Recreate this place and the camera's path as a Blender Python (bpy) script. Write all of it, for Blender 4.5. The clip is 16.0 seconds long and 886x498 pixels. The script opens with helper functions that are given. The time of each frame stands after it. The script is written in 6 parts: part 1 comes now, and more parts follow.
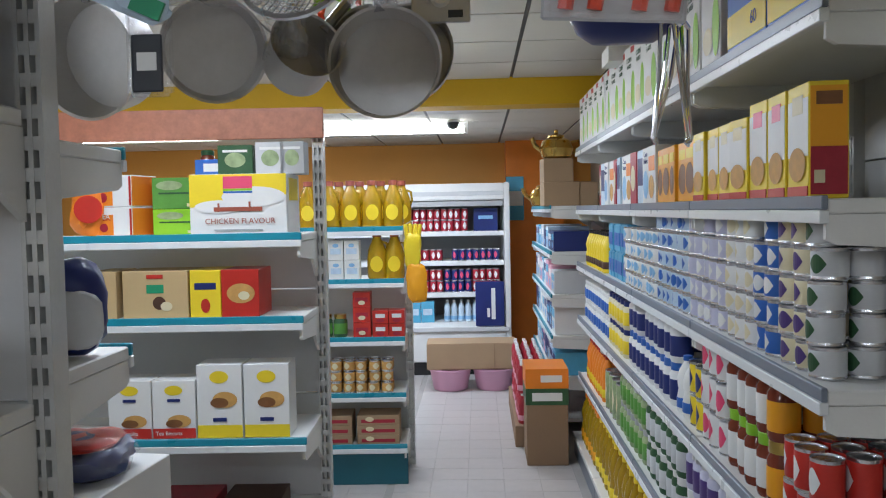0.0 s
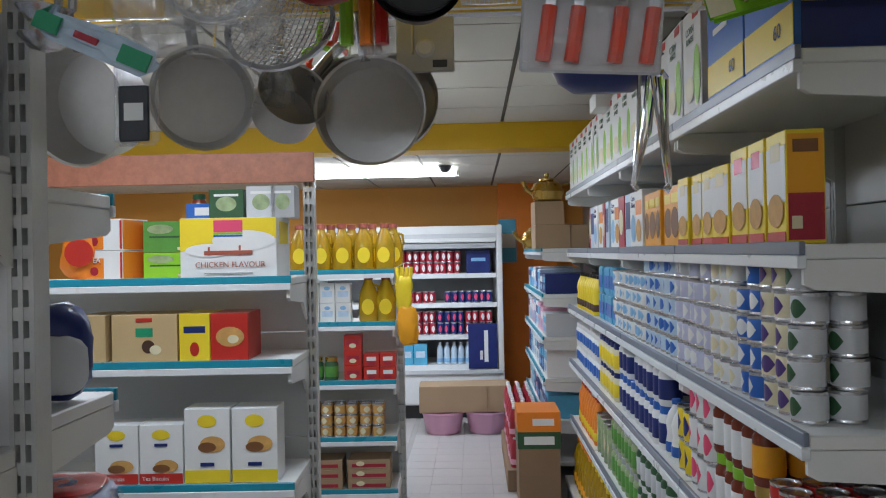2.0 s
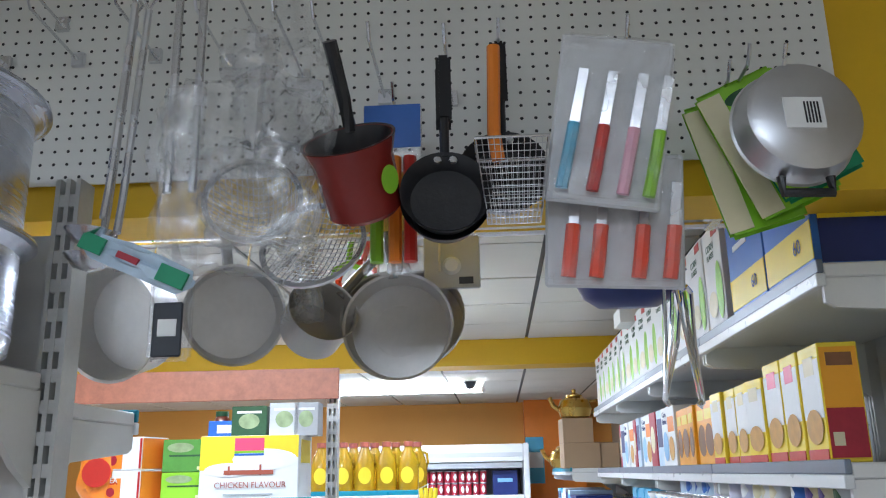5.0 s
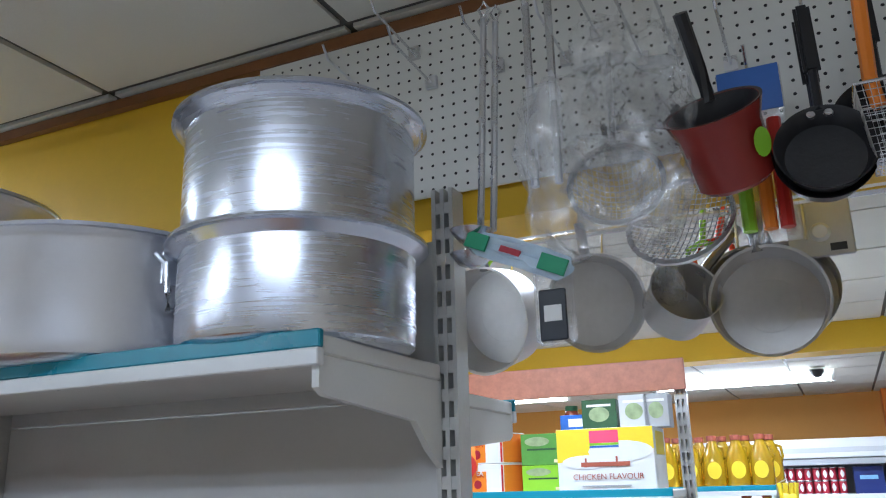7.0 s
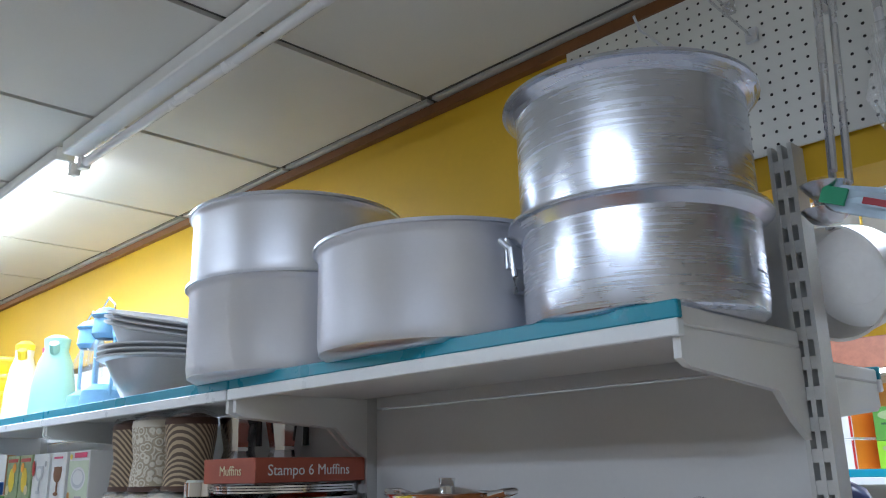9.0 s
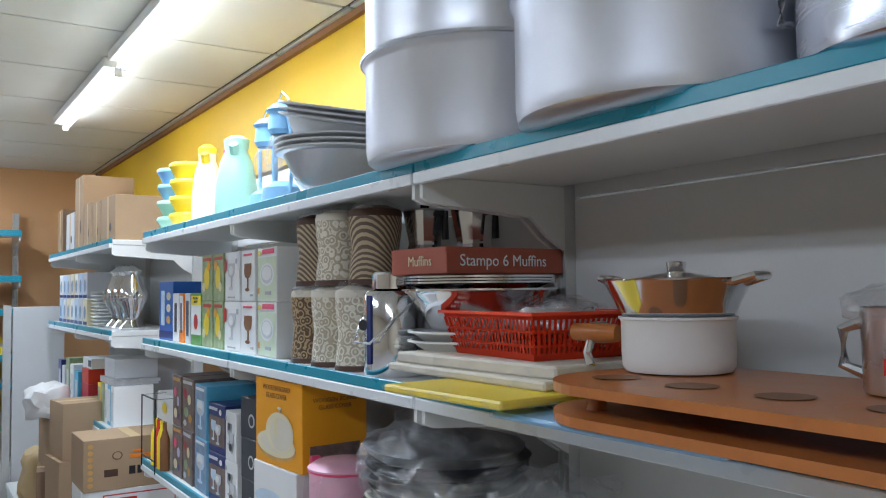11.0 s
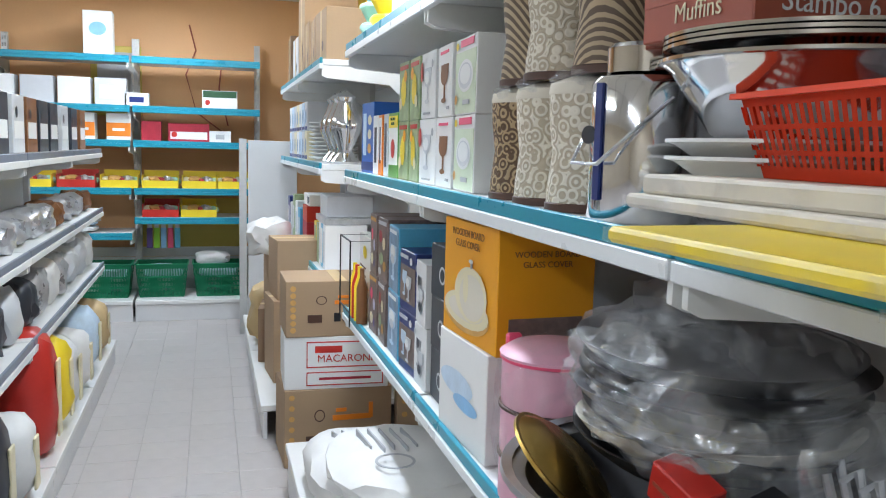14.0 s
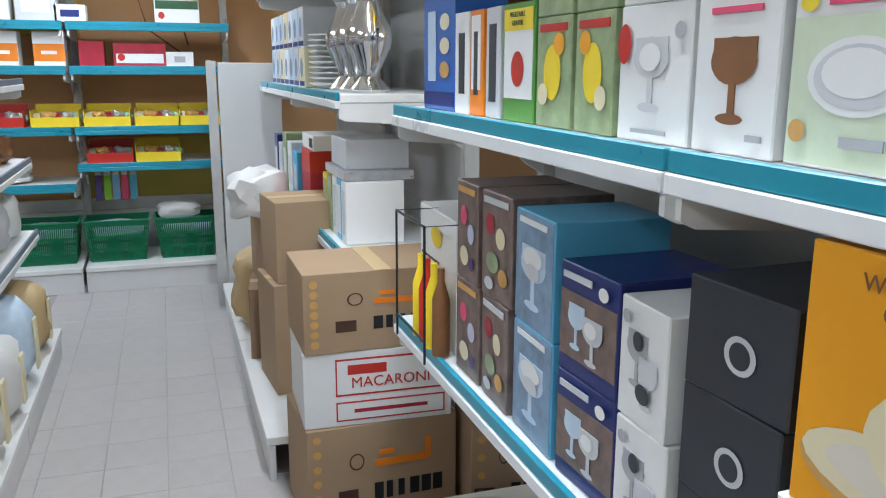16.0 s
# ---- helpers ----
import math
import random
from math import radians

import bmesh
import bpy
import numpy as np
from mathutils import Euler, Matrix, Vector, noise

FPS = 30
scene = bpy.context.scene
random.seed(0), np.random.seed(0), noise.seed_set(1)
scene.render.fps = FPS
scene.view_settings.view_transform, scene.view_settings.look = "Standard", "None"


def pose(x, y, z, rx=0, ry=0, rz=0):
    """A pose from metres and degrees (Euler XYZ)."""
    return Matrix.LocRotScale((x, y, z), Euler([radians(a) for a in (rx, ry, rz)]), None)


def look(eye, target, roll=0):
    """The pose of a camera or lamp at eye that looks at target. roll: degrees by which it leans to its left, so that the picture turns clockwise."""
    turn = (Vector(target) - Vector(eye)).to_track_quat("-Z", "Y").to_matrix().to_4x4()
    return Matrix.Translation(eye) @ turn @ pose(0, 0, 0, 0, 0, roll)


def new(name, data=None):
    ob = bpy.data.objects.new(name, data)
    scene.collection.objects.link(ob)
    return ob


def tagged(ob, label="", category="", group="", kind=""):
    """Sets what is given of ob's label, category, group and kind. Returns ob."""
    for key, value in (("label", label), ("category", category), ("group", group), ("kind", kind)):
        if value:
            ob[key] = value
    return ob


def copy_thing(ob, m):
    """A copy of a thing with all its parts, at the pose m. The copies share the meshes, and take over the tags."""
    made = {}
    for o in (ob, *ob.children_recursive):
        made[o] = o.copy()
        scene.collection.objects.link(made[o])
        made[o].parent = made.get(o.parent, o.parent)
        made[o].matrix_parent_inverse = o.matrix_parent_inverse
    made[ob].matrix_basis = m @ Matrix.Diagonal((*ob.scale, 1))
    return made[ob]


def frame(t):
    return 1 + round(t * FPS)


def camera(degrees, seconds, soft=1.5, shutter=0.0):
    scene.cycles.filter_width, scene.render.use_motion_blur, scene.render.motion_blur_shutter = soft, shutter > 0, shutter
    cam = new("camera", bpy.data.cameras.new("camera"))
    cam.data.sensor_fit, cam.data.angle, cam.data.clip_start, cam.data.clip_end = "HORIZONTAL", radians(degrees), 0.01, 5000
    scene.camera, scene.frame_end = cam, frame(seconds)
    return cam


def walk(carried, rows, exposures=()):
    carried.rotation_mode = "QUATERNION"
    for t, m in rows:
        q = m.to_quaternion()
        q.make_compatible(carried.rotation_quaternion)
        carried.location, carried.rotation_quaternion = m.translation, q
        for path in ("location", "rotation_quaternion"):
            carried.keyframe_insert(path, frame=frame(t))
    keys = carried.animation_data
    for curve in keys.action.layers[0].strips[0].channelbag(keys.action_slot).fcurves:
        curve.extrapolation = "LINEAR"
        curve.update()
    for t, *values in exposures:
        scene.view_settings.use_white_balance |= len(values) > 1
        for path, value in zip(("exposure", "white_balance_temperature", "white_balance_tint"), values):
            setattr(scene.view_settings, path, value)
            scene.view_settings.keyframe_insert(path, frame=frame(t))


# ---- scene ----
cam = camera(56.3, 16.0, soft=1.1)
PATH = [
    (0, (0.525, -0.592, 1.561), (0.437, 1.405, 1.469), -1.1),
    (0.5, (0.538, -0.600, 1.562), (0.454, 1.398, 1.526), -1.1),
    (1, (0.538, -0.602, 1.559), (0.443, 1.396, 1.524), -1.1),
    (1.5, (0.532, -0.588, 1.562), (0.446, 1.410, 1.520), -1.1),
    (2, (0.547, -0.609, 1.568), (0.473, 1.390, 1.576), -1.1),
    (2.5, (0.546, -0.602, 1.578), (0.473, 1.394, 1.650), -1.1),
    (3, (0.547, -0.610, 1.590), (0.475, 1.370, 1.837), -1.1),
    (3.5, (0.547, -0.610, 1.592), (0.475, 1.350, 1.966), -1.1),
    (3.7, (0.548, -0.605, 1.596), (0.475, 1.352, 1.977), -1.1),
    (5.8, (0.516, -0.612, 1.537), (0.260, 1.284, 2.122), -1.4),
    (6, (0.498, -0.623, 1.533), (0.091, 1.250, 2.104), -1.1),
    (6.5, (0.469, -0.637, 1.536), (-0.156, 1.181, 2.087), -1.4),
    (7, (0.441, -0.646, 1.530), (-0.370, 1.099, 2.075), -1.5),
    (7.5, (0.418, -0.659, 1.533), (-0.598, 0.977, 2.074), -2.1),
    (8, (0.404, -0.664, 1.534), (-0.767, 0.865, 2.073), -2),
    (8.5, (0.390, -0.687, 1.536), (-0.876, 0.768, 2.065), -1.6),
    (9, (0.378, -0.704, 1.520), (-0.997, 0.652, 2.038), -1.3),
    (9.5, (0.364, -0.725, 1.500), (-1.144, 0.538, 1.861), -0.6),
    (10, (0.347, -0.728, 1.498), (-1.267, 0.434, 1.700), -1.2),
    (10.2, (0.330, -0.722, 1.497), (-1.287, 0.448, 1.664), -1),
    (12.3, (-0.190, -0.348, 1.416), (-1.980, 0.543, 1.357), 0.2),
    (12.5, (-0.183, -0.337, 1.416), (-1.973, 0.549, 1.311), 0.5),
    (13, (-0.248, -0.291, 1.411), (-2.059, 0.527, 1.188), 1.2),
    (13.5, (-0.348, -0.213, 1.385), (-2.235, 0.406, 1.148), 1.7),
    (14, (-0.551, -0.196, 1.362), (-2.461, 0.344, 1.120), 1.5),
    (14.5, (-0.843, -0.237, 1.370), (-2.724, 0.365, 1.060), 2.1),
    (15, (-1.095, -0.244, 1.344), (-2.941, 0.397, 0.922), 2.4),
    (15.5, (-1.407, -0.218, 1.360), (-3.249, 0.439, 0.939), 1.2),
    (16, (-1.744, -0.228, 1.358), (-3.597, 0.388, 0.930), 0.2),
]
walk(cam, [(t, look(eye, target, roll)) for t, eye, target, roll in PATH],
     exposures=((0, -0.35, 6500, 10), (1, -0.7, 6500, 10), (1.5, -0.65, 6500, 10), (2.5, -0.38, 6500, 10), (3, 0.1, 6400, 10), (3.5, 0.38, 6350, 10), (6, 0.18, 5950, 10), (7.5, 0.12, 5950, 10), (9, 0.05, 5950, 10),
                (10, -0.2, 6000, 10), (12.5, 0.42, 6500, 10), (14.5, 0.36, 6500, 10), (16, 0.2, 6550, 10)))

# ---- world and light ----
world = bpy.data.worlds.new("world")
scene.world = world
world.use_nodes = True
world.node_tree.nodes["Background"].inputs[0].default_value = (0.8, 0.85, 0.9, 1)
world.node_tree.nodes["Background"].inputs[1].default_value = 0.02
TUBE_POWER = 16.0


# ---- materials ----
def mat(name, col, rough=0.5, metal=0.0, var=0.12, scale=9.0, bump=0.03, fine=120.0, emit=0.0, alpha=1.0, trans=0.0, island=0.0):
    m = bpy.data.materials.new(name)
    m.use_nodes = True
    nt = m.node_tree
    bs = nt.nodes["Principled BSDF"]
    bs.inputs["Roughness"].default_value = rough
    bs.inputs["Metallic"].default_value = metal
    tc = nt.nodes.new("ShaderNodeTexCoord")
    n1 = nt.nodes.new("ShaderNodeTexNoise")
    n1.inputs["Scale"].default_value = scale
    n1.inputs["Detail"].default_value = 5
    nt.links.new(tc.outputs["Object"], n1.inputs["Vector"])
    n2 = nt.nodes.new("ShaderNodeTexNoise")
    n2.inputs["Scale"].default_value = fine
    n2.inputs["Detail"].default_value = 3
    nt.links.new(tc.outputs["Object"], n2.inputs["Vector"])
    mx = nt.nodes.new("ShaderNodeMix")
    mx.data_type = "RGBA"
    mx.inputs[6].default_value = (*[c * (1 - var) for c in col], 1)
    mx.inputs[7].default_value = (*[min(1, c * (1 + var)) for c in col], 1)
    add = nt.nodes.new("ShaderNodeMath")
    add.operation = "MULTIPLY_ADD"
    add.inputs[1].default_value = 0.35
    nt.links.new(n2.outputs["Fac"], add.inputs[0])
    nt.links.new(n1.outputs["Fac"], add.inputs[2])
    sub = nt.nodes.new("ShaderNodeMath")
    sub.operation = "SUBTRACT"
    sub.use_clamp = True
    sub.inputs[1].default_value = 0.18
    nt.links.new(add.outputs[0], sub.inputs[0])
    fac = sub.outputs[0]
    if island:
        oi = nt.nodes.new("ShaderNodeObjectInfo")
        a2 = nt.nodes.new("ShaderNodeMath")
        a2.operation = "MULTIPLY_ADD"
        a2.use_clamp = True
        a2.inputs[1].default_value = island
        nt.links.new(oi.outputs["Random"], a2.inputs[0])
        nt.links.new(fac, a2.inputs[2])
        fac = a2.outputs[0]
    nt.links.new(fac, mx.inputs[0])
    nt.links.new(mx.outputs[2], bs.inputs["Base Color"])
    rr = nt.nodes.new("ShaderNodeMath")
    rr.operation = "MULTIPLY_ADD"
    rr.use_clamp = True
    rr.inputs[1].default_value = 0.18
    rr.inputs[2].default_value = max(0.0, rough - 0.09)
    nt.links.new(n1.outputs["Fac"], rr.inputs[0])
    nt.links.new(rr.outputs[0], bs.inputs["Roughness"])
    if bump:
        b = nt.nodes.new("ShaderNodeBump")
        b.inputs["Strength"].default_value = bump
        b.inputs["Distance"].default_value = 0.01
        nt.links.new(add.outputs[0], b.inputs["Height"])
        nt.links.new(b.outputs[0], bs.inputs["Normal"])
    if emit:
        bs.inputs["Emission Color"].default_value = (*col, 1)
        bs.inputs["Emission Strength"].default_value = emit
    if alpha < 1:
        bs.inputs["Alpha"].default_value = alpha
    if trans:
        bs.inputs["Transmission Weight"].default_value = trans
        bs.inputs["IOR"].default_value = 1.35
    return m


def weave(name, a, b, scale, kind, bump=0.2):
    """Two-colour printed pattern: scrolls or diagonal bands."""
    m = mat(name, a, 0.6)
    nt = m.node_tree
    bs = nt.nodes["Principled BSDF"]
    tc = nt.nodes.new("ShaderNodeTexCoord")
    w = nt.nodes.new("ShaderNodeTexWave")
    w.wave_type = "BANDS" if kind == "bands" else "RINGS"
    w.bands_direction = "DIAGONAL"
    w.inputs["Scale"].default_value = scale
    w.inputs["Distortion"].default_value = 0.4 if kind == "bands" else 7.0
    w.inputs["Detail"].default_value = 1.0
    w.inputs["Detail Scale"].default_value = 1.0 if kind == "bands" else 2.2
    nt.links.new(tc.outputs["Object"], w.inputs["Vector"])
    r = nt.nodes.new("ShaderNodeValToRGB")
    r.color_ramp.elements[0].position, r.color_ramp.elements[1].position = 0.42, 0.55
    r.color_ramp.elements[0].color, r.color_ramp.elements[1].color = (*a, 1), (*b, 1)
    nt.links.new(w.outputs["Fac"], r.inputs[0])
    nt.links.new(r.outputs[0], bs.inputs["Base Color"])
    return m


M = {}
for name, args in dict(
    ceiling=((0.72, 0.70, 0.64), 0.85, 0, 0.06, 3, 0.12, 160), tbar=((0.10, 0.095, 0.085), 0.6, 0, 0.2, 5, 0.03, 90),
    yellow_wall=((0.74, 0.45, 0.01), 0.5, 0, 0.10, 2.2, 0.06, 60), orange_wall=((0.76, 0.36, 0.07), 0.6, 0, 0.09, 2, 0.06, 60),
    peach_wall=((0.80, 0.46, 0.22), 0.6, 0, 0.08, 2, 0.06, 60), cream_wall=((0.50, 0.43, 0.33), 0.7, 0, 0.08, 2, 0.05, 60),
    grey_wall=((0.45, 0.44, 0.42), 0.7, 0, 0.1, 2, 0.05, 60), grout=((0.40, 0.38, 0.36), 0.8, 0, 0.2, 6, 0.05, 90),
    shelf=((0.76, 0.76, 0.73), 0.42, 0, 0.07, 5, 0.02, 140), panel=((0.68, 0.68, 0.67), 0.38, 0, 0.07, 2.5, 0.02, 110),
    post=((0.60, 0.60, 0.58), 0.35, 0.2, 0.16, 11, 0.04, 150), teal=((0.015, 0.28, 0.38), 0.3, 0, 0.12, 14, 0.02, 120),
    rail_grey=((0.20, 0.23, 0.28), 0.35, 0.1, 0.15, 14, 0.02, 120), teal_base=((0.01, 0.12, 0.16), 0.45, 0, 0.15, 6, 0.02, 90),
    white_rail=((0.78, 0.80, 0.80), 0.3, 0, 0.06, 14, 0.02, 120), blue_rail=((0.10, 0.25, 0.55), 0.3, 0, 0.3, 40, 0.02, 120),
    header=((0.50, 0.20, 0.13), 0.4, 0, 0.35, 22, 0.05, 90), pegboard=((0.74, 0.74, 0.71), 0.5, 0, 0.05, 6, 0.02, 90),
    steel=((0.72, 0.73, 0.76), 0.27, 1, 0.08, 7, 0.02, 200), alu=((0.66, 0.67, 0.70), 0.36, 1, 0.10, 9, 0.05, 90),
    dull_alu=((0.62, 0.61, 0.60), 0.42, 0.7, 0.14, 9, 0.05, 80), dark_alu=((0.30, 0.30, 0.31), 0.45, 0.8, 0.16, 9, 0.05, 80),
    chrome=((0.78, 0.78, 0.79), 0.10, 1, 0.04, 6, 0.0, 90), brass=((0.62, 0.42, 0.12), 0.28, 1, 0.1, 8, 0.02, 90),
    black=((0.015, 0.015, 0.017), 0.35, 0, 0.3, 9, 0.03, 90), nonstick=((0.02, 0.02, 0.022), 0.4, 0, 0.3, 40, 0.08, 120),
    charcoal=((0.035, 0.04, 0.05), 0.4, 0, 0.25, 9, 0.03, 90), red_enamel=((0.22, 0.02, 0.015), 0.22, 0, 0.12, 8, 0.01, 90),
    cardboard=((0.40, 0.27, 0.16), 0.8, 0, 0.1, 6, 0.06, 150), cardboard_dark=((0.27, 0.17, 0.10), 0.8, 0, 0.12, 6, 0.06, 150),
    tan=((0.56, 0.40, 0.20), 0.6, 0, 0.08, 6, 0.03, 120), white=((0.80, 0.80, 0.78), 0.5, 0, 0.05, 8, 0.03, 110),
    grey=((0.42, 0.43, 0.44), 0.5, 0, 0.12, 8, 0.03, 110), lightgrey=((0.60, 0.61, 0.62), 0.5, 0, 0.1, 8, 0.03, 110),
    foam=((0.72, 0.66, 0.55), 0.7, 0, 0.06, 9, 0.06, 140), red=((0.55, 0.03, 0.02), 0.35, 0, 0.15, 9, 0.02, 110),
    basket=((0.80, 0.06, 0.012), 0.4, 0, 0.08, 9, 0.02, 110), crimson=((0.40, 0.02, 0.04), 0.4, 0, 0.3, 18, 0.02, 110),
    brick=((0.38, 0.09, 0.05), 0.5, 0, 0.1, 9, 0.02, 110), orange=((0.85, 0.24, 0.02), 0.4, 0, 0.12, 8, 0.02, 110),
    amber=((0.88, 0.38, 0.012), 0.4, 0, 0.06, 5, 0.02, 110), yellow=((0.88, 0.66, 0.03), 0.4, 0, 0.08, 8, 0.02, 110),
    yellowpanel=((0.70, 0.55, 0.12), 0.6, 0, 0.06, 4, 0.02, 110), green=((0.10, 0.30, 0.05), 0.4, 0, 0.2, 14, 0.02, 110),
    lime=((0.28, 0.60, 0.03), 0.4, 0, 0.12, 10, 0.02, 110), darkgreen=((0.03, 0.10, 0.04), 0.4, 0, 0.3, 14, 0.02, 110),
    crate=((0.015, 0.30, 0.14), 0.45, 0, 0.12, 9, 0.02, 110), blue=((0.03, 0.14, 0.50), 0.35, 0, 0.15, 9, 0.02, 110),
    navy=((0.015, 0.03, 0.16), 0.35, 0, 0.2, 9, 0.02, 110), sky=((0.25, 0.50, 0.75), 0.4, 0, 0.25, 12, 0.02, 110),
    cyan=((0.10, 0.42, 0.62), 0.4, 0, 0.2, 12, 0.02, 110), paleblue=((0.55, 0.68, 0.80), 0.4, 0, 0.2, 25, 0.02, 110),
    palegreen=((0.62, 0.70, 0.52), 0.45, 0, 0.12, 18, 0.02, 110), lilac=((0.58, 0.58, 0.72), 0.4, 0, 0.15, 25, 0.02, 110), purple=((0.09, 0.05, 0.20), 0.35, 0, 0.2, 12, 0.02, 110),
    cream=((0.76, 0.68, 0.45), 0.45, 0, 0.08, 12, 0.02, 110), pink=((0.80, 0.42, 0.52), 0.4, 0, 0.08, 6, 0.02, 110),
    hotpink=((0.80, 0.08, 0.18), 0.4, 0, 0.08, 6, 0.02, 110), mint=((0.38, 0.66, 0.52), 0.4, 0, 0.1, 6, 0.02, 110),
    tubpink=((0.70, 0.38, 0.52), 0.45, 0, 0.08, 6, 0.02, 110), brown=((0.22, 0.09, 0.03), 0.5, 0, 0.25, 20, 0.03, 110),
    wood=((0.45, 0.15, 0.035), 0.35, 0, 0.25, 16, 0.03, 90), biscuit=((0.62, 0.34, 0.10), 0.6, 0, 0.25, 30, 0.05, 110),
    darkbrown=((0.08, 0.035, 0.02), 0.5, 0, 0.3, 16, 0.03, 110), photo=((0.20, 0.14, 0.12), 0.4, 0, 0.7, 28, 0.0, 60),
    photo_blue=((0.20, 0.30, 0.42), 0.4, 0, 0.7, 22, 0.0, 60), photo_green=((0.30, 0.38, 0.20), 0.4, 0, 0.6, 24, 0.0, 60),
    oil=((0.80, 0.52, 0.02), 0.12, 0, 0.06, 8, 0.0, 90), sauce=((0.20, 0.04, 0.02), 0.15, 0, 0.3, 14, 0.0, 90),
    sack=((0.74, 0.73, 0.70), 0.6, 0, 0.08, 9, 0.12, 60), foil=((0.55, 0.55, 0.56), 0.3, 0.6, 0.35, 22, 0.15, 60),
).items():
    M[name] = mat(name, *args)
M["oil"].node_tree.nodes["Principled BSDF"].inputs["Transmission Weight"].default_value = 0.6


def film(name, low, high, scale):
    """Thin clear packaging: mostly see-through, with glossy wrinkles."""
    m = bpy.data.materials.new(name)
    m.use_nodes = True
    nt = m.node_tree
    nt.nodes.remove(nt.nodes["Principled BSDF"])
    tc, n1, b = nt.nodes.new("ShaderNodeTexCoord"), nt.nodes.new("ShaderNodeTexNoise"), nt.nodes.new("ShaderNodeBump")
    n1.inputs["Scale"].default_value, n1.inputs["Detail"].default_value, n1.inputs["Distortion"].default_value = scale, 6, 1.2
    nt.links.new(tc.outputs["Object"], n1.inputs["Vector"])
    b.inputs["Strength"].default_value, b.inputs["Distance"].default_value = 1.0, 0.02
    nt.links.new(n1.outputs["Fac"], b.inputs["Height"])
    g, t, d, mx, m2 = (nt.nodes.new("ShaderNode" + k) for k in ("BsdfGlossy", "BsdfTransparent", "BsdfDiffuse", "MixShader", "MixShader"))
    g.inputs["Roughness"].default_value = 0.18
    d.inputs["Color"].default_value = (0.8, 0.82, 0.84, 1)
    nt.links.new(b.outputs[0], g.inputs["Normal"])
    nt.links.new(b.outputs[0], d.inputs["Normal"])
    m2.inputs[0].default_value = 0.4
    nt.links.new(g.outputs[0], m2.inputs[1])
    nt.links.new(d.outputs[0], m2.inputs[2])
    r = nt.nodes.new("ShaderNodeMapRange")
    r.inputs[1].default_value, r.inputs[2].default_value, r.inputs[3].default_value, r.inputs[4].default_value = 0.42, 0.66, low, high
    nt.links.new(n1.outputs["Fac"], r.inputs[0])
    nt.links.new(r.outputs[0], mx.inputs[0])
    nt.links.new(t.outputs[0], mx.inputs[1])
    nt.links.new(m2.outputs[0], mx.inputs[2])
    nt.links.new(mx.outputs[0], nt.nodes["Material Output"].inputs["Surface"])
    return m


def brushed(name, col, rough, relief):
    """Spun aluminium: fine rings round the pot, soft vertical sheen, light scuffs."""
    m = mat(name, col, rough, 1, 0.05, 5, 0)
    nt = m.node_tree
    bs = nt.nodes["Principled BSDF"]
    tc, mp, n, b, mr, sc, mx = (nt.nodes.new("ShaderNode" + k) for k in ("TexCoord", "Mapping", "TexNoise", "Bump", "MapRange", "TexNoise", "Math"))
    mp.inputs["Scale"].default_value = (3, 3, 260)
    nt.links.new(tc.outputs["Object"], mp.inputs[0])
    nt.links.new(mp.outputs[0], n.inputs["Vector"])
    n.inputs["Scale"].default_value, n.inputs["Detail"].default_value = 1.0, 4
    b.inputs["Strength"].default_value, b.inputs["Distance"].default_value = relief, 0.002
    nt.links.new(n.outputs["Fac"], b.inputs["Height"])
    nt.links.new(b.outputs[0], bs.inputs["Normal"])
    sc.inputs["Scale"].default_value, sc.inputs["Detail"].default_value = 14, 8
    nt.links.new(tc.outputs["Object"], sc.inputs["Vector"])
    mx.operation = "ADD"
    nt.links.new(n.outputs["Fac"], mx.inputs[0])
    nt.links.new(sc.outputs["Fac"], mx.inputs[1])
    mr.inputs[1].default_value, mr.inputs[2].default_value, mr.inputs[3].default_value, mr.inputs[4].default_value = 0.7, 1.3, rough - 0.06, rough + 0.06
    nt.links.new(mx.outputs[0], mr.inputs[0])
    nt.links.new(mr.outputs[0], bs.inputs["Roughness"])
    bs.inputs["Anisotropic"].default_value = 0.4
    return m


def scrolls(name, a, b, scale):
    """Raised curls in a pale and a dark tone, as pressed into moulded plastic."""
    m = mat(name, a, 0.55)
    nt = m.node_tree
    bs = nt.nodes["Principled BSDF"]
    tc, v, wv, sn, r, bp = (nt.nodes.new("ShaderNode" + k) for k in ("TexCoord", "TexVoronoi", "Math", "Math", "ValToRGB", "Bump"))
    v.inputs["Scale"].default_value, v.inputs["Randomness"].default_value = scale, 0.8
    nt.links.new(tc.outputs["Object"], v.inputs["Vector"])
    wv.operation, sn.operation = "MULTIPLY", "SINE"
    wv.inputs[1].default_value = 17.0
    nt.links.new(v.outputs["Distance"], wv.inputs[0])
    nt.links.new(wv.outputs[0], sn.inputs[0])
    r.color_ramp.elements[0].position, r.color_ramp.elements[1].position = 0.0, 0.35
    r.color_ramp.elements[0].color, r.color_ramp.elements[1].color = (*b, 1), (*a, 1)
    nt.links.new(sn.outputs[0], r.inputs[0])
    nt.links.new(r.outputs[0], bs.inputs["Base Color"])
    bp.inputs["Strength"].default_value, bp.inputs["Distance"].default_value = 0.5, 0.002
    nt.links.new(sn.outputs[0], bp.inputs["Height"])
    nt.links.new(bp.outputs[0], bs.inputs["Normal"])
    return m


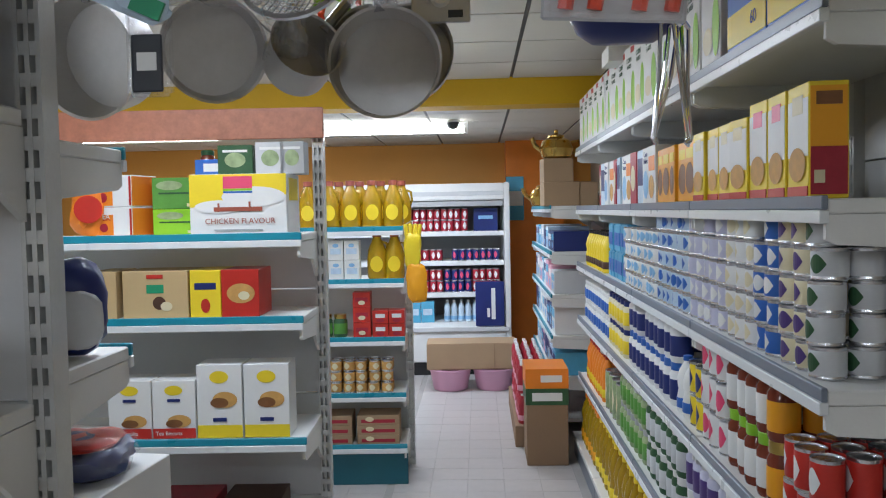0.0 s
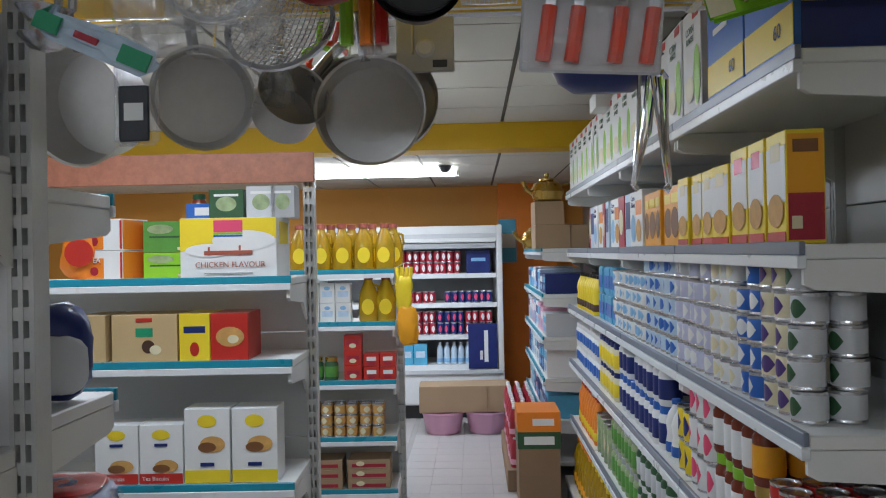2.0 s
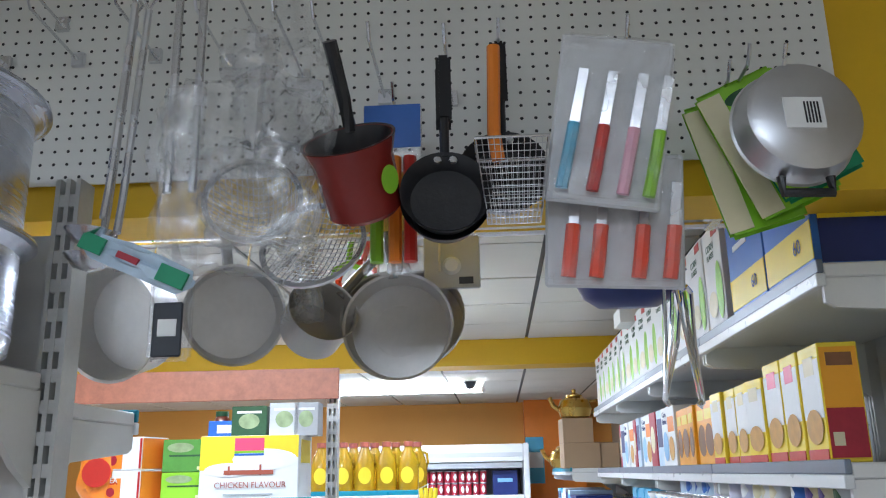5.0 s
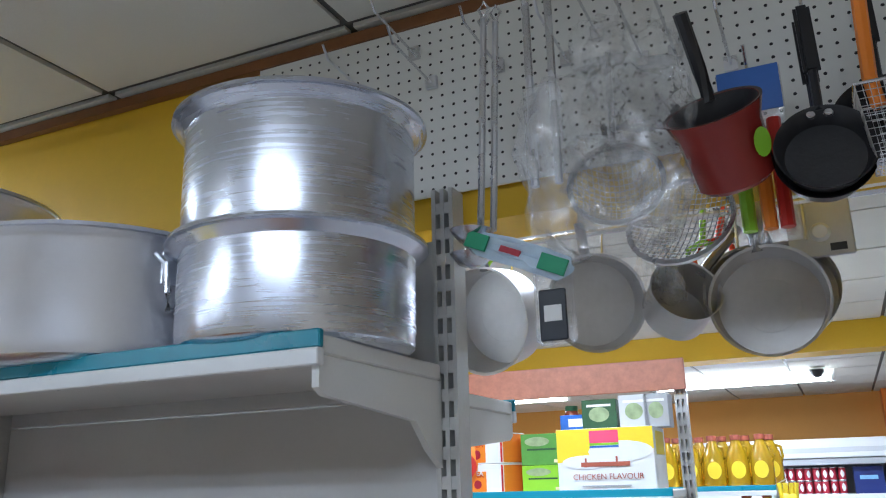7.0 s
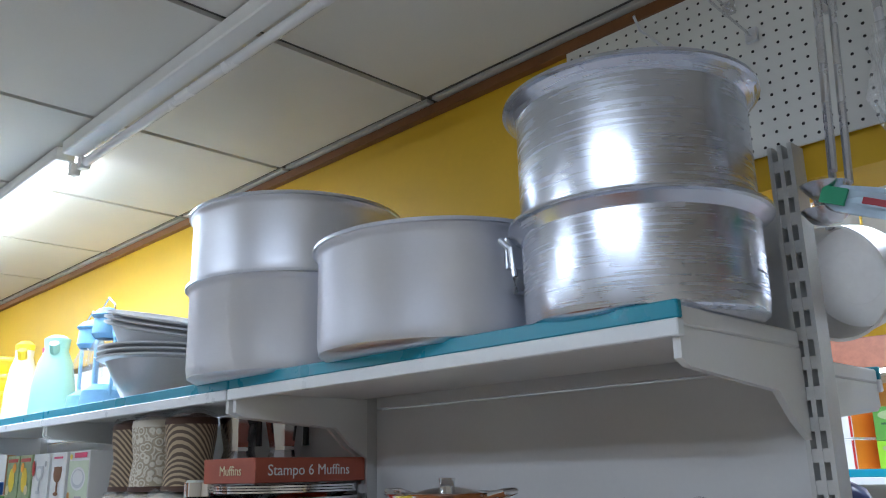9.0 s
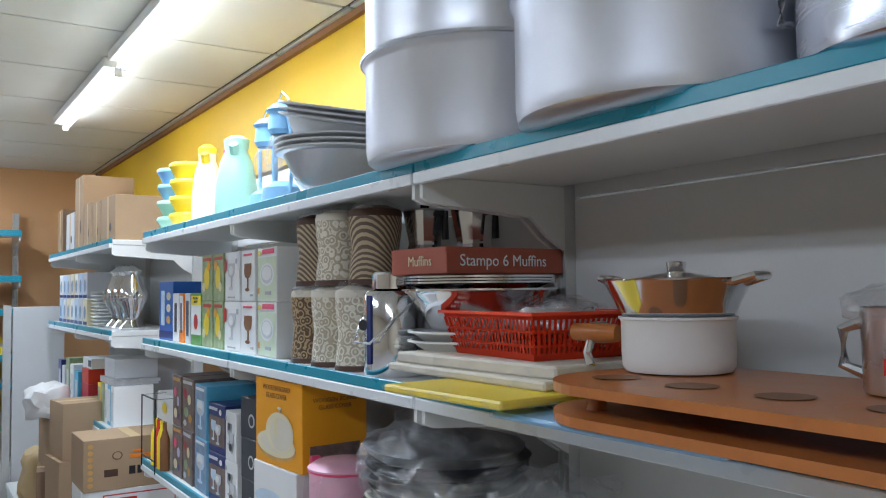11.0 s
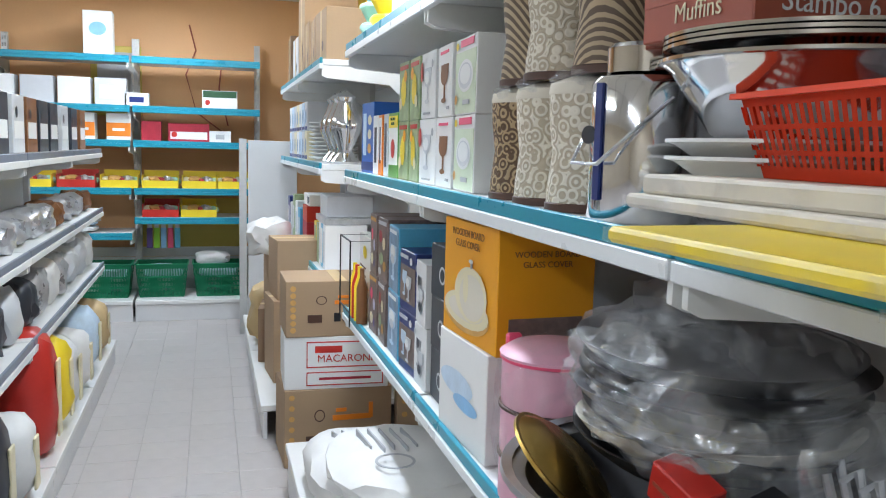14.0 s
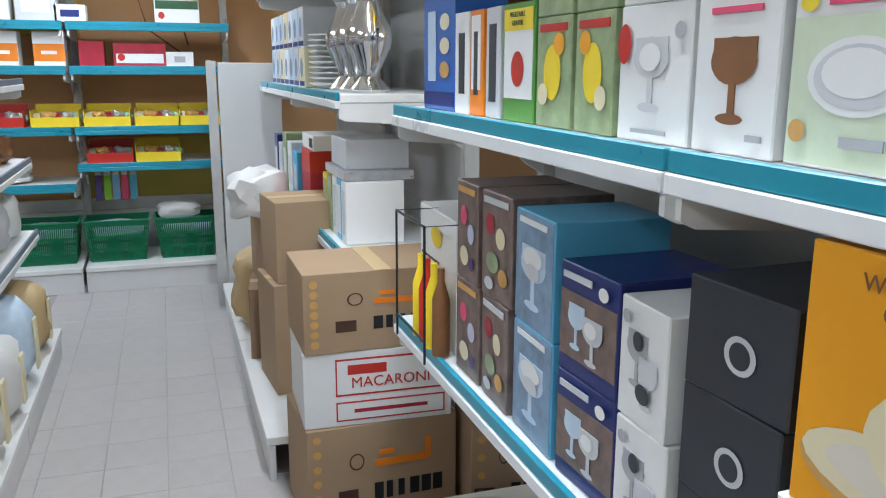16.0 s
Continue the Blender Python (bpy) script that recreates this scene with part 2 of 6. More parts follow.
M["steel_pot"] = brushed("spun_steel", (0.68, 0.71, 0.79), 0.26, 0.005)
M["alu_pot"] = brushed("spun_aluminium", (0.70, 0.72, 0.78), 0.38, 0.006)
M["plastic"] = film("plastic_film", 0.07, 0.5, 9)
M["clear"] = film("clear_film", 0.04, 0.22, 14)
M["mesh"] = mat("wire", (0.62, 0.62, 0.63), 0.3, 1, 0.1, 9, 0)
M["tube"] = mat("lit_tube", (0.90, 0.97, 1.0), 0.4, 0, 0, emit=24.0)
M["tube_off"] = mat("unlit_tube", (0.78, 0.78, 0.78), 0.25, 0, 0.05)
M["tile"] = mat("floor_tile", (0.47, 0.44, 0.42), 0.32, 0, 0.13, 16, 0.02, 90, island=0.18)
M["scroll"] = scrolls("scroll_print", (0.78, 0.72, 0.60), (0.50, 0.42, 0.30), 46)
M["scroll_dark"] = scrolls("scroll_dark_print", (0.46, 0.32, 0.17), (0.12, 0.065, 0.03), 46)
M["cane"] = weave("cane_bands", (0.46, 0.35, 0.22), (0.12, 0.08, 0.05), 38, "bands")
for k in ("tile",):
    M[k].node_tree.nodes["Principled BSDF"].inputs["Specular IOR Level"].default_value = 0.4


# ---- mesh helpers ----
def mesh_of(bm, material, smooth=False):
    me = bpy.data.meshes.new("m")
    bm.to_mesh(me)
    bm.free()
    for mm in (material if isinstance(material, (list, tuple)) else [material]):
        me.materials.append(M[mm] if isinstance(mm, str) else mm)
    if smooth:
        me.polygons.foreach_set("use_smooth", [True] * len(me.polygons))
        me.set_sharp_from_angle(angle=radians(38))
    return me


def part(name, bm, material, parent=None, label="", smooth=False, at=None):
    """Links a bmesh (or a finished mesh) as one mesh object under its thing."""
    me = mesh_of(bm, material, smooth) if isinstance(bm, bmesh.types.BMesh) else bm
    ob = new(name, me)
    ob.parent = parent
    if at is not None:
        ob.matrix_basis = at
    if label:
        ob["label"] = label
    return ob


def add_box(bm, x0, x1, y0, y1, z0, z1, bevel=0.0):
    v = [bm.verts.new(p) for p in ((x0, y0, z0), (x1, y0, z0), (x1, y1, z0), (x0, y1, z0), (x0, y0, z1), (x1, y0, z1), (x1, y1, z1), (x0, y1, z1))]
    fs = [bm.faces.new([v[i] for i in q]) for q in ((0, 3, 2, 1), (4, 5, 6, 7), (0, 1, 5, 4), (1, 2, 6, 5), (2, 3, 7, 6), (3, 0, 4, 7))]
    if bevel:
        es = list({e for f in fs for e in f.edges})
        bmesh.ops.bevel(bm, geom=es, offset=bevel, segments=2 if bevel > 0.004 else 1, affect="EDGES")
    return bm


def box(x0, x1, y0, y1, z0, z1, bevel=0.0):
    return add_box(bmesh.new(), x0, x1, y0, y1, z0, z1, bevel)


def cbox(w, d, h, bevel=0.0):
    """A box on its base centre."""
    return box(-w / 2, w / 2, -d / 2, d / 2, 0, h, bevel)


def lathe(profile, seg=28, squash=1.0):
    """A solid turned from (radius, height) pairs."""
    bm = bmesh.new()
    rings = []
    for r, z in profile:
        if r < 1e-5:
            rings.append([bm.verts.new((0, 0, z))])
        else:
            rings.append([bm.verts.new((r * math.cos(2 * math.pi * i / seg), squash * r * math.sin(2 * math.pi * i / seg), z)) for i in range(seg)])
    for a, b in zip(rings, rings[1:]):
        for i in range(seg):
            j = (i + 1) % seg
            if len(a) == 1 and len(b) > 1:
                bm.faces.new((a[0], b[j], b[i])[::-1])
            elif len(b) == 1 and len(a) > 1:
                bm.faces.new((a[i], a[j], b[0]))
            elif len(a) > 1:
                bm.faces.new((a[i], a[j], b[j], b[i]))
    bmesh.ops.recalc_face_normals(bm, faces=bm.faces)
    return bm


def wire(points, r=0.003, seg=6):
    """A round bar along a list of points."""
    bm = bmesh.new()
    pts = [Vector(p) for p in points]
    prev = None
    for i, p in enumerate(pts):
        d = (pts[min(i + 1, len(pts) - 1)] - pts[max(i - 1, 0)]).normalized()
        u = d.orthogonal().normalized() if abs(d.z) > 0.95 else d.cross(Vector((0, 0, 1))).normalized()
        w = d.cross(u)
        ring = [bm.verts.new(p + r * (math.cos(2 * math.pi * k / seg) * u + math.sin(2 * math.pi * k / seg) * w)) for k in range(seg)]
        if prev:
            for k in range(seg):
                bm.faces.new((prev[k], prev[(k + 1) % seg], ring[(k + 1) % seg], ring[k]))
        else:
            bm.faces.new(ring)
        prev = ring
    bm.faces.new(prev[::-1])
    bmesh.ops.recalc_face_normals(bm, faces=bm.faces)
    return bm


def merge(*bms):
    out = bms[0]
    for b in bms[1:]:
        me = bpy.data.meshes.new("t")
        b.to_mesh(me)
        b.free()
        out.from_mesh(me)
        bpy.data.meshes.remove(me)
    return out


def moved(bm, m):
    bm.transform(m)
    return bm


def blob(w, d, h, amp=0.03, seed=0, sub=3, flat=0.0, freq=9.0):
    """A crumpled soft packet on its base."""
    bm = bmesh.new()
    bmesh.ops.create_icosphere(bm, subdivisions=sub, radius=1)
    for v in bm.verts:
        c = v.co
        p = 3.2
        n = (abs(c.x) ** p + abs(c.y) ** p + abs(c.z) ** p) ** (1 / p)
        c = c / n
        k = noise.noise(Vector((c.x * 2 + seed * 7.1, c.y * 2, c.z * 2))) * 0.6 + noise.noise(Vector((c.x * freq, c.y * freq + seed, c.z * freq))) * 0.4
        v.co = Vector((c.x * w / 2, c.y * d / 2, (c.z * 0.5 + 0.5) * h)) + c * k * amp
        v.co.z = max(v.co.z, 0.0)
    return bm


def settle(before, m):
    """Moves every loose thing made since the set `before` was taken, as one block."""
    for ob in bpy.data.objects:
        if ob not in before and ob.parent is None and ob.get("kind") != "structure" and ob.type != "LIGHT":
            ob.matrix_basis = m @ ob.matrix_basis


def made():
    return set(bpy.data.objects)


def lettering(text, size, material, parent, at, depth=0.0004, align="CENTER"):
    cu = bpy.data.curves.new("t", "FONT")
    cu.body, cu.size, cu.align_x, cu.align_y, cu.extrude, cu.resolution_u = text, size, align, "CENTER", depth, 3
    ob = bpy.data.objects.new("t", cu)
    scene.collection.objects.link(ob)
    me = bpy.data.meshes.new_from_object(ob.evaluated_get(bpy.context.evaluated_depsgraph_get()))
    bpy.data.objects.remove(ob)
    me.materials.clear()
    me.materials.append(M[material])
    return part("lettering", me, None, parent, at=at)


def on_front(x, z, y):
    return pose(x, y - 0.0012, z, 90, 0, 0)


def on_right(y, z, x):
    return pose(x + 0.0012, y, z, 90, 0, 90)


def thing(name, bm, material, at, label, category, group="", smooth=False):
    return tagged(part(name, bm, material, None, at=at, smooth=smooth), label, category, group)


def holder(name, at, label, category, group=""):
    e = new(name)
    e.empty_display_size = 0.05
    e.matrix_basis = at
    return tagged(e, label, category, group)


def ellipse(rx, rz, y=0.0, seg=20):
    bm = bmesh.new()
    for dy in (0.0,):
        bm.faces.new([bm.verts.new((rx * math.cos(2 * math.pi * i / seg), y, rz * math.sin(2 * math.pi * i / seg))) for i in range(seg)])
    bmesh.ops.recalc_face_normals(bm, faces=bm.faces)
    if bm.faces[:][0].normal.y > 0:
        bmesh.ops.reverse_faces(bm, faces=bm.faces[:])
    return bm


def printed_box(name, w, d, h, body, at, label, category="box", prints=(), side=None, top=None, group="", bevel=0.002):
    """A carton on its base centre whose front faces -y. prints: (shape, x, z, w, h, material) on the front in fractions of it."""
    ob = thing(name, cbox(w, d, h, bevel), body, at, label, category, group)
    for n, (shape, x, z, pw, ph, mm) in enumerate(prints):
        cx, cz, y = (x - 0.5) * w, z * h, -d / 2 - 0.0004 * n
        if shape == "r":
            part("printed_panel", box(cx - pw * w / 2, cx + pw * w / 2, y - 0.001, y + 0.0005, cz - ph * h / 2, cz + ph * h / 2), mm, ob)
        elif shape == "e":
            part("printed_picture", moved(ellipse(pw * w / 2, ph * h / 2), pose(cx, y - 0.0016, cz)), mm, ob)
        else:
            lettering(shape, ph * h, mm, ob, on_front(cx, cz, y - 0.001))
    if side:
        part("side_panel", box(w / 2 - 0.0005, w / 2 + 0.001, -d * 0.46, d * 0.46, h * 0.04, h * 0.96), side, ob)
        part("side_panel", box(-w / 2 - 0.001, -w / 2 + 0.0005, -d * 0.46, d * 0.46, h * 0.04, h * 0.96), side, ob)
    if top:
        part("top_panel", box(-w * 0.47, w * 0.47, -d * 0.46, d * 0.46, h - 0.0005, h + 0.001), top, ob)
    return ob


# ---- shell of the shop ----
def wall(name, *b, m="cream_wall", label=""):
    return tagged(part(name, box(*b), m), label or "painted plaster wall", "wall", kind="structure")


CEIL = 2.54
wall("wall_north_beam", -7.75, 1.75, 0.84, 0.99, 2.04, CEIL + 0.1, m="yellow_wall", label="glossy yellow painted beam over the shelving")
# thin brown strip gives the dark of the gap between beam and ceiling
tagged(part("trim", box(-7.7, 1.7, 0.815, 0.838, CEIL - 0.032, CEIL - 0.004), "brown"), "dark strip standing in for the gap under the ceiling", "trim", kind="structure")
wall("wall_west", -7.9, -7.75, -4.2, 8.6, 0, CEIL + 0.1, m="peach_wall", label="peach-orange painted end wall")
wall("wall_east", 1.72, 1.87, -4.2, 8.6, 0, CEIL + 0.1, m="cream_wall")
wall("wall_south", -7.9, 1.87, -4.35, -4.2, 0, CEIL + 0.1, m="cream_wall")
wall("wall_far_north", -7.9, 1.87, 8.3, 8.45, 0, CEIL + 0.1, m="orange_wall", label="bright orange painted back wall")
wall("wall_pillar", 0.81, 1.4, 8.0, 8.3, 0, 2.27, m="orange", label="orange painted pier beside the cooler")
wall("wall_cross_beam", -4.2, 1.72, 4.9, 5.15, 2.25, 2.46, m="yellow_wall", label="yellow painted cross beam")
wall("wall_inner_west", -4.3, -4.2, 0.99, 8.3, 0, CEIL, m="cream_wall")


def ceiling(name, x0, x1, y0, y1, z, sx, sy, ox, oy):
    bm = bmesh.new()
    xs = [x0] + [v for v in (ox + sx * i for i in range(-30, 30)) if x0 + 0.03 < v < x1 - 0.03] + [x1]
    ys = [y0] + [v for v in (oy + sy * i for i in range(-30, 30)) if y0 + 0.03 < v < y1 - 0.03] + [y1]
    g = 0.011
    for a, b in zip(xs, xs[1:]):
        for c, d in zip(ys, ys[1:]):
            dz = random.uniform(0, 0.004)
            add_box(bm, a + g, b - g, c + g, d - g, z + dz, z + 0.02)
    tagged(part(name, bm, "ceiling"), "off-white mineral fibre ceiling tiles", "ceiling", kind="structure")
    bar = bmesh.new()
    add_box(bar, x0, x1, y0, y1, z + 0.012, z + 0.06)
    tagged(part(name + "_grid", bar, "tbar"), "dark ceiling grid", "ceiling", kind="structure")


ceiling("ceiling", -7.75, 1.72, -4.2, 0.84, CEIL, 0.735, 1.2, -1.19, 0.79)
ceiling("ceiling_middle", -4.2, 1.72, 0.99, 4.9, 2.42, 0.6, 0.6, 0.75, 1.3)
ceiling("ceiling_back", -4.2, 1.72, 5.15, 8.3, 2.27, 0.6, 0.6, 0.75, 5.5)
tagged(part("floor", box(-7.75, 1.72, -4.2, 8.3, -0.1, -0.004), "grout"), "speckled beige tile floor", "floor", kind="structure")


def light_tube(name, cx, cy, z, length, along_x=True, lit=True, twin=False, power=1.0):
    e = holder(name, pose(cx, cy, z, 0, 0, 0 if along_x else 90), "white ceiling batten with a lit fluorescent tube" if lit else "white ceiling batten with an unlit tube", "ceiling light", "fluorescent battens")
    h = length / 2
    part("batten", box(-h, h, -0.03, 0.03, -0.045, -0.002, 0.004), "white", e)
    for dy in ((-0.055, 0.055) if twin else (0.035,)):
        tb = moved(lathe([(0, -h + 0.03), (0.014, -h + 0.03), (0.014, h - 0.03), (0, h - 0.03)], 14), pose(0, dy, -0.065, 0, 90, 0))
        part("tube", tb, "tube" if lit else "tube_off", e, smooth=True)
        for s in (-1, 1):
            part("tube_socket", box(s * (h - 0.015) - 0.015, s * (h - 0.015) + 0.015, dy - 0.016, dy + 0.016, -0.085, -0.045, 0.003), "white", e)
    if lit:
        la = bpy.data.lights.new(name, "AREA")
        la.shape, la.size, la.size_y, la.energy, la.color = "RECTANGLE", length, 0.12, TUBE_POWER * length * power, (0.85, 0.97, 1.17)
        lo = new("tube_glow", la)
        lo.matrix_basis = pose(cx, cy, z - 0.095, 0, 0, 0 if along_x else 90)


light_tube("ceiling_light", -1.45, 0.17, CEIL, 1.4, lit=False)
light_tube("ceiling_light", -2.95, 0.17, CEIL, 1.5, power=1.0)
light_tube("ceiling_light", -4.55, 0.17, CEIL, 1.5, power=0.2)
light_tube("ceiling_light", -6.3, -0.6, CEIL, 1.2, power=1.2)
# next three: unseen tubes south of the aisle, added as fill light
light_tube("ceiling_light", 0.3, -1.8, CEIL, 1.5, power=1.1)
light_tube("ceiling_light", -2.6, -2.2, CEIL, 1.5, power=0.85)
light_tube("ceiling_light", -5.2, -2.4, CEIL, 1.5, power=0.7)
light_tube("ceiling_light", -0.2, 6.0, 2.26, 1.3, twin=True, power=2.1)
light_tube("ceiling_light", -2.2, 6.2, 2.26, 1.2)
light_tube("ceiling_light", -1.5, 3.4, 2.41, 1.2, power=1.0)
# unseen tube, added behind the beam to brighten the biscuit shelf fronts
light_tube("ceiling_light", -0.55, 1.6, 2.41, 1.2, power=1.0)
# added tube, kept hidden behind the hanging pans, brightens the middle ceiling
light_tube("ceiling_light", 0.2, 3.5, 2.41, 1.2, along_x=False, power=0.8)


# ---- shelving ----
def post_mesh(h):
    bm = bmesh.new()
    add_box(bm, -0.022, -0.014, 0, 0.026, 0, h)
    add_box(bm, 0.014, 0.022, 0, 0.026, 0, h)
    add_box(bm, -0.004, 0.004, 0, 0.026, 0, h)
    add_box(bm, -0.022, 0.022, 0.026, 0.05, 0, h)
    z = 0.02
    while z < h:
        add_box(bm, -0.014, -0.004, 0.002, 0.026, z, z + 0.022)
        add_box(bm, 0.004, 0.014, 0.002, 0.026, z, z + 0.022)
        z += 0.05
    return bm


def bracket_mesh(depth):
    """A tapered pressed-steel arm that runs forward (-y) from the post."""
    bm = bmesh.new()
    prof = [(0, 0.0), (0, -0.15), (-0.05, -0.12), (-0.10, -0.075), (-depth + 0.02, -0.055), (-depth, -0.045), (-depth, 0.0)]
    a = [bm.verts.new((-0.006, y, z)) for y, z in prof]
    b = [bm.verts.new((0.006, y, z)) for y, z in prof]
    bm.faces.new(a)
    bm.faces.new(b[::-1])
    for i in range(len(prof)):
        j = (i + 1) % len(prof)
        bm.faces.new((a[i], b[i], b[j], a[j]))
    bmesh.ops.recalc_face_normals(bm, faces=bm.faces)
    return bm


def gondola(at, bays, depth, levels, height, label, panel_to=None, rails=("teal", "white_rail"), base=None, panel_z=0.0, base_front=None, end_posts=True, posts=True):
    """Shelving that runs along +x from its origin; the posts stand at y = 0 and the shelves reach forward to y = -depth.
    bays: widths. levels: heights of the shelf tops."""
    e = holder("shelving_unit", at, label, "shelving")
    xs = [0]
    for b in bays:
        xs.append(xs[-1] + b)
    for x in xs if posts else ():
        part("upright", post_mesh(height), "post", e, at=pose(x, 0, 0))
    for k, (a, b) in enumerate(zip(xs, xs[1:])):
        z = panel_z
        top = panel_to or height
        while z < top - 0.01:
            z2 = min(z + 0.42, top)
            part("back_panel", box(a + 0.023, b - 0.023, 0.030, 0.048, z + 0.002, z2 - 0.002, 0.002), "panel", e)
            z = z2
        for n, lv in enumerate(levels):
            s = part("shelf", box(a + 0.008, b - 0.008, -depth + 0.012, -0.005, lv - 0.028, lv, 0.003), "shelf", e)
            part("price_rail", box(a + 0.004, b - 0.004, -depth, -depth + 0.012, lv - 0.020, lv + 0.006, 0.002), rails[0], s)
            part("shelf_lip", box(a + 0.004, b - 0.004, -depth - 0.004, -depth + 0.014, lv - 0.045, lv - 0.0205, 0.002), rails[1], s)
            for x in (a + 0.016, b - 0.016):
                part("bracket", bracket_mesh(depth - 0.01), "shelf", s, at=pose(x, 0.0, lv - 0.029))
        if base:
            bd, bz, bmat = base
            part("base_shelf", box(a + 0.004, b - 0.004, -bd, -0.005, bz - 0.03, bz, 0.003), "shelf", e)
            part("plinth", box(a + 0.004, b - 0.004, -bd + 0.01, -bd + 0.03, 0.0, bz - 0.032, 0.002), bmat, e)
    return e


POT_TOP, N1, N2 = 1.735, 1.265, 0.735
# the back room stands slightly askew to the front aisle
BACK = pose(-.045, 0, 0) @ pose(.3, 2.6, 0) @ pose(0, 0, 0, 0, 0, 1.75) @ pose(-.3, -2.6, 0)
RUN = pose(0, -.19, 0)
FAR_RUN = pose(-.1, -.25, 0)
gondola(pose(-3.725, 0.70, 0), (1.18, 1.18, 1.18), 0.40, (N2, N1, POT_TOP), 2.07, "grey steel wall shelving with teal price rails, full of kitchenware", panel_to=1.98, base=(0.62, 0.2, "panel"))
gondola(pose(-0.205, 0.755, 0, 0, 0, 180), (1.18, 1.18), 0.36, (0.92, 1.29, 1.70), 2.07, "grey steel shelving with snack packets, back side", panel_to=0.88, panel_z=0.8, posts=False)
gondola(pose(-6.45, 0.70, 0), (1.06, 1.06), 0.42, (0.775, 1.275, 1.745), 2.0, "grey steel shelving with boxed household goods", base=(0.68, 0.16, "panel"))
gondola(pose(-7.62, 0.15, 0, 0, 0, 90) @ pose(-3.7, 0, 0), (0.93, 0.93, 0.93), 0.48, (0.66, 1.0, 1.355, 1.61, 1.97), 2.15, "teal-railed wall shelving with groceries", panel_to=0.5, rails=("teal", "teal"), base=(0.55, 0.16, "panel"))
gondola(pose(-7.62, 0.15, 0, 0, 0, 90) @ pose(-0.9, 0, 0), (0.93,), 0.48, (0.78, 1.0, 1.355, 1.61, 1.97), 2.15, "teal-railed wall shelving with plastic bins and crates", panel_to=0.5, rails=("teal", "teal"), base=(0.55, 0.16, "panel"))
gondola(BACK @ pose(-1.58, 2.68, 0), (1.52,), 0.38, (0.76, 1.195, 1.49), 1.96, "grey steel shelving with biscuit boxes and a red header", panel_to=1.44, base=(0.42, 0.2, "panel"))
gondola(BACK @ pose(-0.74, 4.43, 0), (0.93,), 0.38, (0.235, 0.53, 0.85, 1.18, 1.475), 1.52, "grey steel end shelving with oil bottles and tins", panel_to=1.1, base=(0.36, 0.21, "teal_base"))
gondola(RUN @ pose(1.60, 1.12, 0, 0, 0, -90) @ pose(-3.75, 0, 0), (0.94, 0.94, 0.94, 0.94), 0.46, (0.52, 0.88, 1.22, 1.57, 1.93), 2.0, "long steel shelving packed with tins, jars and cereal boxes", rails=("rail_grey", "white_rail"), base=(0.50, 0.14, "rail_grey"))
gondola(FAR_RUN @ pose(1.60, 5.25, 0, 0, 0, -90) @ pose(-1.9, 0, 0), (0.95, 0.95), 0.50, (0.42, 0.7, 0.98, 1.27, 1.58), 1.7, "steel shelving with carton packs beside the cooler", base=(0.5, 0.14, "rail_grey"))
gondola(pose(-2.75, -1.22, 0, 0, 0, 180), (1.05, 1.05, 1.05), 0.40, (0.62, 0.95, 1.3), 1.6, "steel aisle shelving with sacks and packets", rails=("rail_grey", "shelf"), base=(0.46, 0.14, "panel"))

tagged(part("header_board", box(-1.60, -0.03, 2.64, 2.66, 1.855, 1.975, 0.003), "header", at=BACK), "mottled red-brown header board on the shelving", "header board")
# a grey side screen at the end of the second run
scr = holder("side_screen", pose(-6.55, 0, 0), "tall grey steel end screen with slotted post", "screen")
part("screen_panel", box(0, 0.02, 0.06, 0.40, 0.1, 1.38, 0.003), "panel", scr)
part("screen_post", post_mesh(1.39), "post", scr, at=pose(0, 0.0, 0))


# ---- generic packets ----
def can_proto(r, h, label_mat, label, name="food_can", band=None, lid="steel"):
    o = thing(name, lathe([(0, 0), (r * 0.96, 0), (r, 0.002), (r, 0.004), (r * 0.975, 0.006), (r * 0.975, h - 0.006), (r, h - 0.004), (r, h - 0.001), (r * 0.95, h - 0.001), (r * 0.93, h - 0.004), (0, h - 0.004)], 18), lid, pose(0, 0, -5), label, "tin", "stacked tins", True)
    part("paper_label", lathe([(r * 0.98, 0.008), (r * 0.99, 0.009), (r * 0.99, h - 0.009), (r * 0.98, h - 0.008)], 18), label_mat, o, smooth=True)
    if band:
        bm = bmesh.new()
        seg = 18
        for a0 in (-0.6,):
            vs = []
            for k in range(7):
                a = a0 + k * 0.2
                s = math.sin(k / 6 * math.pi)
                vs.append((bm.verts.new((r * 1.004 * math.cos(a), r * 1.004 * math.sin(a), h * (0.5 - 0.3 * s))), bm.verts.new((r * 1.004 * math.cos(a), r * 1.004 * math.sin(a), h * (0.5 + 0.3 * s)))))
            for p, q in zip(vs, vs[1:]):
                bm.faces.new((p[0], q[0], q[1], p[1]))
        bmesh.ops.remove_doubles(bm, verts=bm.verts, dist=1e-5)
        part("label_emblem", bm, band, o)
    return o


def jar_proto(r, h, glass, lid, label_mat, label, name="jar"):
    o = thing(name, lathe([(0, 0), (r * 0.9, 0), (r, 0.01), (r, h * 0.72), (r * 0.8, h * 0.8), (r * 0.8, h * 0.82), (0, h * 0.82)], 16), glass, pose(0, 0, -5), label, "jar", "jars on the shelf", True)
    part("lid", lathe([(r * 0.86, h * 0.81), (r * 0.88, h * 0.82), (r * 0.88, h * 0.99), (r * 0.84, h), (0, h)], 16), lid, o, smooth=True)
    part("paper_label", lathe([(r * 1.0, h * 0.15), (r * 1.012, h * 0.16), (r * 1.012, h * 0.6), (r * 1.0, h * 0.61)], 16), label_mat, o, smooth=True)
    return o


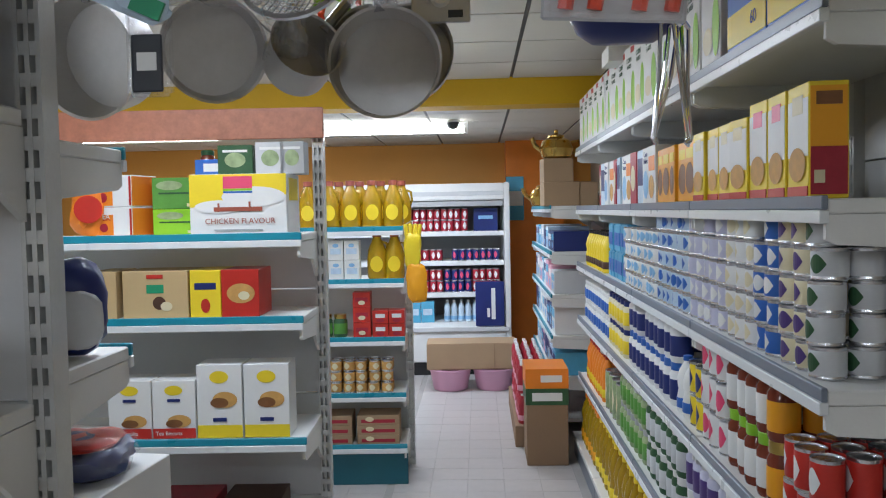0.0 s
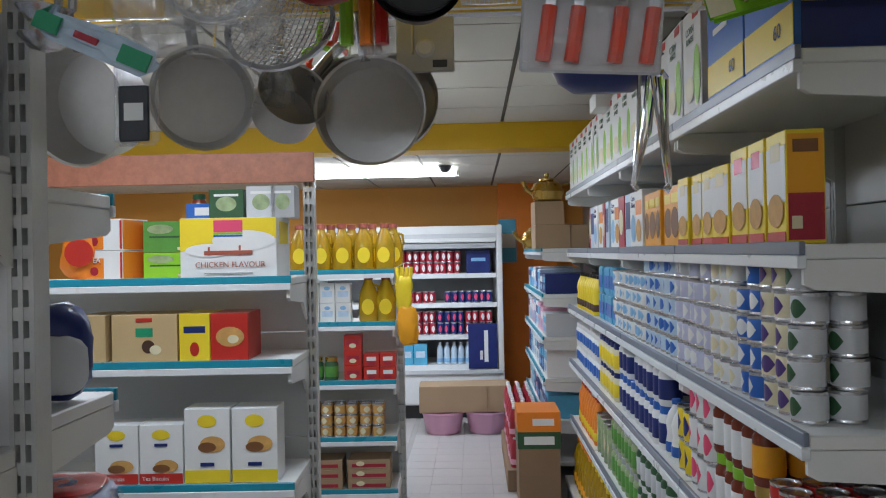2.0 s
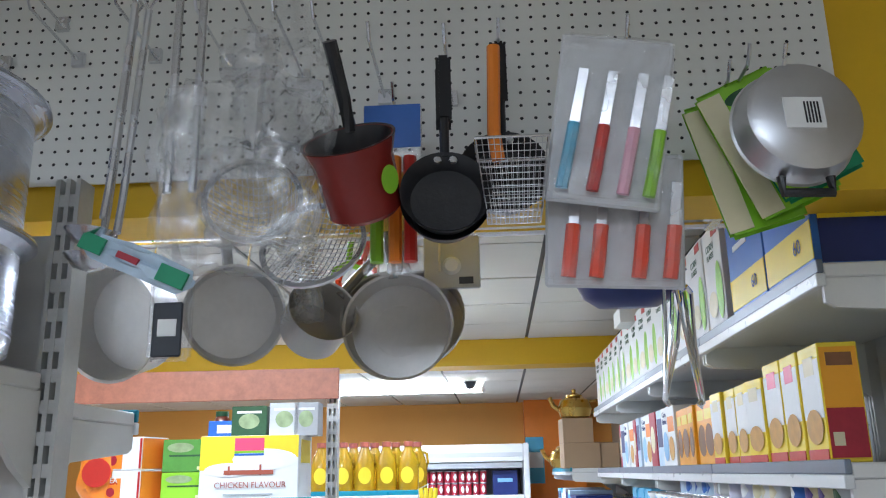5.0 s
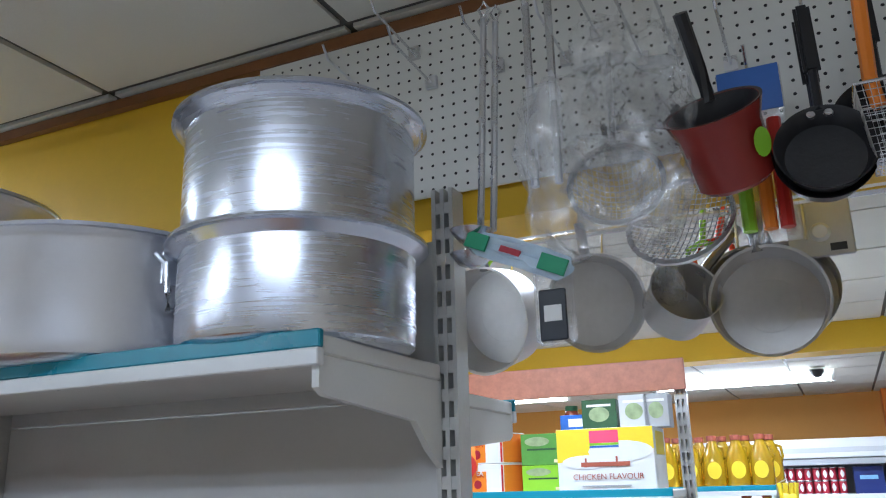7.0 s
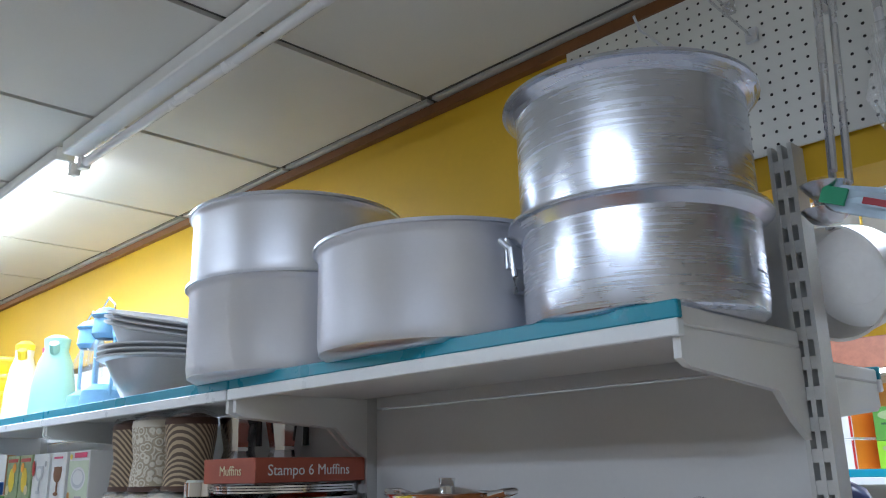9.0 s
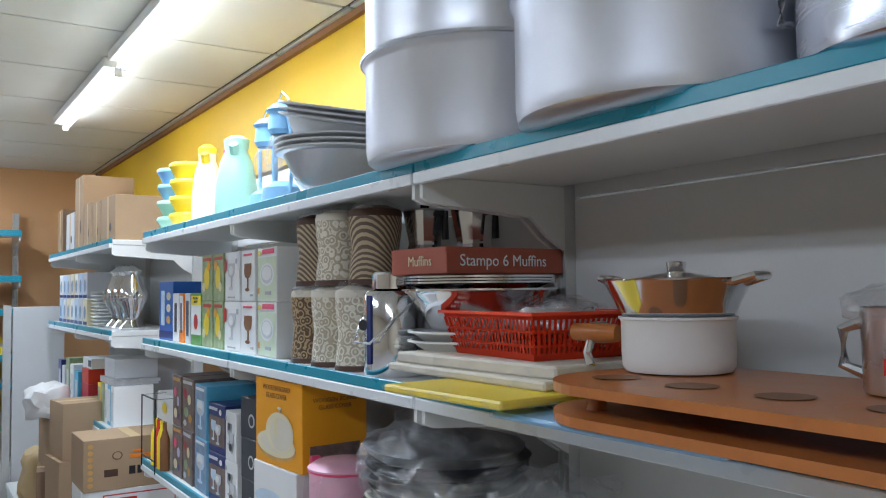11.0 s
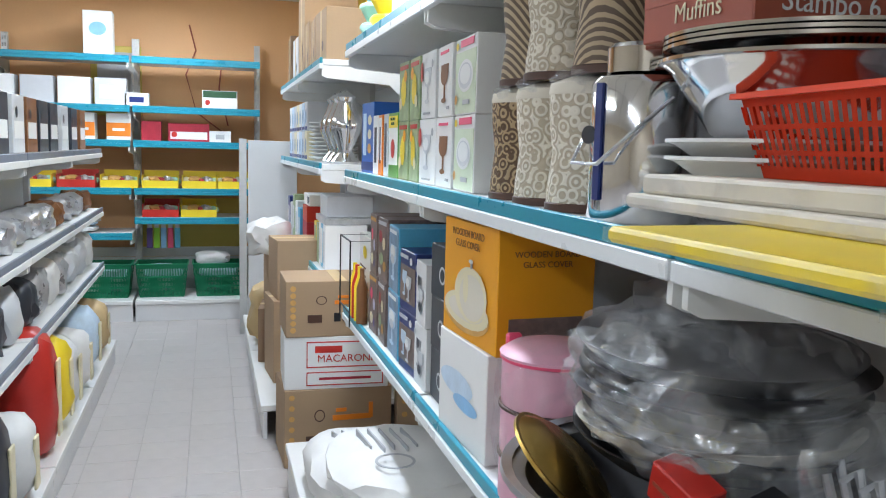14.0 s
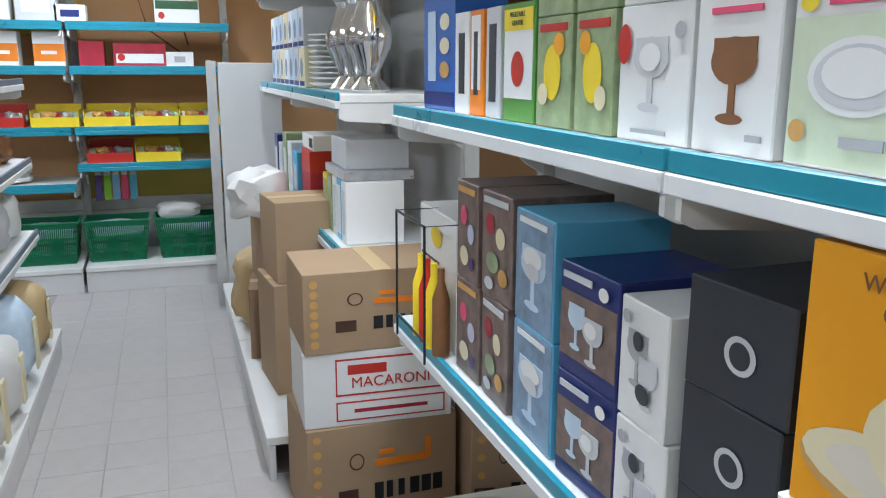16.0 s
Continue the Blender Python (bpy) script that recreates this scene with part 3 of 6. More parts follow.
def bottle_proto(r, h, body, cap, label_mat, label, name="bottle", waist=0.85):
    o = thing(name, lathe([(0, 0), (r * 0.88, 0), (r, 0.012), (r, h * 0.25), (r * waist, h * 0.42), (r * 0.98, h * 0.6), (r * 0.75, h * 0.76), (r * 0.36, h * 0.88), (r * 0.34, h * 0.93), (0, h * 0.93)], 16), body, pose(0, 0, -5), label, "bottle", "bottles on the shelf", True)
    part("cap", lathe([(r * 0.40, h * 0.91), (r * 0.42, h * 0.92), (r * 0.42, h * 0.99), (r * 0.36, h), (0, h)], 14), cap, o, smooth=True)
    part("paper_label", lathe([(r * 1.0, h * 0.10), (r * 1.015, h * 0.105), (r * 1.015, h * 0.27), (r * 1.0, h * 0.275)], 16), label_mat, o, smooth=True)
    return o


def clear_away(proto):
    for o in (*proto.children_recursive, proto):
        bpy.data.objects.remove(o)


def fill(proto, x0, x1, y0, y1, z, dx, dy, rows=1, h=0.0, rz=None, jit=0.004, drop=0.0, spin=True):
    """Rows of copies over a patch of shelf, stacked rows high."""
    rz = (180 if x0 > 1.1 else -90) if rz is None else rz
    nx, ny = max(1, int((x1 - x0) / dx + 0.3)), max(1, int((y1 - y0) / dy + 0.3))
    for i in range(nx):
        for j in range(ny):
            rn = rows - (1 if random.random() < drop else 0)
            for k in range(rn):
                copy_thing(proto, pose(x0 + dx * (i + 0.5) + random.uniform(-jit, jit), y0 + dy * (j + 0.5) + random.uniform(-jit, jit), z + 0.001 + k * h, 0, 0, rz + (random.uniform(-25, 25) if spin else random.uniform(-1.5, 1.5))))


mark = made()
# ---- right-hand run: shelves face -x, front edge x = 1.14 ----
XF = 1.165
S = {0: 0.14, 1: 0.52, 2: 0.88, 3: 1.22, 4: 1.57, 5: 1.93}
r, h = 0.036, 0.064
tin_rows = (
    (1.20, 1.26, "lightgrey", "darkgreen", "grey tin with a green emblem"), (1.28, 1.44, "cream", "purple", "cream tin with a purple emblem"),
    (1.44, 1.59, "blue", "white", "blue and white cream tin"), (1.59, 1.82, "white", "cream", "white tin with a beige emblem"),
    (1.82, 2.2, "lilac", "white", "pale lilac milk tin"), (2.2, 2.65, "paleblue", "blue", "pale blue tin"), (2.65, 3.3, "white", "sky", "white tin with a light blue emblem"),
)
for y0, y1, lm, bm_, lab in tin_rows:
    p = can_proto(r, h, lm, lab + " in a stack", band=bm_)
    fill(p, XF, XF + 0.15, y0, y1, S[3], 0.075, 0.0745, 5 if y0 < 2.3 else 4, h, 180, drop=0.05)
    clear_away(p)
p = thing("snack_pack", merge(cbox(0.08, 0.07, 0.13, 0.006)), "cyan", pose(0, 0, -5), "stacked blue foil packet", "packet", "blue packets")
part("printed_panel", box(-0.03, 0.03, -0.037, -0.034, 0.03, 0.09), "blue", p)
fill(p, XF, XF + 0.1, 3.3, 3.85, S[3], 0.09, 0.085, 2, 0.131, -90, spin=False)
clear_away(p)
p = bottle_proto(0.035, 0.21, "yellow", "black", "darkbrown", "yellow bottle with a black cap")
fill(p, XF, XF + 0.15, 3.9, 4.7, S[3], 0.075, 0.078)
clear_away(p)

# shelf at chest height: red tins, jars, blue-capped bottles
p = can_proto(0.033, 0.092, "red", "red and white bean tin", band="white")
fill(p, XF, XF + 0.22, 1.2, 1.43, S[2], 0.072, 0.072, 2, 0.092)
clear_away(p)
p = jar_proto(0.036, 0.15, "sauce", "brass", "amber", "dark jar of spread with a gold lid")
fill(p, XF, XF + 0.16, 1.43, 1.51, S[2], 0.08, 0.08, 2, 0.15)
clear_away(p)
p = jar_proto(0.036, 0.15, "sauce", "lime", "white", "dark jar with a bright green lid and white label")
fill(p, XF, XF + 0.16, 1.51, 1.82, S[2], 0.08, 0.077, 2, 0.15)
clear_away(p)
p = can_proto(0.037, 0.10, "white", "white milk powder tin with a red emblem", band="hotpink")
fill(p, XF, XF + 0.16, 1.83, 2.06, S[2], 0.08, 0.076, 3, 0.10)
clear_away(p)
p = can_proto(0.037, 0.10, "yellow", "yellow tin with a blue emblem", band="navy")
fill(p, XF, XF + 0.16, 2.06, 2.22, S[2], 0.08, 0.076, 2, 0.10)
clear_away(p)
p = bottle_proto(0.037, 0.19, "white", "blue", "blue", "white squeeze bottle with a blue cap")
fill(p, XF, XF + 0.16, 2.22, 2.4, S[2], 0.08, 0.08)
clear_away(p)
p = jar_proto(0.04, 0.15, "white", "blue", "navy", "white mayonnaise jar with a blue lid")
fill(p, XF, XF + 0.16, 2.4, 3.3, S[2], 0.085, 0.085, 2, 0.15, drop=0.1)
clear_away(p)
p = jar_proto(0.04, 0.13, "cream", "navy", "yellow", "cream jar with a dark blue lid and yellow label")
fill(p, XF, XF + 0.1, 3.3, 3.8, S[2], 0.085, 0.085, 2, 0.13)
clear_away(p)
p = jar_proto(0.036, 0.12, "white", "white", "blue", "small white jar with a blue label")
fill(p, XF, XF + 0.1, 3.8, 4.75, S[2], 0.08, 0.08, 2, 0.12)
clear_away(p)

# knee-height shelf: jars and bottles
for y0, y1, g, l, lab, txt in ((1.3, 1.75, "purple", "navy", "lilac", "purple jam jar"), (1.75, 2.3, "lilac", "white", "purple", "lilac pickle jar"), (2.3, 2.9, "darkgreen", "white", "lightgrey", "green olive jar with a grey label"), (2.9, 3.5, "photo_green", "grey", "green", "green pickle jar")):
    p = jar_proto(0.04, 0.145, g, l, lab, txt + " in rows")
    fill(p, XF, XF + 0.1, y0, y1, S[1], 0.085, 0.085, 2, 0.145)
    clear_away(p)
p = can_proto(0.055, 0.20, "photo_green", "tall green pickle tin", band="cream")
fill(p, XF, XF + 0.12, 3.5, 4.0, S[1], 0.115, 0.115)
clear_away(p)
p = bottle_proto(0.036, 0.25, "orange", "red", "yellow", "orange juice bottle with a red cap")
fill(p, XF, XF + 0.16, 4.0, 4.75, S[1], 0.08, 0.08)
clear_away(p)
p = bottle_proto(0.042, 0.29, "oil", "yellow", "yellow", "yellow cooking oil bottle with a yellow cap")
fill(p, XF - 0.04, XF + 0.2, 1.7, 4.1, S[0], 0.1, 0.1)
clear_away(p)
p = bottle_proto(0.042, 0.29, "oil", "orange", "amber", "cooking oil bottle with an orange cap")
fill(p, XF - 0.04, XF + 0.2, 4.1, 4.75, S[0], 0.1, 0.1)
clear_away(p)

# macaroni boxes and cereal
y = 1.22
for k in range(24):
    w, hh = (0.125, 0.225) if k < 3 else (0.115, 0.20) if k < 7 else (0.10, 0.19) if k < 12 else (0.115, 0.215)
    body, txt, pr = (("yellow", "yellow and white macaroni box with a red foot", [("r", .5, .62, .96, .5, "white"), ("r", .5, .82, .5, .16, "hotpink" if k in (1, 2) else "cream"), ("e", .5, .3, .8, .3, "biscuit"), ("r", .5, .06, .96, .1, "red")]) if k < 7 else
                     ("amber", "amber pasta box with a dark picture", [("e", .5, .4, .8, .5, "brown"), ("r", .5, .8, .7, .16, "yellow")]) if k < 12 else
                     [("white", "white cereal box with orange letters", [("r", .5, .7, .8, .25, "orange"), ("e", .5, .3, .7, .4, "biscuit")]), ("white", "white and navy corn flakes box", [("Corn", .5, .88, 0, .13, "navy"), ("Flakes", .5, .76, 0, .13, "navy"), ("e", .5, .35, .7, .5, "sky")]), ("paleblue", "pale blue cereal box", [("r", .5, .6, .8, .5, "navy")]), ("crimson", "dark red cereal box", [("e", .5, .5, .7, .5, "cream")])][k % 4])
    printed_box("macaroni_box" if k < 12 else "cereal_box", w, 0.075, hh, body, pose(1.20 + 0.004 * (k % 3), y + w / 2, S[4] + 0.001, 0, 0, -90 + random.uniform(-4, 4)), txt + " on the shelf", "food box", pr, side=("amber" if k < 1 else None), group="boxes on the shelf")
    y += w + 0.006
    if y > 4.75:
        break
last = bpy.data.objects.get("macaroni_box")
part("side_print", box(0.0625, 0.0645, -0.034, 0.034, 0.008, 0.10), "crimson", last)
part("side_print", box(0.0625, 0.065, -0.024, 0.024, 0.18, 0.205), "brown", last)
part("side_print", box(0.0635, 0.0652, -0.028, -0.008, 0.03, 0.055), "cream", last)
y = 1.17
for k in range(2):
    b = printed_box("noodle_carton", 0.28, 0.36, 0.30, "blue", pose(1.34, y + 0.14, S[5] + 0.001, 0, 0, -90), "blue carton of noodles with a yellow band", "carton", [("r", .5, .2, .99, .26, "yellow"), ("5in1", .3, .75, 0, .16, "white"), ("60", .72, .2, 0, .14, "navy"), ("r", .4, .58, .4, .05, "white")], side="navy", group="blue cartons")
    part("side_band", box(0.1405, 0.1425, -0.165, 0.165, 0.1, 0.17), "yellow", b)
    lettering("Vegetable", 0.035, "navy", b, on_right(-.08, .148, .142))
    lettering("Flavour", 0.032, "navy", b, on_right(-.08, .118, .142))
    part("number_disc", moved(ellipse(.04, .04), pose(.1428, .07, .135, 0, 0, 90)), "navy", b)
    lettering("60", 0.05, "white", b, on_right(.07, .135, .143))
    lettering("Packs X 12", 0.035, "white", b, on_right(.0, .235, .142))
    y += 0.29
y = 1.78
k = 0
while y < 4.7:
    b = printed_box("corn_flakes_box", 0.19, 0.07, 0.29, "white", pose(1.19, y + 0.095, S[5] + 0.001, 0, 0, -90 + random.uniform(-3, 3)), "white corn flakes box with a green corner", "cereal box", [("CORN", .45, .80, 0, .1, "darkgreen"), ("FLAKES", .45, .71, 0, .08, "darkgreen"), ("e", .8, .35, .35, .55, "lime"), ("r", .75, .93, .3, .08, "red"), ("e", .4, .25, .5, .25, "cream")], group="corn flakes boxes")
    y += 0.197
    k += 1
printed_box("corn_flakes_box", 0.19, 0.07, 0.29, "white", pose(1.24, 3.3, S[5] + 0.292, 90, 0, -90) @ pose(0, 0, -0.14), "white corn flakes box laid across the row", "cereal box")

# spare arms on the near post of the long run
nb = holder("spare_shelf_arm", pose(1.60, 1.10, 0, 0, 0, -90), "grey steel shelf arms on the near post", "shelf arm")
for z in (0.98, 1.40, 1.83):
    part("arm", bracket_mesh(0.30), "shelf", nb, at=pose(0.04, 0, z))
part("arm_post", post_mesh(2.0), "post", nb, at=pose(0.045, 0, 0))

settle(mark, RUN)
mark = made()
# second run by the cooler
y = 5.28
for lv, hh in ((1.58, 0.2), (1.27, 0.17), (0.98, 0.2), (0.7, 0.2), (0.42, 0.2)):
    yy = y + 0.02
    k = 0
    while yy < 7.0:
        w = random.choice((0.16, 0.2, 0.24))
        c = random.choice(("white", "paleblue", "cyan", "lightgrey", "navy", "pink")) if lv < 1.5 else "cardboard"
        printed_box("water_carton" if lv < 1.5 else "cardboard_box", w, 0.3, hh * random.uniform(0.75, 1.0), c, pose(1.28, yy + w / 2, lv + 0.001, 0, 0, -90), "wrapped carton pack in pale blue and white" if lv < 1.5 else "small brown cardboard box", "carton", [("r", .5, .7, .8, .3, random.choice(("navy", "white", "cyan"))), ("e", .5, .3, .6, .3, "sky")] if lv < 1.5 else [], group="carton packs")
        yy += w + 0.01
        k += 1


def teapot(at, s=1.0):
    o = thing("teapot", lathe([(0, 0), (.07 * s, 0), (.09 * s, .01 * s), (.105 * s, .06 * s), (.085 * s, .11 * s), (.05 * s, .13 * s), (0, .13 * s)], 20), "brass", at, "golden brass teapot on cartons", "teapot", "", True)
    part("spout", wire([(-.09 * s, 0, .05 * s), (-.13 * s, 0, .08 * s), (-.15 * s, 0, .13 * s)], .014 * s, 8), "brass", o, smooth=True)
    part("handle", wire([(.09 * s, 0, .1 * s), (.14 * s, 0, .11 * s), (.15 * s, 0, .06 * s), (.1 * s, 0, .03 * s)], .007 * s, 8), "brass", o, smooth=True)
    part("lid", lathe([(.05 * s, .128 * s), (.05 * s, .14 * s), (.012 * s, .155 * s), (.014 * s, .175 * s), (0, .18 * s)], 16), "brass", o, smooth=True)


for x, y, z, w, hh in ((1.18, 4.98, 1.58, .24, .16), (1.16, 4.98, 1.741, .2, .16)):
    printed_box("cardboard_box", w, 0.2, hh, "cardboard", pose(x, y + 0.4, z, 0, 0, 4), "small brown cardboard box in a stack", "carton")
teapot(pose(1.16, 5.36, 1.903), 1.1)
teapot(pose(1.0 + .09, 5.62, 1.582 + 0.001), 1.0)
# floor stack in front
printed_box("cardboard_box", 0.25, 0.34, 0.37, "cardboard_dark", pose(1.02, 4.66 + 0.16, 0.001), "dark brown cardboard box standing on the floor", "carton")
b = printed_box("juice_carton", 0.26, 0.34, 0.10, "darkgreen", pose(1.02, 4.82, 0.372), "dark green carton of cans", "carton", [("r", .5, .5, .7, .5, "white")])
b = printed_box("juice_carton", 0.26, 0.34, 0.12, "orange", pose(1.02, 4.82, 0.473), "orange-red mango juice carton", "carton", [("r", .6, .5, .5, .35, "white")])
p = bottle_proto(0.033, 0.2, "crimson", "white", "pink", "pink drink bottle in a shrink-wrapped pack")
fill(p, 0.86, 1.1, 5.1, 6.2, 0.141, 0.07, 0.07, 2, 0.2)
clear_away(p)
tagged(part("pallet_board", box(0.84, 1.12, 5.05, 6.3, 0.0, 0.14, 0.004), "cardboard_dark"), "low brown board under bottle packs", "board")


settle(mark, FAR_RUN)
mark = made()


# ---- cooler ----
def cooler():
    e = holder("display_cooler", pose(0.2, 7.2, 0), "white open-front display cooler stocked with cans", "refrigerator")
    x0, x1 = -1.0, 0.80
    part("body_side", box(x1 - 0.05, x1, -0.02, 0.72, 0.06, 1.82, 0.008), "white", e)
    part("body_side", box(x0, x0 + 0.05, -0.02, 0.72, 0.06, 1.82, 0.008), "white", e)
    part("body_back", box(x0 + 0.051, x1 - 0.051, 0.68, 0.72, 0.06, 1.8), "grey", e)
    part("canopy", box(x0 + 0.051, x1 - 0.051, 0.0, 0.67, 1.66, 1.815, 0.01), "white", e)
    part("canopy_strip", box(x0 + 0.06, x1 - 0.06, -0.006, -0.001, 1.70, 1.74, 0.002), "lightgrey", e)
    part("night_blind", box(x0 + 0.06, x1 - 0.06, 0.04, 0.06, 1.60, 1.655, 0.004), "grey", e)
    part("lower_front", box(x0 + 0.051, x1 - 0.051, -0.02, 0.67, 0.13, 0.46, 0.01), "white", e)
    part("bumper", box(x0 + 0.02, x1 - 0.02, -0.04, -0.021, 0.42, 0.46, 0.004), "lightgrey", e)
    part("kick_plate", box(x0 + 0.06, x1 - 0.06, 0.03, 0.6, 0.0, 0.128), "black", e)
    for k, z in enumerate((1.36, 1.08, 0.78, 0.50)):
        s = part("cooler_shelf", box(x0 + 0.055, x1 - 0.055, 0.08 - 0.02 * k, 0.66, z - 0.03, z, 0.003), "white", e)
        part("price_rail", box(x0 + 0.055, x1 - 0.055, 0.074 - 0.02 * k, 0.079 - 0.02 * k, z - 0.04, z + 0.004), "white_rail", s)
    for i in range(8):
        part("grille_bar", box(-0.55 + 0.05 * i, -0.535 + 0.05 * i, 0.0, 0.028, 0.02, 0.12), "lightgrey", e)


cooler()
p = can_proto(0.031, 0.11, "crimson", "red drink can on the cooler shelf", "drink_can", band="white")
fill(p, -0.25, 0.62, 7.33, 7.45, 1.361, 0.066, 0.066, 2, 0.11)
fill(p, 0.1, 0.35, 7.31, 7.43, 1.081, 0.066, 0.066, 1, 0.11)
fill(p, -0.1, 0.36, 7.29, 7.41, 0.781, 0.066, 0.066, 2, 0.11)
fill(p, 0.64, 0.92, 7.29, 7.41, 0.781, 0.066, 0.066, 2, 0.11)
fill(p, -0.2, 0.2, 7.27, 7.33, 0.501, 0.066, 0.066, 2, 0.11)
clear_away(p)
p = can_proto(0.031, 0.11, "navy", "dark blue drink can on the cooler shelf", "drink_can", band="hotpink")
fill(p, 0.37, 0.64, 7.29, 7.41, 0.781, 0.066, 0.066, 2, 0.11)
fill(p, 0.45, 0.92, 7.31, 7.43, 1.081, 0.066, 0.066, 1, 0.11)
clear_away(p)
p = can_proto(0.031, 0.11, "yellow", "yellow drink can on the cooler shelf", "drink_can", band="lime")
fill(p, -0.1, 0.1, 7.31, 7.43, 1.081, 0.066, 0.066, 1, 0.11)
clear_away(p)
p = bottle_proto(0.032, 0.2, "paleblue", "white", "sky", "clear water bottle in the cooler", "water_bottle")
fill(p, 0.36, 0.7, 7.27, 7.4, 0.501, 0.068, 0.068)
clear_away(p)
for x in (0.14, 0.27):
    printed_box("water_pack", 0.125, 0.1, 0.2, "cyan", pose(x - 0.06, 7.3, 0.501), "blue wrapped pack of water", "carton", [("r", .5, .5, .7, .3, "paleblue")])
b = printed_box("advert_panel", 0.27, 0.01, 0.42, "navy", pose(0.80, 7.17, 0.47), "dark blue advertising panel in the cooler", "sign", [("r", .62, .5, .14, .7, "white"), ("r", .45, .3, .1, .2, "white")])
b = printed_box("water_pack", 0.23, 0.1, 0.22, "navy", pose(0.78, 7.42, 1.361), "dark blue carton in the cooler", "carton", [("r", .5, .6, .6, .15, "sky")])
for x in (0.42, 0.80):
    o = thing("tub", lathe([(0, 0), (.14, 0), (.15, .01), (.18, .17), (.195, .185), (.185, .19), (.17, .17), (.14, .02), (0, .02)], 28), "tubpink", pose(x, 6.62, 0.001), "pink plastic tub on the floor", "tub", "pink tubs", True)
    part("rim", lathe([(.18, .17), (.2, .18), (.2, .192), (.183, .19)], 28), "tubpink", o, smooth=True)
b = thing("flat_carton", box(0.22, 1.0, 6.46, 6.8, 0.195, 0.42, 0.006), "cardboard", pose(0, 0, 0), "long brown carton lying on two pink tubs", "carton")
part("flap", box(0.8, 0.803, 6.45, 6.46, 0.2, 0.41), "cardboard_dark", b)
o = thing("poster", box(1.02, 1.2, 7.96, 7.99, 1.45, 1.9, 0.003), "cyan", pose(0, 0, 0), "blue and white product poster on the pier", "poster")
part("poster_print", box(1.03, 1.19, 7.955, 7.959, 1.6, 1.75), "white", o)
o = holder("security_camera", pose(0.48, 5.9, 2.26), "small dark dome camera on the ceiling", "camera dome")
part("dome", lathe([(0, -.07), (.03, -.06), (.045, -.035), (.05, -.01), (0, -.008)], 18), "charcoal", o, smooth=True)
part("dome_base", lathe([(0, -.01), (.058, -.01), (.06, 0), (0, 0)], 18), "white", o, smooth=True)

# ---- end shelving with oil ----
def big_oil(at, lab="yellow"):
    o = thing("oil_bottle", lathe([(0, 0), (.052, 0), (.058, .012), (.058, .11), (.05, .17), (.026, .225), (.022, .24), (0, .24)], 20, 0.8), "oil", at, "large clear bottle of yellow cooking oil with a red cap", "bottle", "oil bottles", True)
    part("cap", lathe([(.024, .238), (.026, .24), (.026, .265), (0, .268)], 14), "brick", o, smooth=True)
    part("paper_label", moved(ellipse(.036, .045), pose(0, -0.047, .085)), lab, o)
    part("grip", wire([(.03, 0, .21), (.056, 0, .2), (.062, 0, .15), (.052, 0, .12)], .008, 8), "oil", o, smooth=True)


for k in range(5):
    big_oil(pose(-0.36 + 0.122 * k, 4.14, 1.476, 0, 0, random.uniform(-8, 8)))
    big_oil(pose(-0.32 + 0.122 * k, 4.27, 1.476, 0, 0, random.uniform(-8, 8)))
for k in range(3):
    for j in range(2):
        printed_box("tissue_pack", 0.085, 0.1, 0.11, "white", pose(-0.29 + 0.09 * k, 4.13, 1.181 + 0.112 * j), "white and pale blue packet stack", "packet", [("r", .5, .45, .7, .3, "paleblue"), ("e", .5, .75, .4, .2, "sky")], group="white packets")
for k in range(2):
    big_oil(pose(0.03 + 0.1 * k, 4.14, 1.181))
p = jar_proto(0.04, 0.13, "darkgreen", "brass", "green", "dark green pickle jar")
fill(p, -0.4, -0.12, 4.08, 4.2, 0.851, 0.085, 0.085, 1)
clear_away(p)
for j in range(3):
    printed_box("tomato_carton", 0.1, 0.1, 0.085, "red", pose(-0.06, 4.13, 0.851 + 0.086 * j), "red tomato paste carton in a stack", "carton", [("r", .5, .5, .7, .3, "crimson"), ("e", .5, .3, .4, .3, "cream")], group="red cartons")
for k in range(2):
    for j in range(2):
        printed_box("tomato_carton", 0.09, 0.12, 0.075, "red", pose(0.045 + 0.093 * k, 4.14, 0.851 + 0.076 * j), "red tomato paste carton pack", "carton", [("r", .5, .6, .6, .3, "white"), ("e", .5, .25, .5, .3, "crimson")], group="red cartons")
p = can_proto(0.034, 0.062, "biscuit", "small brown and cream tin", band="cream")
fill(p, -0.4, 0.16, 4.07, 4.22, 0.531, 0.073, 0.073, 3, 0.062, drop=0.15)
clear_away(p)
for k in range(2):
    for j in range(3):
        printed_box("tin_tray", 0.24, 0.18, 0.055, "cardboard", pose(-0.25 + 0.27 * k, 4.16, 0.236 + 0.056 * j), "cardboard tray of small tins", "tray", [("r", .5, .4, .8, .35, "crimson"), ("e", .3, .6, .2, .5, "cream")], group="cardboard trays")
g = blob(0.09, 0.05, 0.2, 0.02, 3)
o = thing("rubber_gloves", g, "yellow", pose(0.24, 4.03, 1.24), "yellow and orange rubber gloves hanging from the shelf", "gloves", "", True)
part("glove_cuff", blob(0.11, 0.05, 0.22, 0.018, 5), "amber", o, smooth=True, at=pose(0.02, -0.01, -0.19))
part("glove_fingers", merge(*[wire([(dx, 0, .17), (dx * 1.3, 0, .25)], .012, 8) for dx in (-.03, -.008, .014, .034)]), "yellow", o, smooth=True)
part("hook", wire([(0, 0.0, .24), (0, .02, .27), (-.06, .06, .24)], .003), "mesh", o)

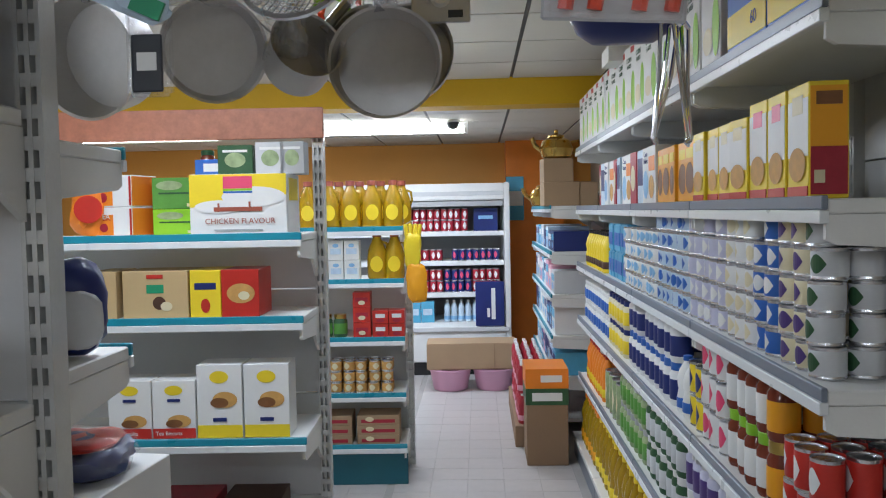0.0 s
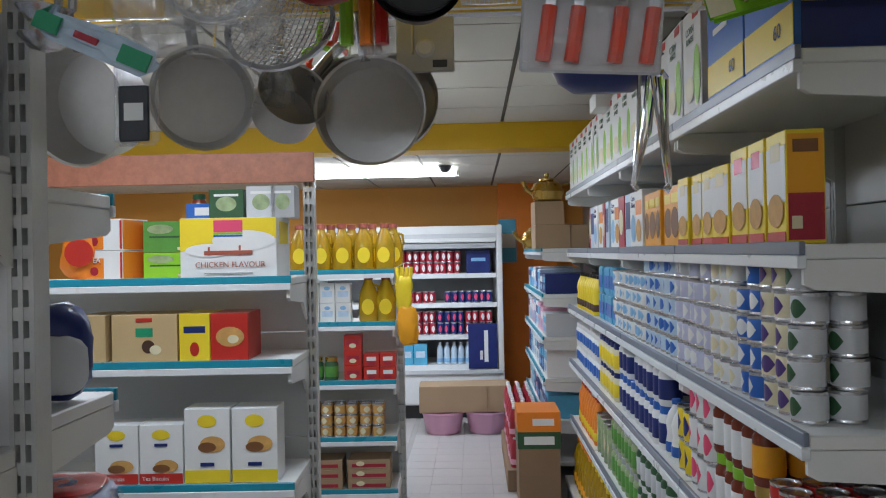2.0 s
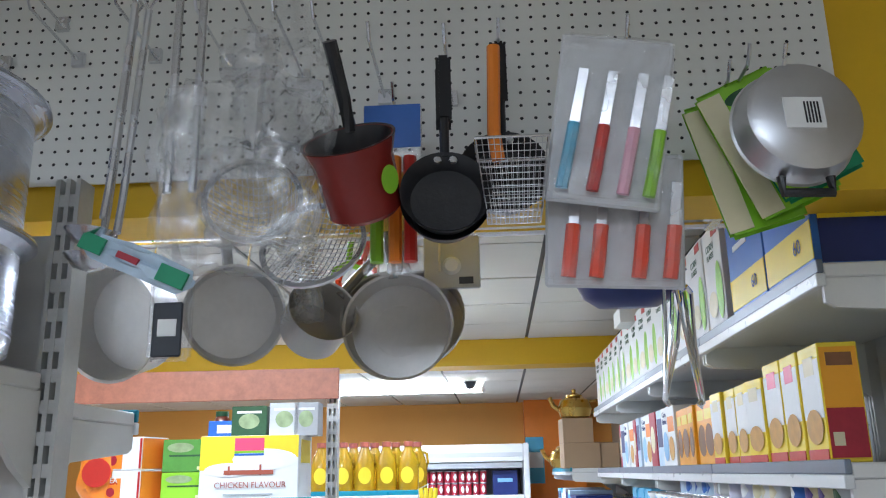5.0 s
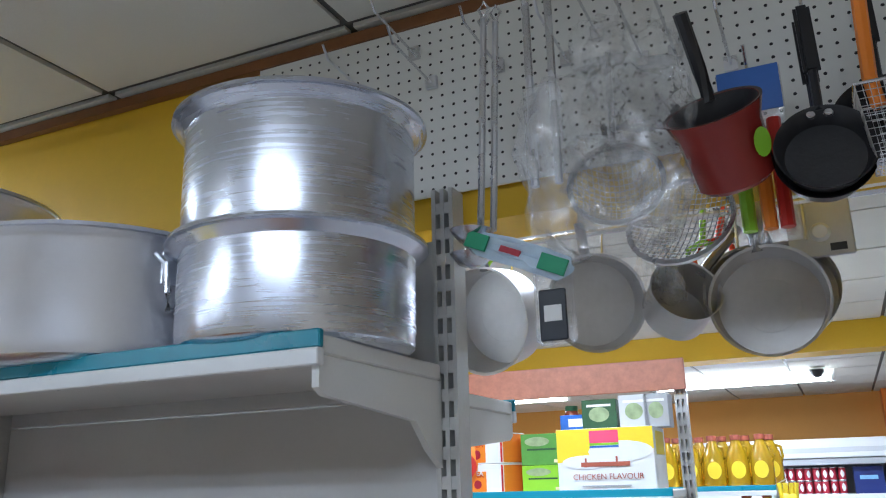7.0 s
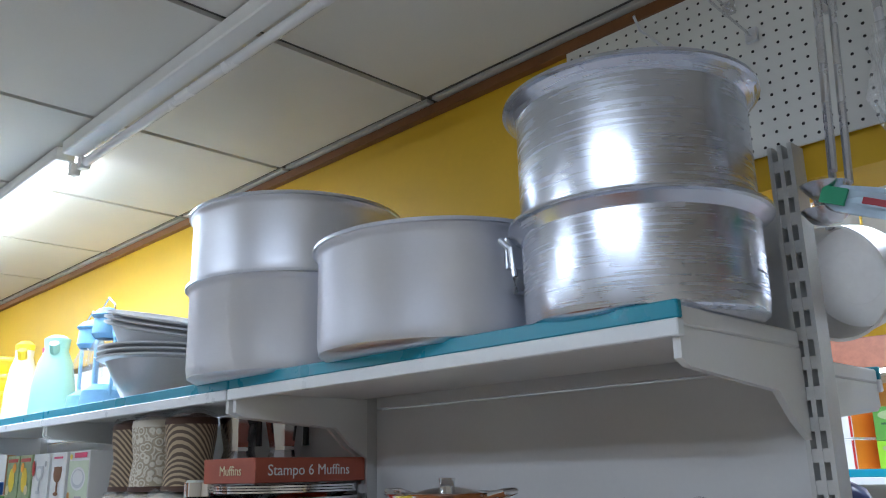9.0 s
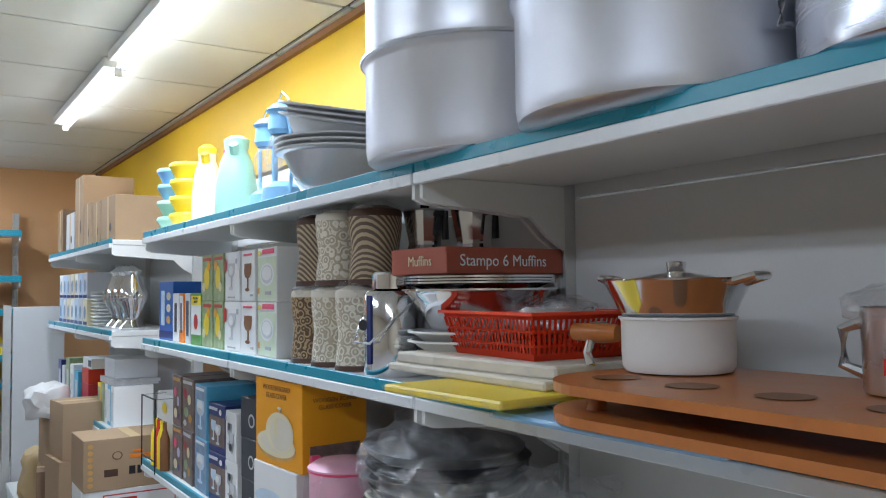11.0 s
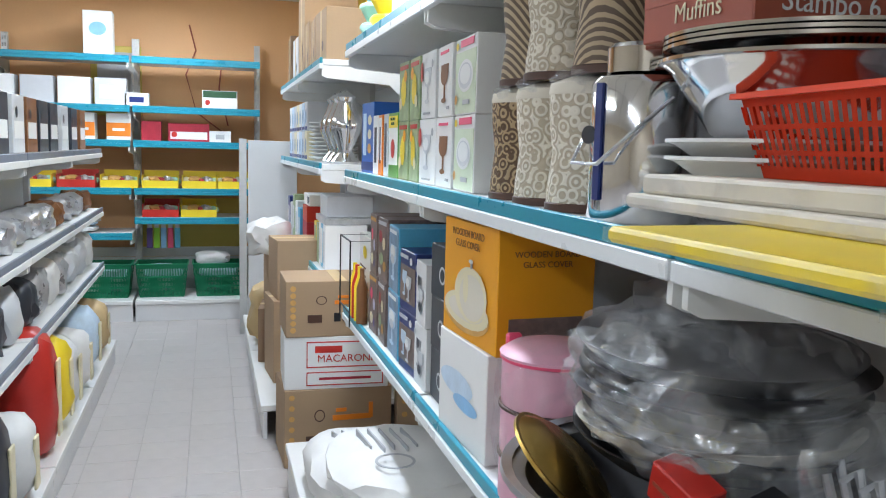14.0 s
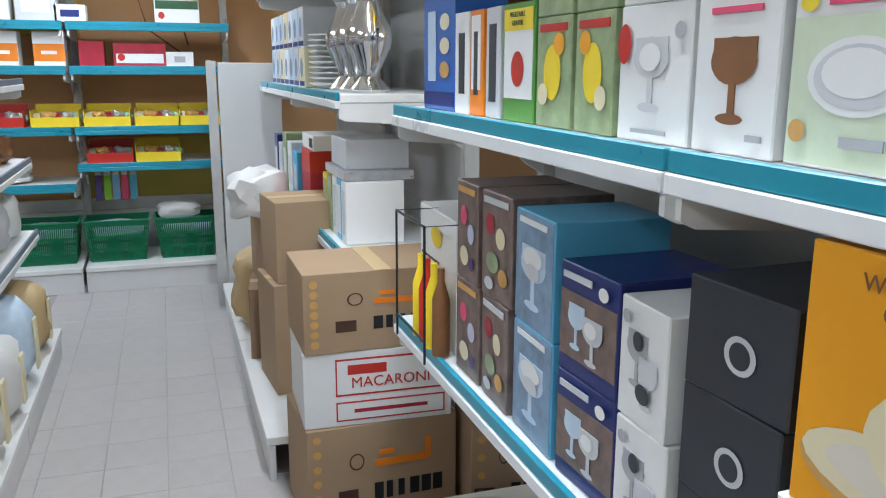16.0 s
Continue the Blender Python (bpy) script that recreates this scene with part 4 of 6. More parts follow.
# ---- biscuit shelving ----
ZA, ZB, ZC = 1.491, 1.196, 0.761
b = printed_box("noodle_carton", 0.345, 0.24, 0.215, "white", pose(-0.29, 2.45, ZA), "white and yellow carton of chicken flavour noodles", "carton", [("r", .5, .82, .998, .35, "yellow"), ("e", .66, .62, .66, .34, "white"), ("r", .18, .56, .36, .2, "yellow"), ("e", .3, .46, .5, .22, "white"), ("r", .5, .86, .3, .2, "hotpink"), ("r", .5, .74, .3, .035, "lime"), ("r", .5, .70, .3, .03, "blue"), ("CHICKEN FLAVOUR", .52, .22, 0, .13, "brick"), ("r", .5, .42, .5, .07, "brick"), ("r", .3, .45, .02, .14, "brick"), ("r", .62, .46, .02, .16, "brick"), ("r", .5, .08, .5, .02, "grey")], side="white")
part("side_print", box(0.1728, 0.175, -0.08, 0.08, 0.12, 0.2), "yellow", b)
for j, (z, hh) in enumerate(((ZA, 0.105), (ZA + 0.106, 0.115))):
    b = printed_box("tea_carton", 0.155, 0.16, hh, "white", pose(-0.74, 2.46, z, 0, 0, -14), "white and orange tea carton in a stack", "carton", [("TEA", .28, .62, 0, .26, "red"), ("r", .26, .4, .5, .7, "orange"), ("e", .26, .3, .22, .3, "crimson"), ("r", .98, .5, .05, .9, "red")], side="orange", group="tea cartons")
    lettering("TEA", hh * 0.26, "white", b, on_front(-0.035, hh * 0.68, -0.082))
for j, (z, m_, hh) in enumerate(((ZA, "lime", .095), (ZA + .096, "green", .115))):
    b = printed_box("green_tea_box", 0.16, 0.13, hh, m_, pose(-0.555, 2.5, z, 0, 0, 2), "green tea box in a stack", "box", [("r", .5, .5, .7, .06, "darkgreen"), ("e", .4, .75, .6, .3, "photo_green"), ("r", .85, .12, .12, .1, "cream")], side="brick")
for x, z, w, hh, c in ((-.33, ZA + .22, .13, .11, "darkgreen"), (-.2, ZA + .2, .11, .12, "lightgrey"), (-.12, ZA + .2, .09, .12, "grey")):
    printed_box("tea_box", w, 0.1, hh, c, pose(x, 2.51, ZA + 0.217), "small tea box on top of the noodle carton", "box", [("e", .5, .5, .6, .5, "photo_green"), ("r", .5, .8, .7, .08, "white")])
printed_box("wafer_pack", 0.13, 0.05, 0.06, "blue", pose(-0.42, 2.50, ZA + 0.217), "blue wrapped packet lying on the carton", "packet", [("r", .5, .5, .5, .5, "white")])
p = jar_proto(0.028, 0.1, "sauce", "darkgreen", "white", "small jar with a green lid")
copy_thing(p, pose(-0.46, 2.56, ZA + 0.217))
clear_away(p)
o = thing("crisp_bag", blob(0.14, 0.09, 0.2, 0.02, 2), "orange", pose(-0.86, 2.42, ZA, 0, 6, 8), "shiny orange-red crisp bag", "bag", "", True)
part("bag_print", moved(ellipse(.05, .05), pose(0, -.055, .1)), "red", o)
for x, w, m_, lab, pr in ((-.79, .1, "tan", "plain tan biscuit carton on the shelf", []), (-.60, .235, "tan", "tan chocolate biscuit carton with a green mark", [("e", .56, .32, .2, .28, "darkbrown"), ("e", .67, .25, .18, .2, "cream"), ("r", .5, .62, .26, .18, "crate"), ("r", .5, .88, .25, .08, "red")]), (-.42, .11, "yellow", "yellow biscuit carton on the shelf", [("r", .5, .66, .7, .14, "navy"), ("e", .5, .25, .3, .3, "red")]), (-.295, .135, "red", "red cracker carton with a round biscuit", [("e", .52, .5, .75, .42, "biscuit"), ("e", .6, .45, .3, .18, "cream")])):
    printed_box("biscuit_carton", w, 0.2, 0.17, m_, pose(x, 2.44, ZB), lab, "carton", pr, group="biscuit cartons")
for k, x in enumerate((-.705, -.545, -.38, -.21)):
    hh = .21 if k < 2 else .265
    b = printed_box("biscuit_box", 0.155 if k < 2 else .163, 0.13, hh, "white", pose(x, 2.40, ZC), "white tea biscuit box with a red or yellow foot", "biscuit box", [("e", .5, .83, .42, .17, "yellow"), ("r", .5, .82, .2, .04, "blue"), ("e", .62, .30 if k < 2 else .52, .55, .22, "biscuit"), ("e", .5, .26 if k < 2 else .48, .4, .14, "brown"), ("r", .5, .09, .99, .17, "red" if k < 2 else "yellow"), ("r", .5, .66 if k < 2 else .25, .3, .05, "navy")], group="biscuit boxes")
    if k < 2:
        lettering("Tea Biscuits", 0.02, "white", b, on_front(-0.02, hh * .09, -0.067))
for x in (-.55, -.3):
    printed_box("cardboard_box", 0.22, 0.3, 0.3, "crimson" if x < -.4 else "darkbrown", pose(x, 2.46, 0.201), "dark red carton on the bottom shelf", "carton")

settle(mark, BACK)

# ---- back side of the pot shelving: packets by the opening ----
o = thing("crisp_bag", blob(0.15, 0.12, 0.22, 0.02, 4), "orange", pose(-0.44, 1.03, 1.292, 0, 0, 30), "shiny orange-red crisp bag on the shelf", "bag", "", True)
o = thing("flour_bag", blob(0.15, 0.11, 0.19, 0.015, 6), "navy", pose(-0.28, 0.97, 1.292, 0, 0, 20), "dark blue flour bag with a grey label on the shelf", "bag", "", True)
part("bag_label", moved(blob(0.11, 0.02, 0.11, 0.006, 9), pose(0.02, -0.055, 0.02)), "lightgrey", o, smooth=True)
printed_box("shelf_carton", 0.28, 0.3, 0.13, "white", pose(-0.30, 1.0, 0.922, 0, 0, -6), "white carton with an open flap on the shelf", "carton", [("r", .5, .5, .3, .3, "lightgrey")])
o = thing("wafer_pack", blob(0.2, 0.2, 0.07, 0.02, 11), "navy", pose(-0.28, 1.0, 1.053, 0, 0, 10), "blue and red wrapped wafer packs in clear film", "packet", "", True)
part("pack_print", moved(blob(0.17, 0.17, 0.02, 0.01, 12), pose(0, 0, 0.055)), "red", o, smooth=True)
part("film_wrap", blob(0.215, 0.215, 0.082, 0.024, 11), "clear", o, smooth=True)


# ---- pots on the top shelf ----
def pot_profile(r, h, rim=0.02, rise=0.02):
    t = 0.004
    return [(0, 0), (r * 0.93, 0), (r * 0.985, 0.008), (r, 0.03), (r, h - rise), (r + rim * 0.6, h - rise * 0.5), (r + rim, h - 0.004), (r + rim, h), (r + rim * 0.7, h), (r - t, h - rise), (r - t, 0.03), (r * 0.9, 0.012), (0, 0.01)]


def stock_pot(x, y, z, r, h, m_, label, rim=0.02, handle=None):
    o = thing("cooking_pot", lathe(pot_profile(r, h, rim), 56), m_, pose(x, y, z), label, "pot", "large pots", True)
    part("rim", lathe([(r + rim - .003, h - .006), (r + rim + .004, h - .003), (r + rim + .003, h + .004), (r + rim - .006, h + .003)], 56), m_, o, smooth=True)
    if handle is not None:
        c, s = math.cos(radians(handle)), math.sin(radians(handle))
        R = pose(r * c, r * s, h * 0.66, 0, 0, handle) @ Matrix.Scale(0.72, 4)
        part("handle_plate", box(0.0, 0.008, -.035, .035, -.02, .06, .002), m_, o, at=R)
        part("handle", wire([(.006, -.05, .05), (.045, -.05, .02), (.055, -.045, -.05), (.035, -.03, -.085), (.03, .03, -.085), (.055, .045, -.05), (.045, .05, .02), (.006, .05, .05)], .008, 8), "steel", o, smooth=True, at=R)
    return o


T = POT_TOP + 0.001
stock_pot(-0.348, 0.475, T, 0.196, 0.175, "steel_pot", "large shiny steel pot on the top shelf", 0.019)
stock_pot(-0.348, 0.475, T + 0.168, 0.196, 0.222, "steel_pot", "large shiny steel pot stacked on another", 0.02)
stock_pot(-0.812, 0.47, T, 0.258, 0.218, "alu_pot", "wide aluminium pot with ring handles on the shelf", 0.008, handle=-14)
stock_pot(-1.345, 0.47, T, 0.258, 0.225, "alu_pot", "wide aluminium pot on the top shelf", 0.008)
stock_pot(-1.345, 0.47, T + 0.217, 0.258, 0.19, "alu_pot", "wide aluminium pot stacked on another", 0.008)
for k in range(6):
    o = thing("mixing_bowl", lathe([(0, 0), (.09, 0), (.10, .01), (.155, .12), (.175, .125), (.175, .13), (.15, .12), (.095, .014), (0, .012)], 30), "alu" if k < 1 else "lightgrey", pose(-2.04, 0.45, T + 0.016 * k + (0.05 if k > 2 else 0), 0, 14 if k > 2 else 0, 0), "grey metal bowl in a stack", "bowl", "stacked bowls", True)
    part("rim", lathe([(.173, .124), (.18, .127), (.18, .132), (.172, .13)], 30), "lightgrey", o, smooth=True)
o = thing("wrapped_parcel", blob(0.17, 0.13, 0.5, 0.03, 21), "cream", pose(-1.9, 0.66, T), "tall cream bundle wrapped in clear film", "bundle", "", True)


def lantern(x, y, s=1.0, m_="sky"):
    o = holder("lantern", pose(x, y, T), "blue metal storm lantern in clear film on the shelf", "lantern", "lanterns")
    part("tank", lathe([(0, 0), (.06 * s, 0), (.065 * s, .02), (.06 * s, .06 * s), (.03 * s, .08 * s), (0, .08 * s)], 20), m_, o, smooth=True)
    part("globe", lathe([(.03 * s, .085 * s), (.05 * s, .13 * s), (.05 * s, .18 * s), (.032 * s, .225 * s)], 20), "plastic", o, smooth=True)
    part("chimney", lathe([(.035 * s, .225 * s), (.045 * s, .24 * s), (.04 * s, .29 * s), (.05 * s, .30 * s), (.03 * s, .32 * s), (0, .33 * s)], 20), m_, o, smooth=True)
    for sg in (-1, 1):
        part("side_tube", wire([(sg * .055 * s, 0, .04 * s), (sg * .072 * s, 0, .1 * s), (sg * .072 * s, 0, .22 * s), (sg * .04 * s, 0, .28 * s)], .007, 8), m_, o, smooth=True)
    part("handle", wire([(-.06 * s, 0, .24 * s), (-.05 * s, 0, .33 * s), (0, 0, .36 * s), (.05 * s, 0, .33 * s), (.06 * s, 0, .24 * s)], .003), "steel", o)


lantern(-2.38, 0.42, 1.05)
lantern(-2.56, 0.44, 1.0)
lantern(-2.3, 0.60, 0.8, "cyan")


def jug(x, y, z, r, h, m_, lid, label):
    o = thing("vacuum_jug", lathe([(0, 0), (r, 0), (r * 1.05, .02), (r, h * .4), (r * .8, h * .7), (r * .55, h * .85), (r * .6, h * .95), (0, h * .95)], 24), m_, pose(x, y, z, 0, 0, 150), label, "jug", "jugs", True)
    part("lid", lathe([(r * .6, h * .93), (r * .62, h), (r * .3, h * 1.05), (0, h * 1.06)], 20), lid, o, smooth=True)
    part("handle", wire([(r * .55, 0, h * .88), (r * 1.3, 0, h * .8), (r * 1.4, 0, h * .4), (r * .95, 0, h * .25)], .012, 8), m_, o, smooth=True)
    part("spout", wire([(-r * .5, 0, h * .82), (-r * .85, 0, h * .92)], .018, 8), lid, o, smooth=True)


jug(-2.82, 0.42, T, .075, .29, "mint", "mint", "mint green vacuum jug on the shelf")
jug(-2.99, 0.47, T, .07, .28, "white", "hotpink", "white vacuum jug with a pink lid")
jug(-3.17, 0.42, T, .06, .31, "cream", "yellow", "cream flask with a pointed yellow lid")
for x, cols in ((-3.40, ("yellow", "yellow", "yellow", "yellow")), (-3.60, ("mint", "mint", "sky", "sky"))):
    for k, c in enumerate(cols):
        o = thing("food_container", lathe([(0, 0), (.06, 0), (.085, .045), (.09, .05), (.09, .056), (.07, .066), (.04, .07), (0, .07)], 10), c, pose(x, 0.42, T + .071 * k, 0, 0, 12 * k), "stacked ribbed plastic food container", "container", "stacked containers", True)
        part("lid", lathe([(.07, .06), (.09, .058), (.085, .066), (.05, .071), (0, .0712)], 10), c, o)


# ---- middle shelf kitchenware ----
Z1 = N1 + 0.001


def wicker_jar(x, y, z, m_, label, h=.185, cap="foam", r=.066):
    o = thing("storage_jar", lathe([(0, 0), (r * .98, 0), (r, .004), (r * .98, h * .2), (r * .88, h * .5), (r * .98, h * .8), (r, h), (0, h)], 28), m_, pose(x, y, z, 0, 0, random.uniform(0, 90)), label, "jar", "patterned storage jars", True)
    part("foot_ring", lathe([(r * .9, -.0005), (r * 1.03, 0), (r * 1.03, .012), (r, .014)], 28), "darkbrown", o, smooth=True)
    part("lid", lathe([(r * 1.0, h), (r * 1.02, h + .003), (r * .98, h + .018), (r * .5, h + .03), (0, h + .03)], 28), cap, o, smooth=True)
    part("film_cap", blob(.12, .12, .045, .014, int(x * 50) % 17), "plastic", o, smooth=True, at=pose(0, 0, h - .005))


for x, y, m_ in ((-2.09, .40, "scroll_dark"), (-1.94, .395, "scroll"), (-1.79, .395, "scroll")):
    wicker_jar(x, y, Z1, m_, "patterned storage jar in a plastic hood")
for x, y, m_ in ((-2.09, .42, "cane"), (-1.935, .41, "scroll"), (-1.775, .43, "cane")):
    wicker_jar(x, y, Z1 + .217, m_, "patterned storage jar stacked on another", .175, "foam" if m_ == "scroll" else "darkbrown", .07)

o = thing("milk_can", lathe([(0, 0), (.072, 0), (.075, .005), (.075, .19), (.068, .2), (.045, .205), (.045, .21), (0, .21)], 32), "chrome", pose(-1.615, .395, Z1), "shiny steel lidded can with a wire handle", "canister", "", True)
part("lid", lathe([(.05, .205), (.055, .206), (.055, .24), (.05, .246), (0, .248)], 32), "chrome", o, smooth=True)
part("handle", wire([(-.076, 0, .17), (-.075, -.05, .13), (-.04, -.09, .08), (.04, -.09, .08), (.075, -.05, .13), (.076, 0, .17)], .003, 6), "steel", o)
part("label", moved(ellipse(.022, .013), pose(-.02, -.0755, .12)), "black", o)
part("label", box(.002, .02, -.0765, -.073, .03, .19), "navy", o)


def moka(x, y, z):
    o = thing("coffee_pot", lathe([(0, 0), (.055, 0), (.06, .02), (.045, .08), (.045, .09), (.06, .17), (.055, .175), (0, .18)], 10), "chrome", pose(x, y, z), "polished steel stovetop coffee pot", "coffee pot", "coffee pots")
    part("lid_knob", lathe([(0, .178), (.012, .18), (.014, .2), (0, .205)], 10), "black", o, smooth=True)
    part("handle", wire([(.055, 0, .16), (.1, 0, .16), (.1, 0, .09)], .009, 8), "black", o, smooth=True)


thing("riser_carton", cbox(.2, .2, .24, .003), "lightgrey", pose(-1.70, .62, Z1), "plain grey carton behind the bowls", "carton")
moka(-1.755, .57, Z1 + .241)
moka(-1.66, .66, Z1 + .241)


def bowl(x, y, z, r, h, m_, label, name="serving_bowl", tilt=0):
    o = thing(name, lathe([(0, 0), (r * .6, 0), (r * .66, .006), (r * .95, h * .9), (r * 1.02, h), (r * 1.02, h + .003), (r * .93, h * .9), (r * .62, .012), (0, .01)], 36), m_, pose(x, y, z, tilt, 0, 0), label, "bowl", "stacked bowls", True)
    part("rim", lathe([(r * .98, h - .002), (r * 1.05, h), (r * 1.05, h + .004), (r * .98, h + .004)], 36), m_, o, smooth=True)


YB = .45
bowl(-1.40, YB, Z1, .11, .05, "plastic", "clear wrapped glass bowl")
bowl(-1.38, YB, Z1 + .055, .13, .035, "white", "white plastic tray dish")
bowl(-1.38, YB, Z1 + .075, .13, .035, "white", "white plastic tray dish")
bowl(-1.37, YB + .02, Z1 + .115, .165, .085, "chrome", "wide polished steel bowl in a stack")
for k in range(3):
    bowl(-1.37, YB + .02, Z1 + .19 + .006 * k, .16, .025, "chrome", "polished steel tray in a stack")
b = printed_box("muffin_mould_box", 0.215, 0.34, 0.058, "brick", pose(-1.45, .525, Z1 + .236, 0, 0, 3), "flat brick-red box of muffin moulds on bowls", "box", [])
lettering("Stampo 6 Muffins", 0.036, "white", b, on_right(-.01, 0.028, 0.108))
lettering("Muffins", 0.032, "cream", b, on_front(0.01, 0.028, -0.1705))
part("lid_flap", box(-.105, .105, -.1712, -.168, .044, .0575), "brick", b)

# cutting boards and foam boards
for k, (x, y, w, d, m_, rz) in enumerate(((-.73, .37, .43, .36, "sky", 2), (-1.03, .42, .28, .30, "white", 1), (-1.045, .33, .32, .38, "yellow", 4), (-1.17, .43, .50, .32, "foam", 1), (-1.17, .44, .48, .30, "foam", 3))):
    hh = (.010, .009, .014, .016, .022)[k]
    zz = Z1 + (0, .0105, .020, .0345, .051)[k]
    o = thing("cutting_board" if k < 3 else "packing_board", cbox(w, d, hh, .004), m_, pose(x, y, zz, 0, 0, rz), ("blue", "white", "yellow", "beige", "beige")[k] + " plastic cutting board wrapped in film" if k < 3 else "beige wrapped board in a pile", "board", "pile of boards")
    part("film_wrap", box(-w / 2 - .002, w / 2 + .002, -d / 2 - .002, d / 2 + .002, .001, hh - .001), "clear", o)


def plastic_basket(x, y, z, w, d, h, m_, label, rz=0):
    e = holder("plastic_basket", pose(x, y, z, 0, 0, rz), label, "basket")
    k = .85
    part("base", box(-w / 2 * k, w / 2 * k, -d / 2 * k, d / 2 * k, 0, .004), m_, e)
    for axis, half, other in (("f", d / 2, w / 2), ("b", d / 2, w / 2), ("l", w / 2, d / 2), ("r", w / 2, d / 2)):
        bm = bmesh.new()
        n = int(other * 2 / .012)
        for lo, hi in ((.012, h * .28), (h * .34, h * .58), (h * .64, h * .86)):
            for i in range(n + 1):
                u = -1 + 2 * i / n
                f0, f1 = k + (1 - k) * lo / h, k + (1 - k) * hi / h
                a, c = u * other * f0, u * other * f1
                q = [(a - .0035, half * f0, lo), (a + .0035, half * f0, lo), (c + .0035, half * f1, hi), (c - .0035, half * f1, hi)]
                bm.faces.new([bm.verts.new(p) for p in q])
        for lo, hi in ((0, .013), (h * .28, h * .34), (h * .58, h * .64), (h * .86, h)):
            f0, f1 = k + (1 - k) * lo / h, k + (1 - k) * hi / h
            bm.faces.new([bm.verts.new(p) for p in ((-other * f0, half * f0, lo), (other * f0, half * f0, lo), (other * f1, half * f1, hi), (-other * f1, half * f1, hi))])
        bmesh.ops.solidify(bm, geom=bm.faces[:], thickness=.002)
        part("lattice_side", bm, m_, e, at=pose(0, 0, 0, 0, 0, {"f": 180, "b": 0, "l": 90, "r": -90}[axis]))
    part("rim", merge(box(-w / 2 - .008, w / 2 + .008, -d / 2 - .008, -d / 2 + .002, h - .004, h + .002), box(-w / 2 - .008, w / 2 + .008, d / 2 - .002, d / 2 + .008, h - .004, h + .002), box(-w / 2 - .008, -w / 2 + .002, -d / 2, d / 2, h - .004, h + .002), box(w / 2 - .002, w / 2 + .008, -d / 2, d / 2, h - .004, h + .002)), m_, e)
    return e


plastic_basket(-1.15, .455, Z1 + .0735, .32, .25, .085, "basket", "bright red-orange lattice plastic basket", -4)
o = thing("cutlery_bag", blob(.2, .14, .05, .02, 31), "foil", pose(-1.12, .47, Z1 + .115), "steel cutlery in clear film inside the basket", "cutlery", "", True)
part("film_wrap", blob(.22, .16, .07, .03, 32), "plastic", o, smooth=True)


def wood_tray(x0, x1, y0, y1, z, label):
    e = holder("wooden_tray", pose((x0 + x1) / 2, (y0 + y1) / 2, z), label, "tray")
    w, d = x1 - x0, y1 - y0

    def slab(z0):
        bm = bmesh.new()
        n = 10
        pts = []
        for cx, cy, a0 in ((w / 2 - d / 2 * .8, d / 2 * .2, 0), (-w / 2 + d / 2 * .8, d / 2 * .2, 90), (-w / 2 + d / 2 * .8, -d / 2 * .2, 180), (w / 2 - d / 2 * .8, -d / 2 * .2, 270)):
            for i in range(n + 1):
                a = radians(a0 + 90 * i / n)
                pts.append((cx + d / 2 * .8 * math.cos(a), cy + d / 2 * .8 * math.sin(a)))
        lo = [bm.verts.new((px, py, z0)) for px, py in pts]
        hi = [bm.verts.new((px, py, z0 + .014)) for px, py in pts]
        bm.faces.new(lo[::-1])
        bm.faces.new(hi)
        for i in range(len(pts)):
            j = (i + 1) % len(pts)
            bm.faces.new((lo[i], lo[j], hi[j], hi[i]))
        return bm
    part("lower_board", slab(0), "wood", e)
    up = part("upper_board", slab(.043), "wood", e)
    for i in range(6):
        part("cup_recess", lathe([(0, .0575), (.033, .0575), (.036, .0582), (0, .0585)], 22), "brown", e, at=pose(-w / 2 + .1 + .14 * i, -.07, 0), smooth=True)
    for sx in (-1, 1):
        for sy in (-1, 1):
            part("leg", lathe([(0, .013), (.016, .014), (.012, .03), (.016, .044), (0, .044)], 14), "wood", e, smooth=True, at=pose(sx * (w / 2 - .1), sy * (d / 2 - .08), 0))


wood_tray(-.87, -.13, .17, .55, Z1 + .012, "two-tier brown wooden serving tray with cup recesses")
ZT = Z1 + .0715
o = thing("saucepan", lathe(pot_profile(.088, .085, .004, .008), 36), "white", pose(-.775, .43, ZT), "white enamel saucepan with a wooden handle", "saucepan", "", True)
part("handle", lathe([(0, 0), (.014, 0), (.017, .03), (.015, .09), (0, .095)], 14), "wood", o, smooth=True, at=pose(-.10, -.03, .055, 0, -90, 10))
part("handle_ferrule", lathe([(.0165, 0), (.0185, .003), (.0185, .025), (.016, .027)], 14), "chrome", o, smooth=True, at=pose(-.135, -.024, .055, 0, -90, 10))
part("stand_foot", wire([(-.15, -.04, .05), (-.155, -.05, .02), (-.14, -.055, -.0)], .008, 8), "chrome", o, smooth=True)
o = thing("steamer_pan", lathe([(0, 0), (.085, 0), (.092, .01), (.096, .02), (.115, .055), (.122, .058), (.112, .058), (.088, .02), (0, .012)], 36), "chrome", pose(-.775, .43, ZT + .086), "shiny steel steamer pan with side handles", "pan", "", True)
for sg in (-1, 1):
    part("handle", wire([(sg * .115, -.02, .05), (sg * .155, -.015, .06), (sg * .155, .015, .06), (sg * .115, .02, .05)], .006, 8), "chrome", o, smooth=True)
part("lid_knob", lathe([(0, .05), (.09, .052), (.04, .064), (.014, .068), (.016, .084), (0, .086)], 24), "chrome", o, smooth=True)
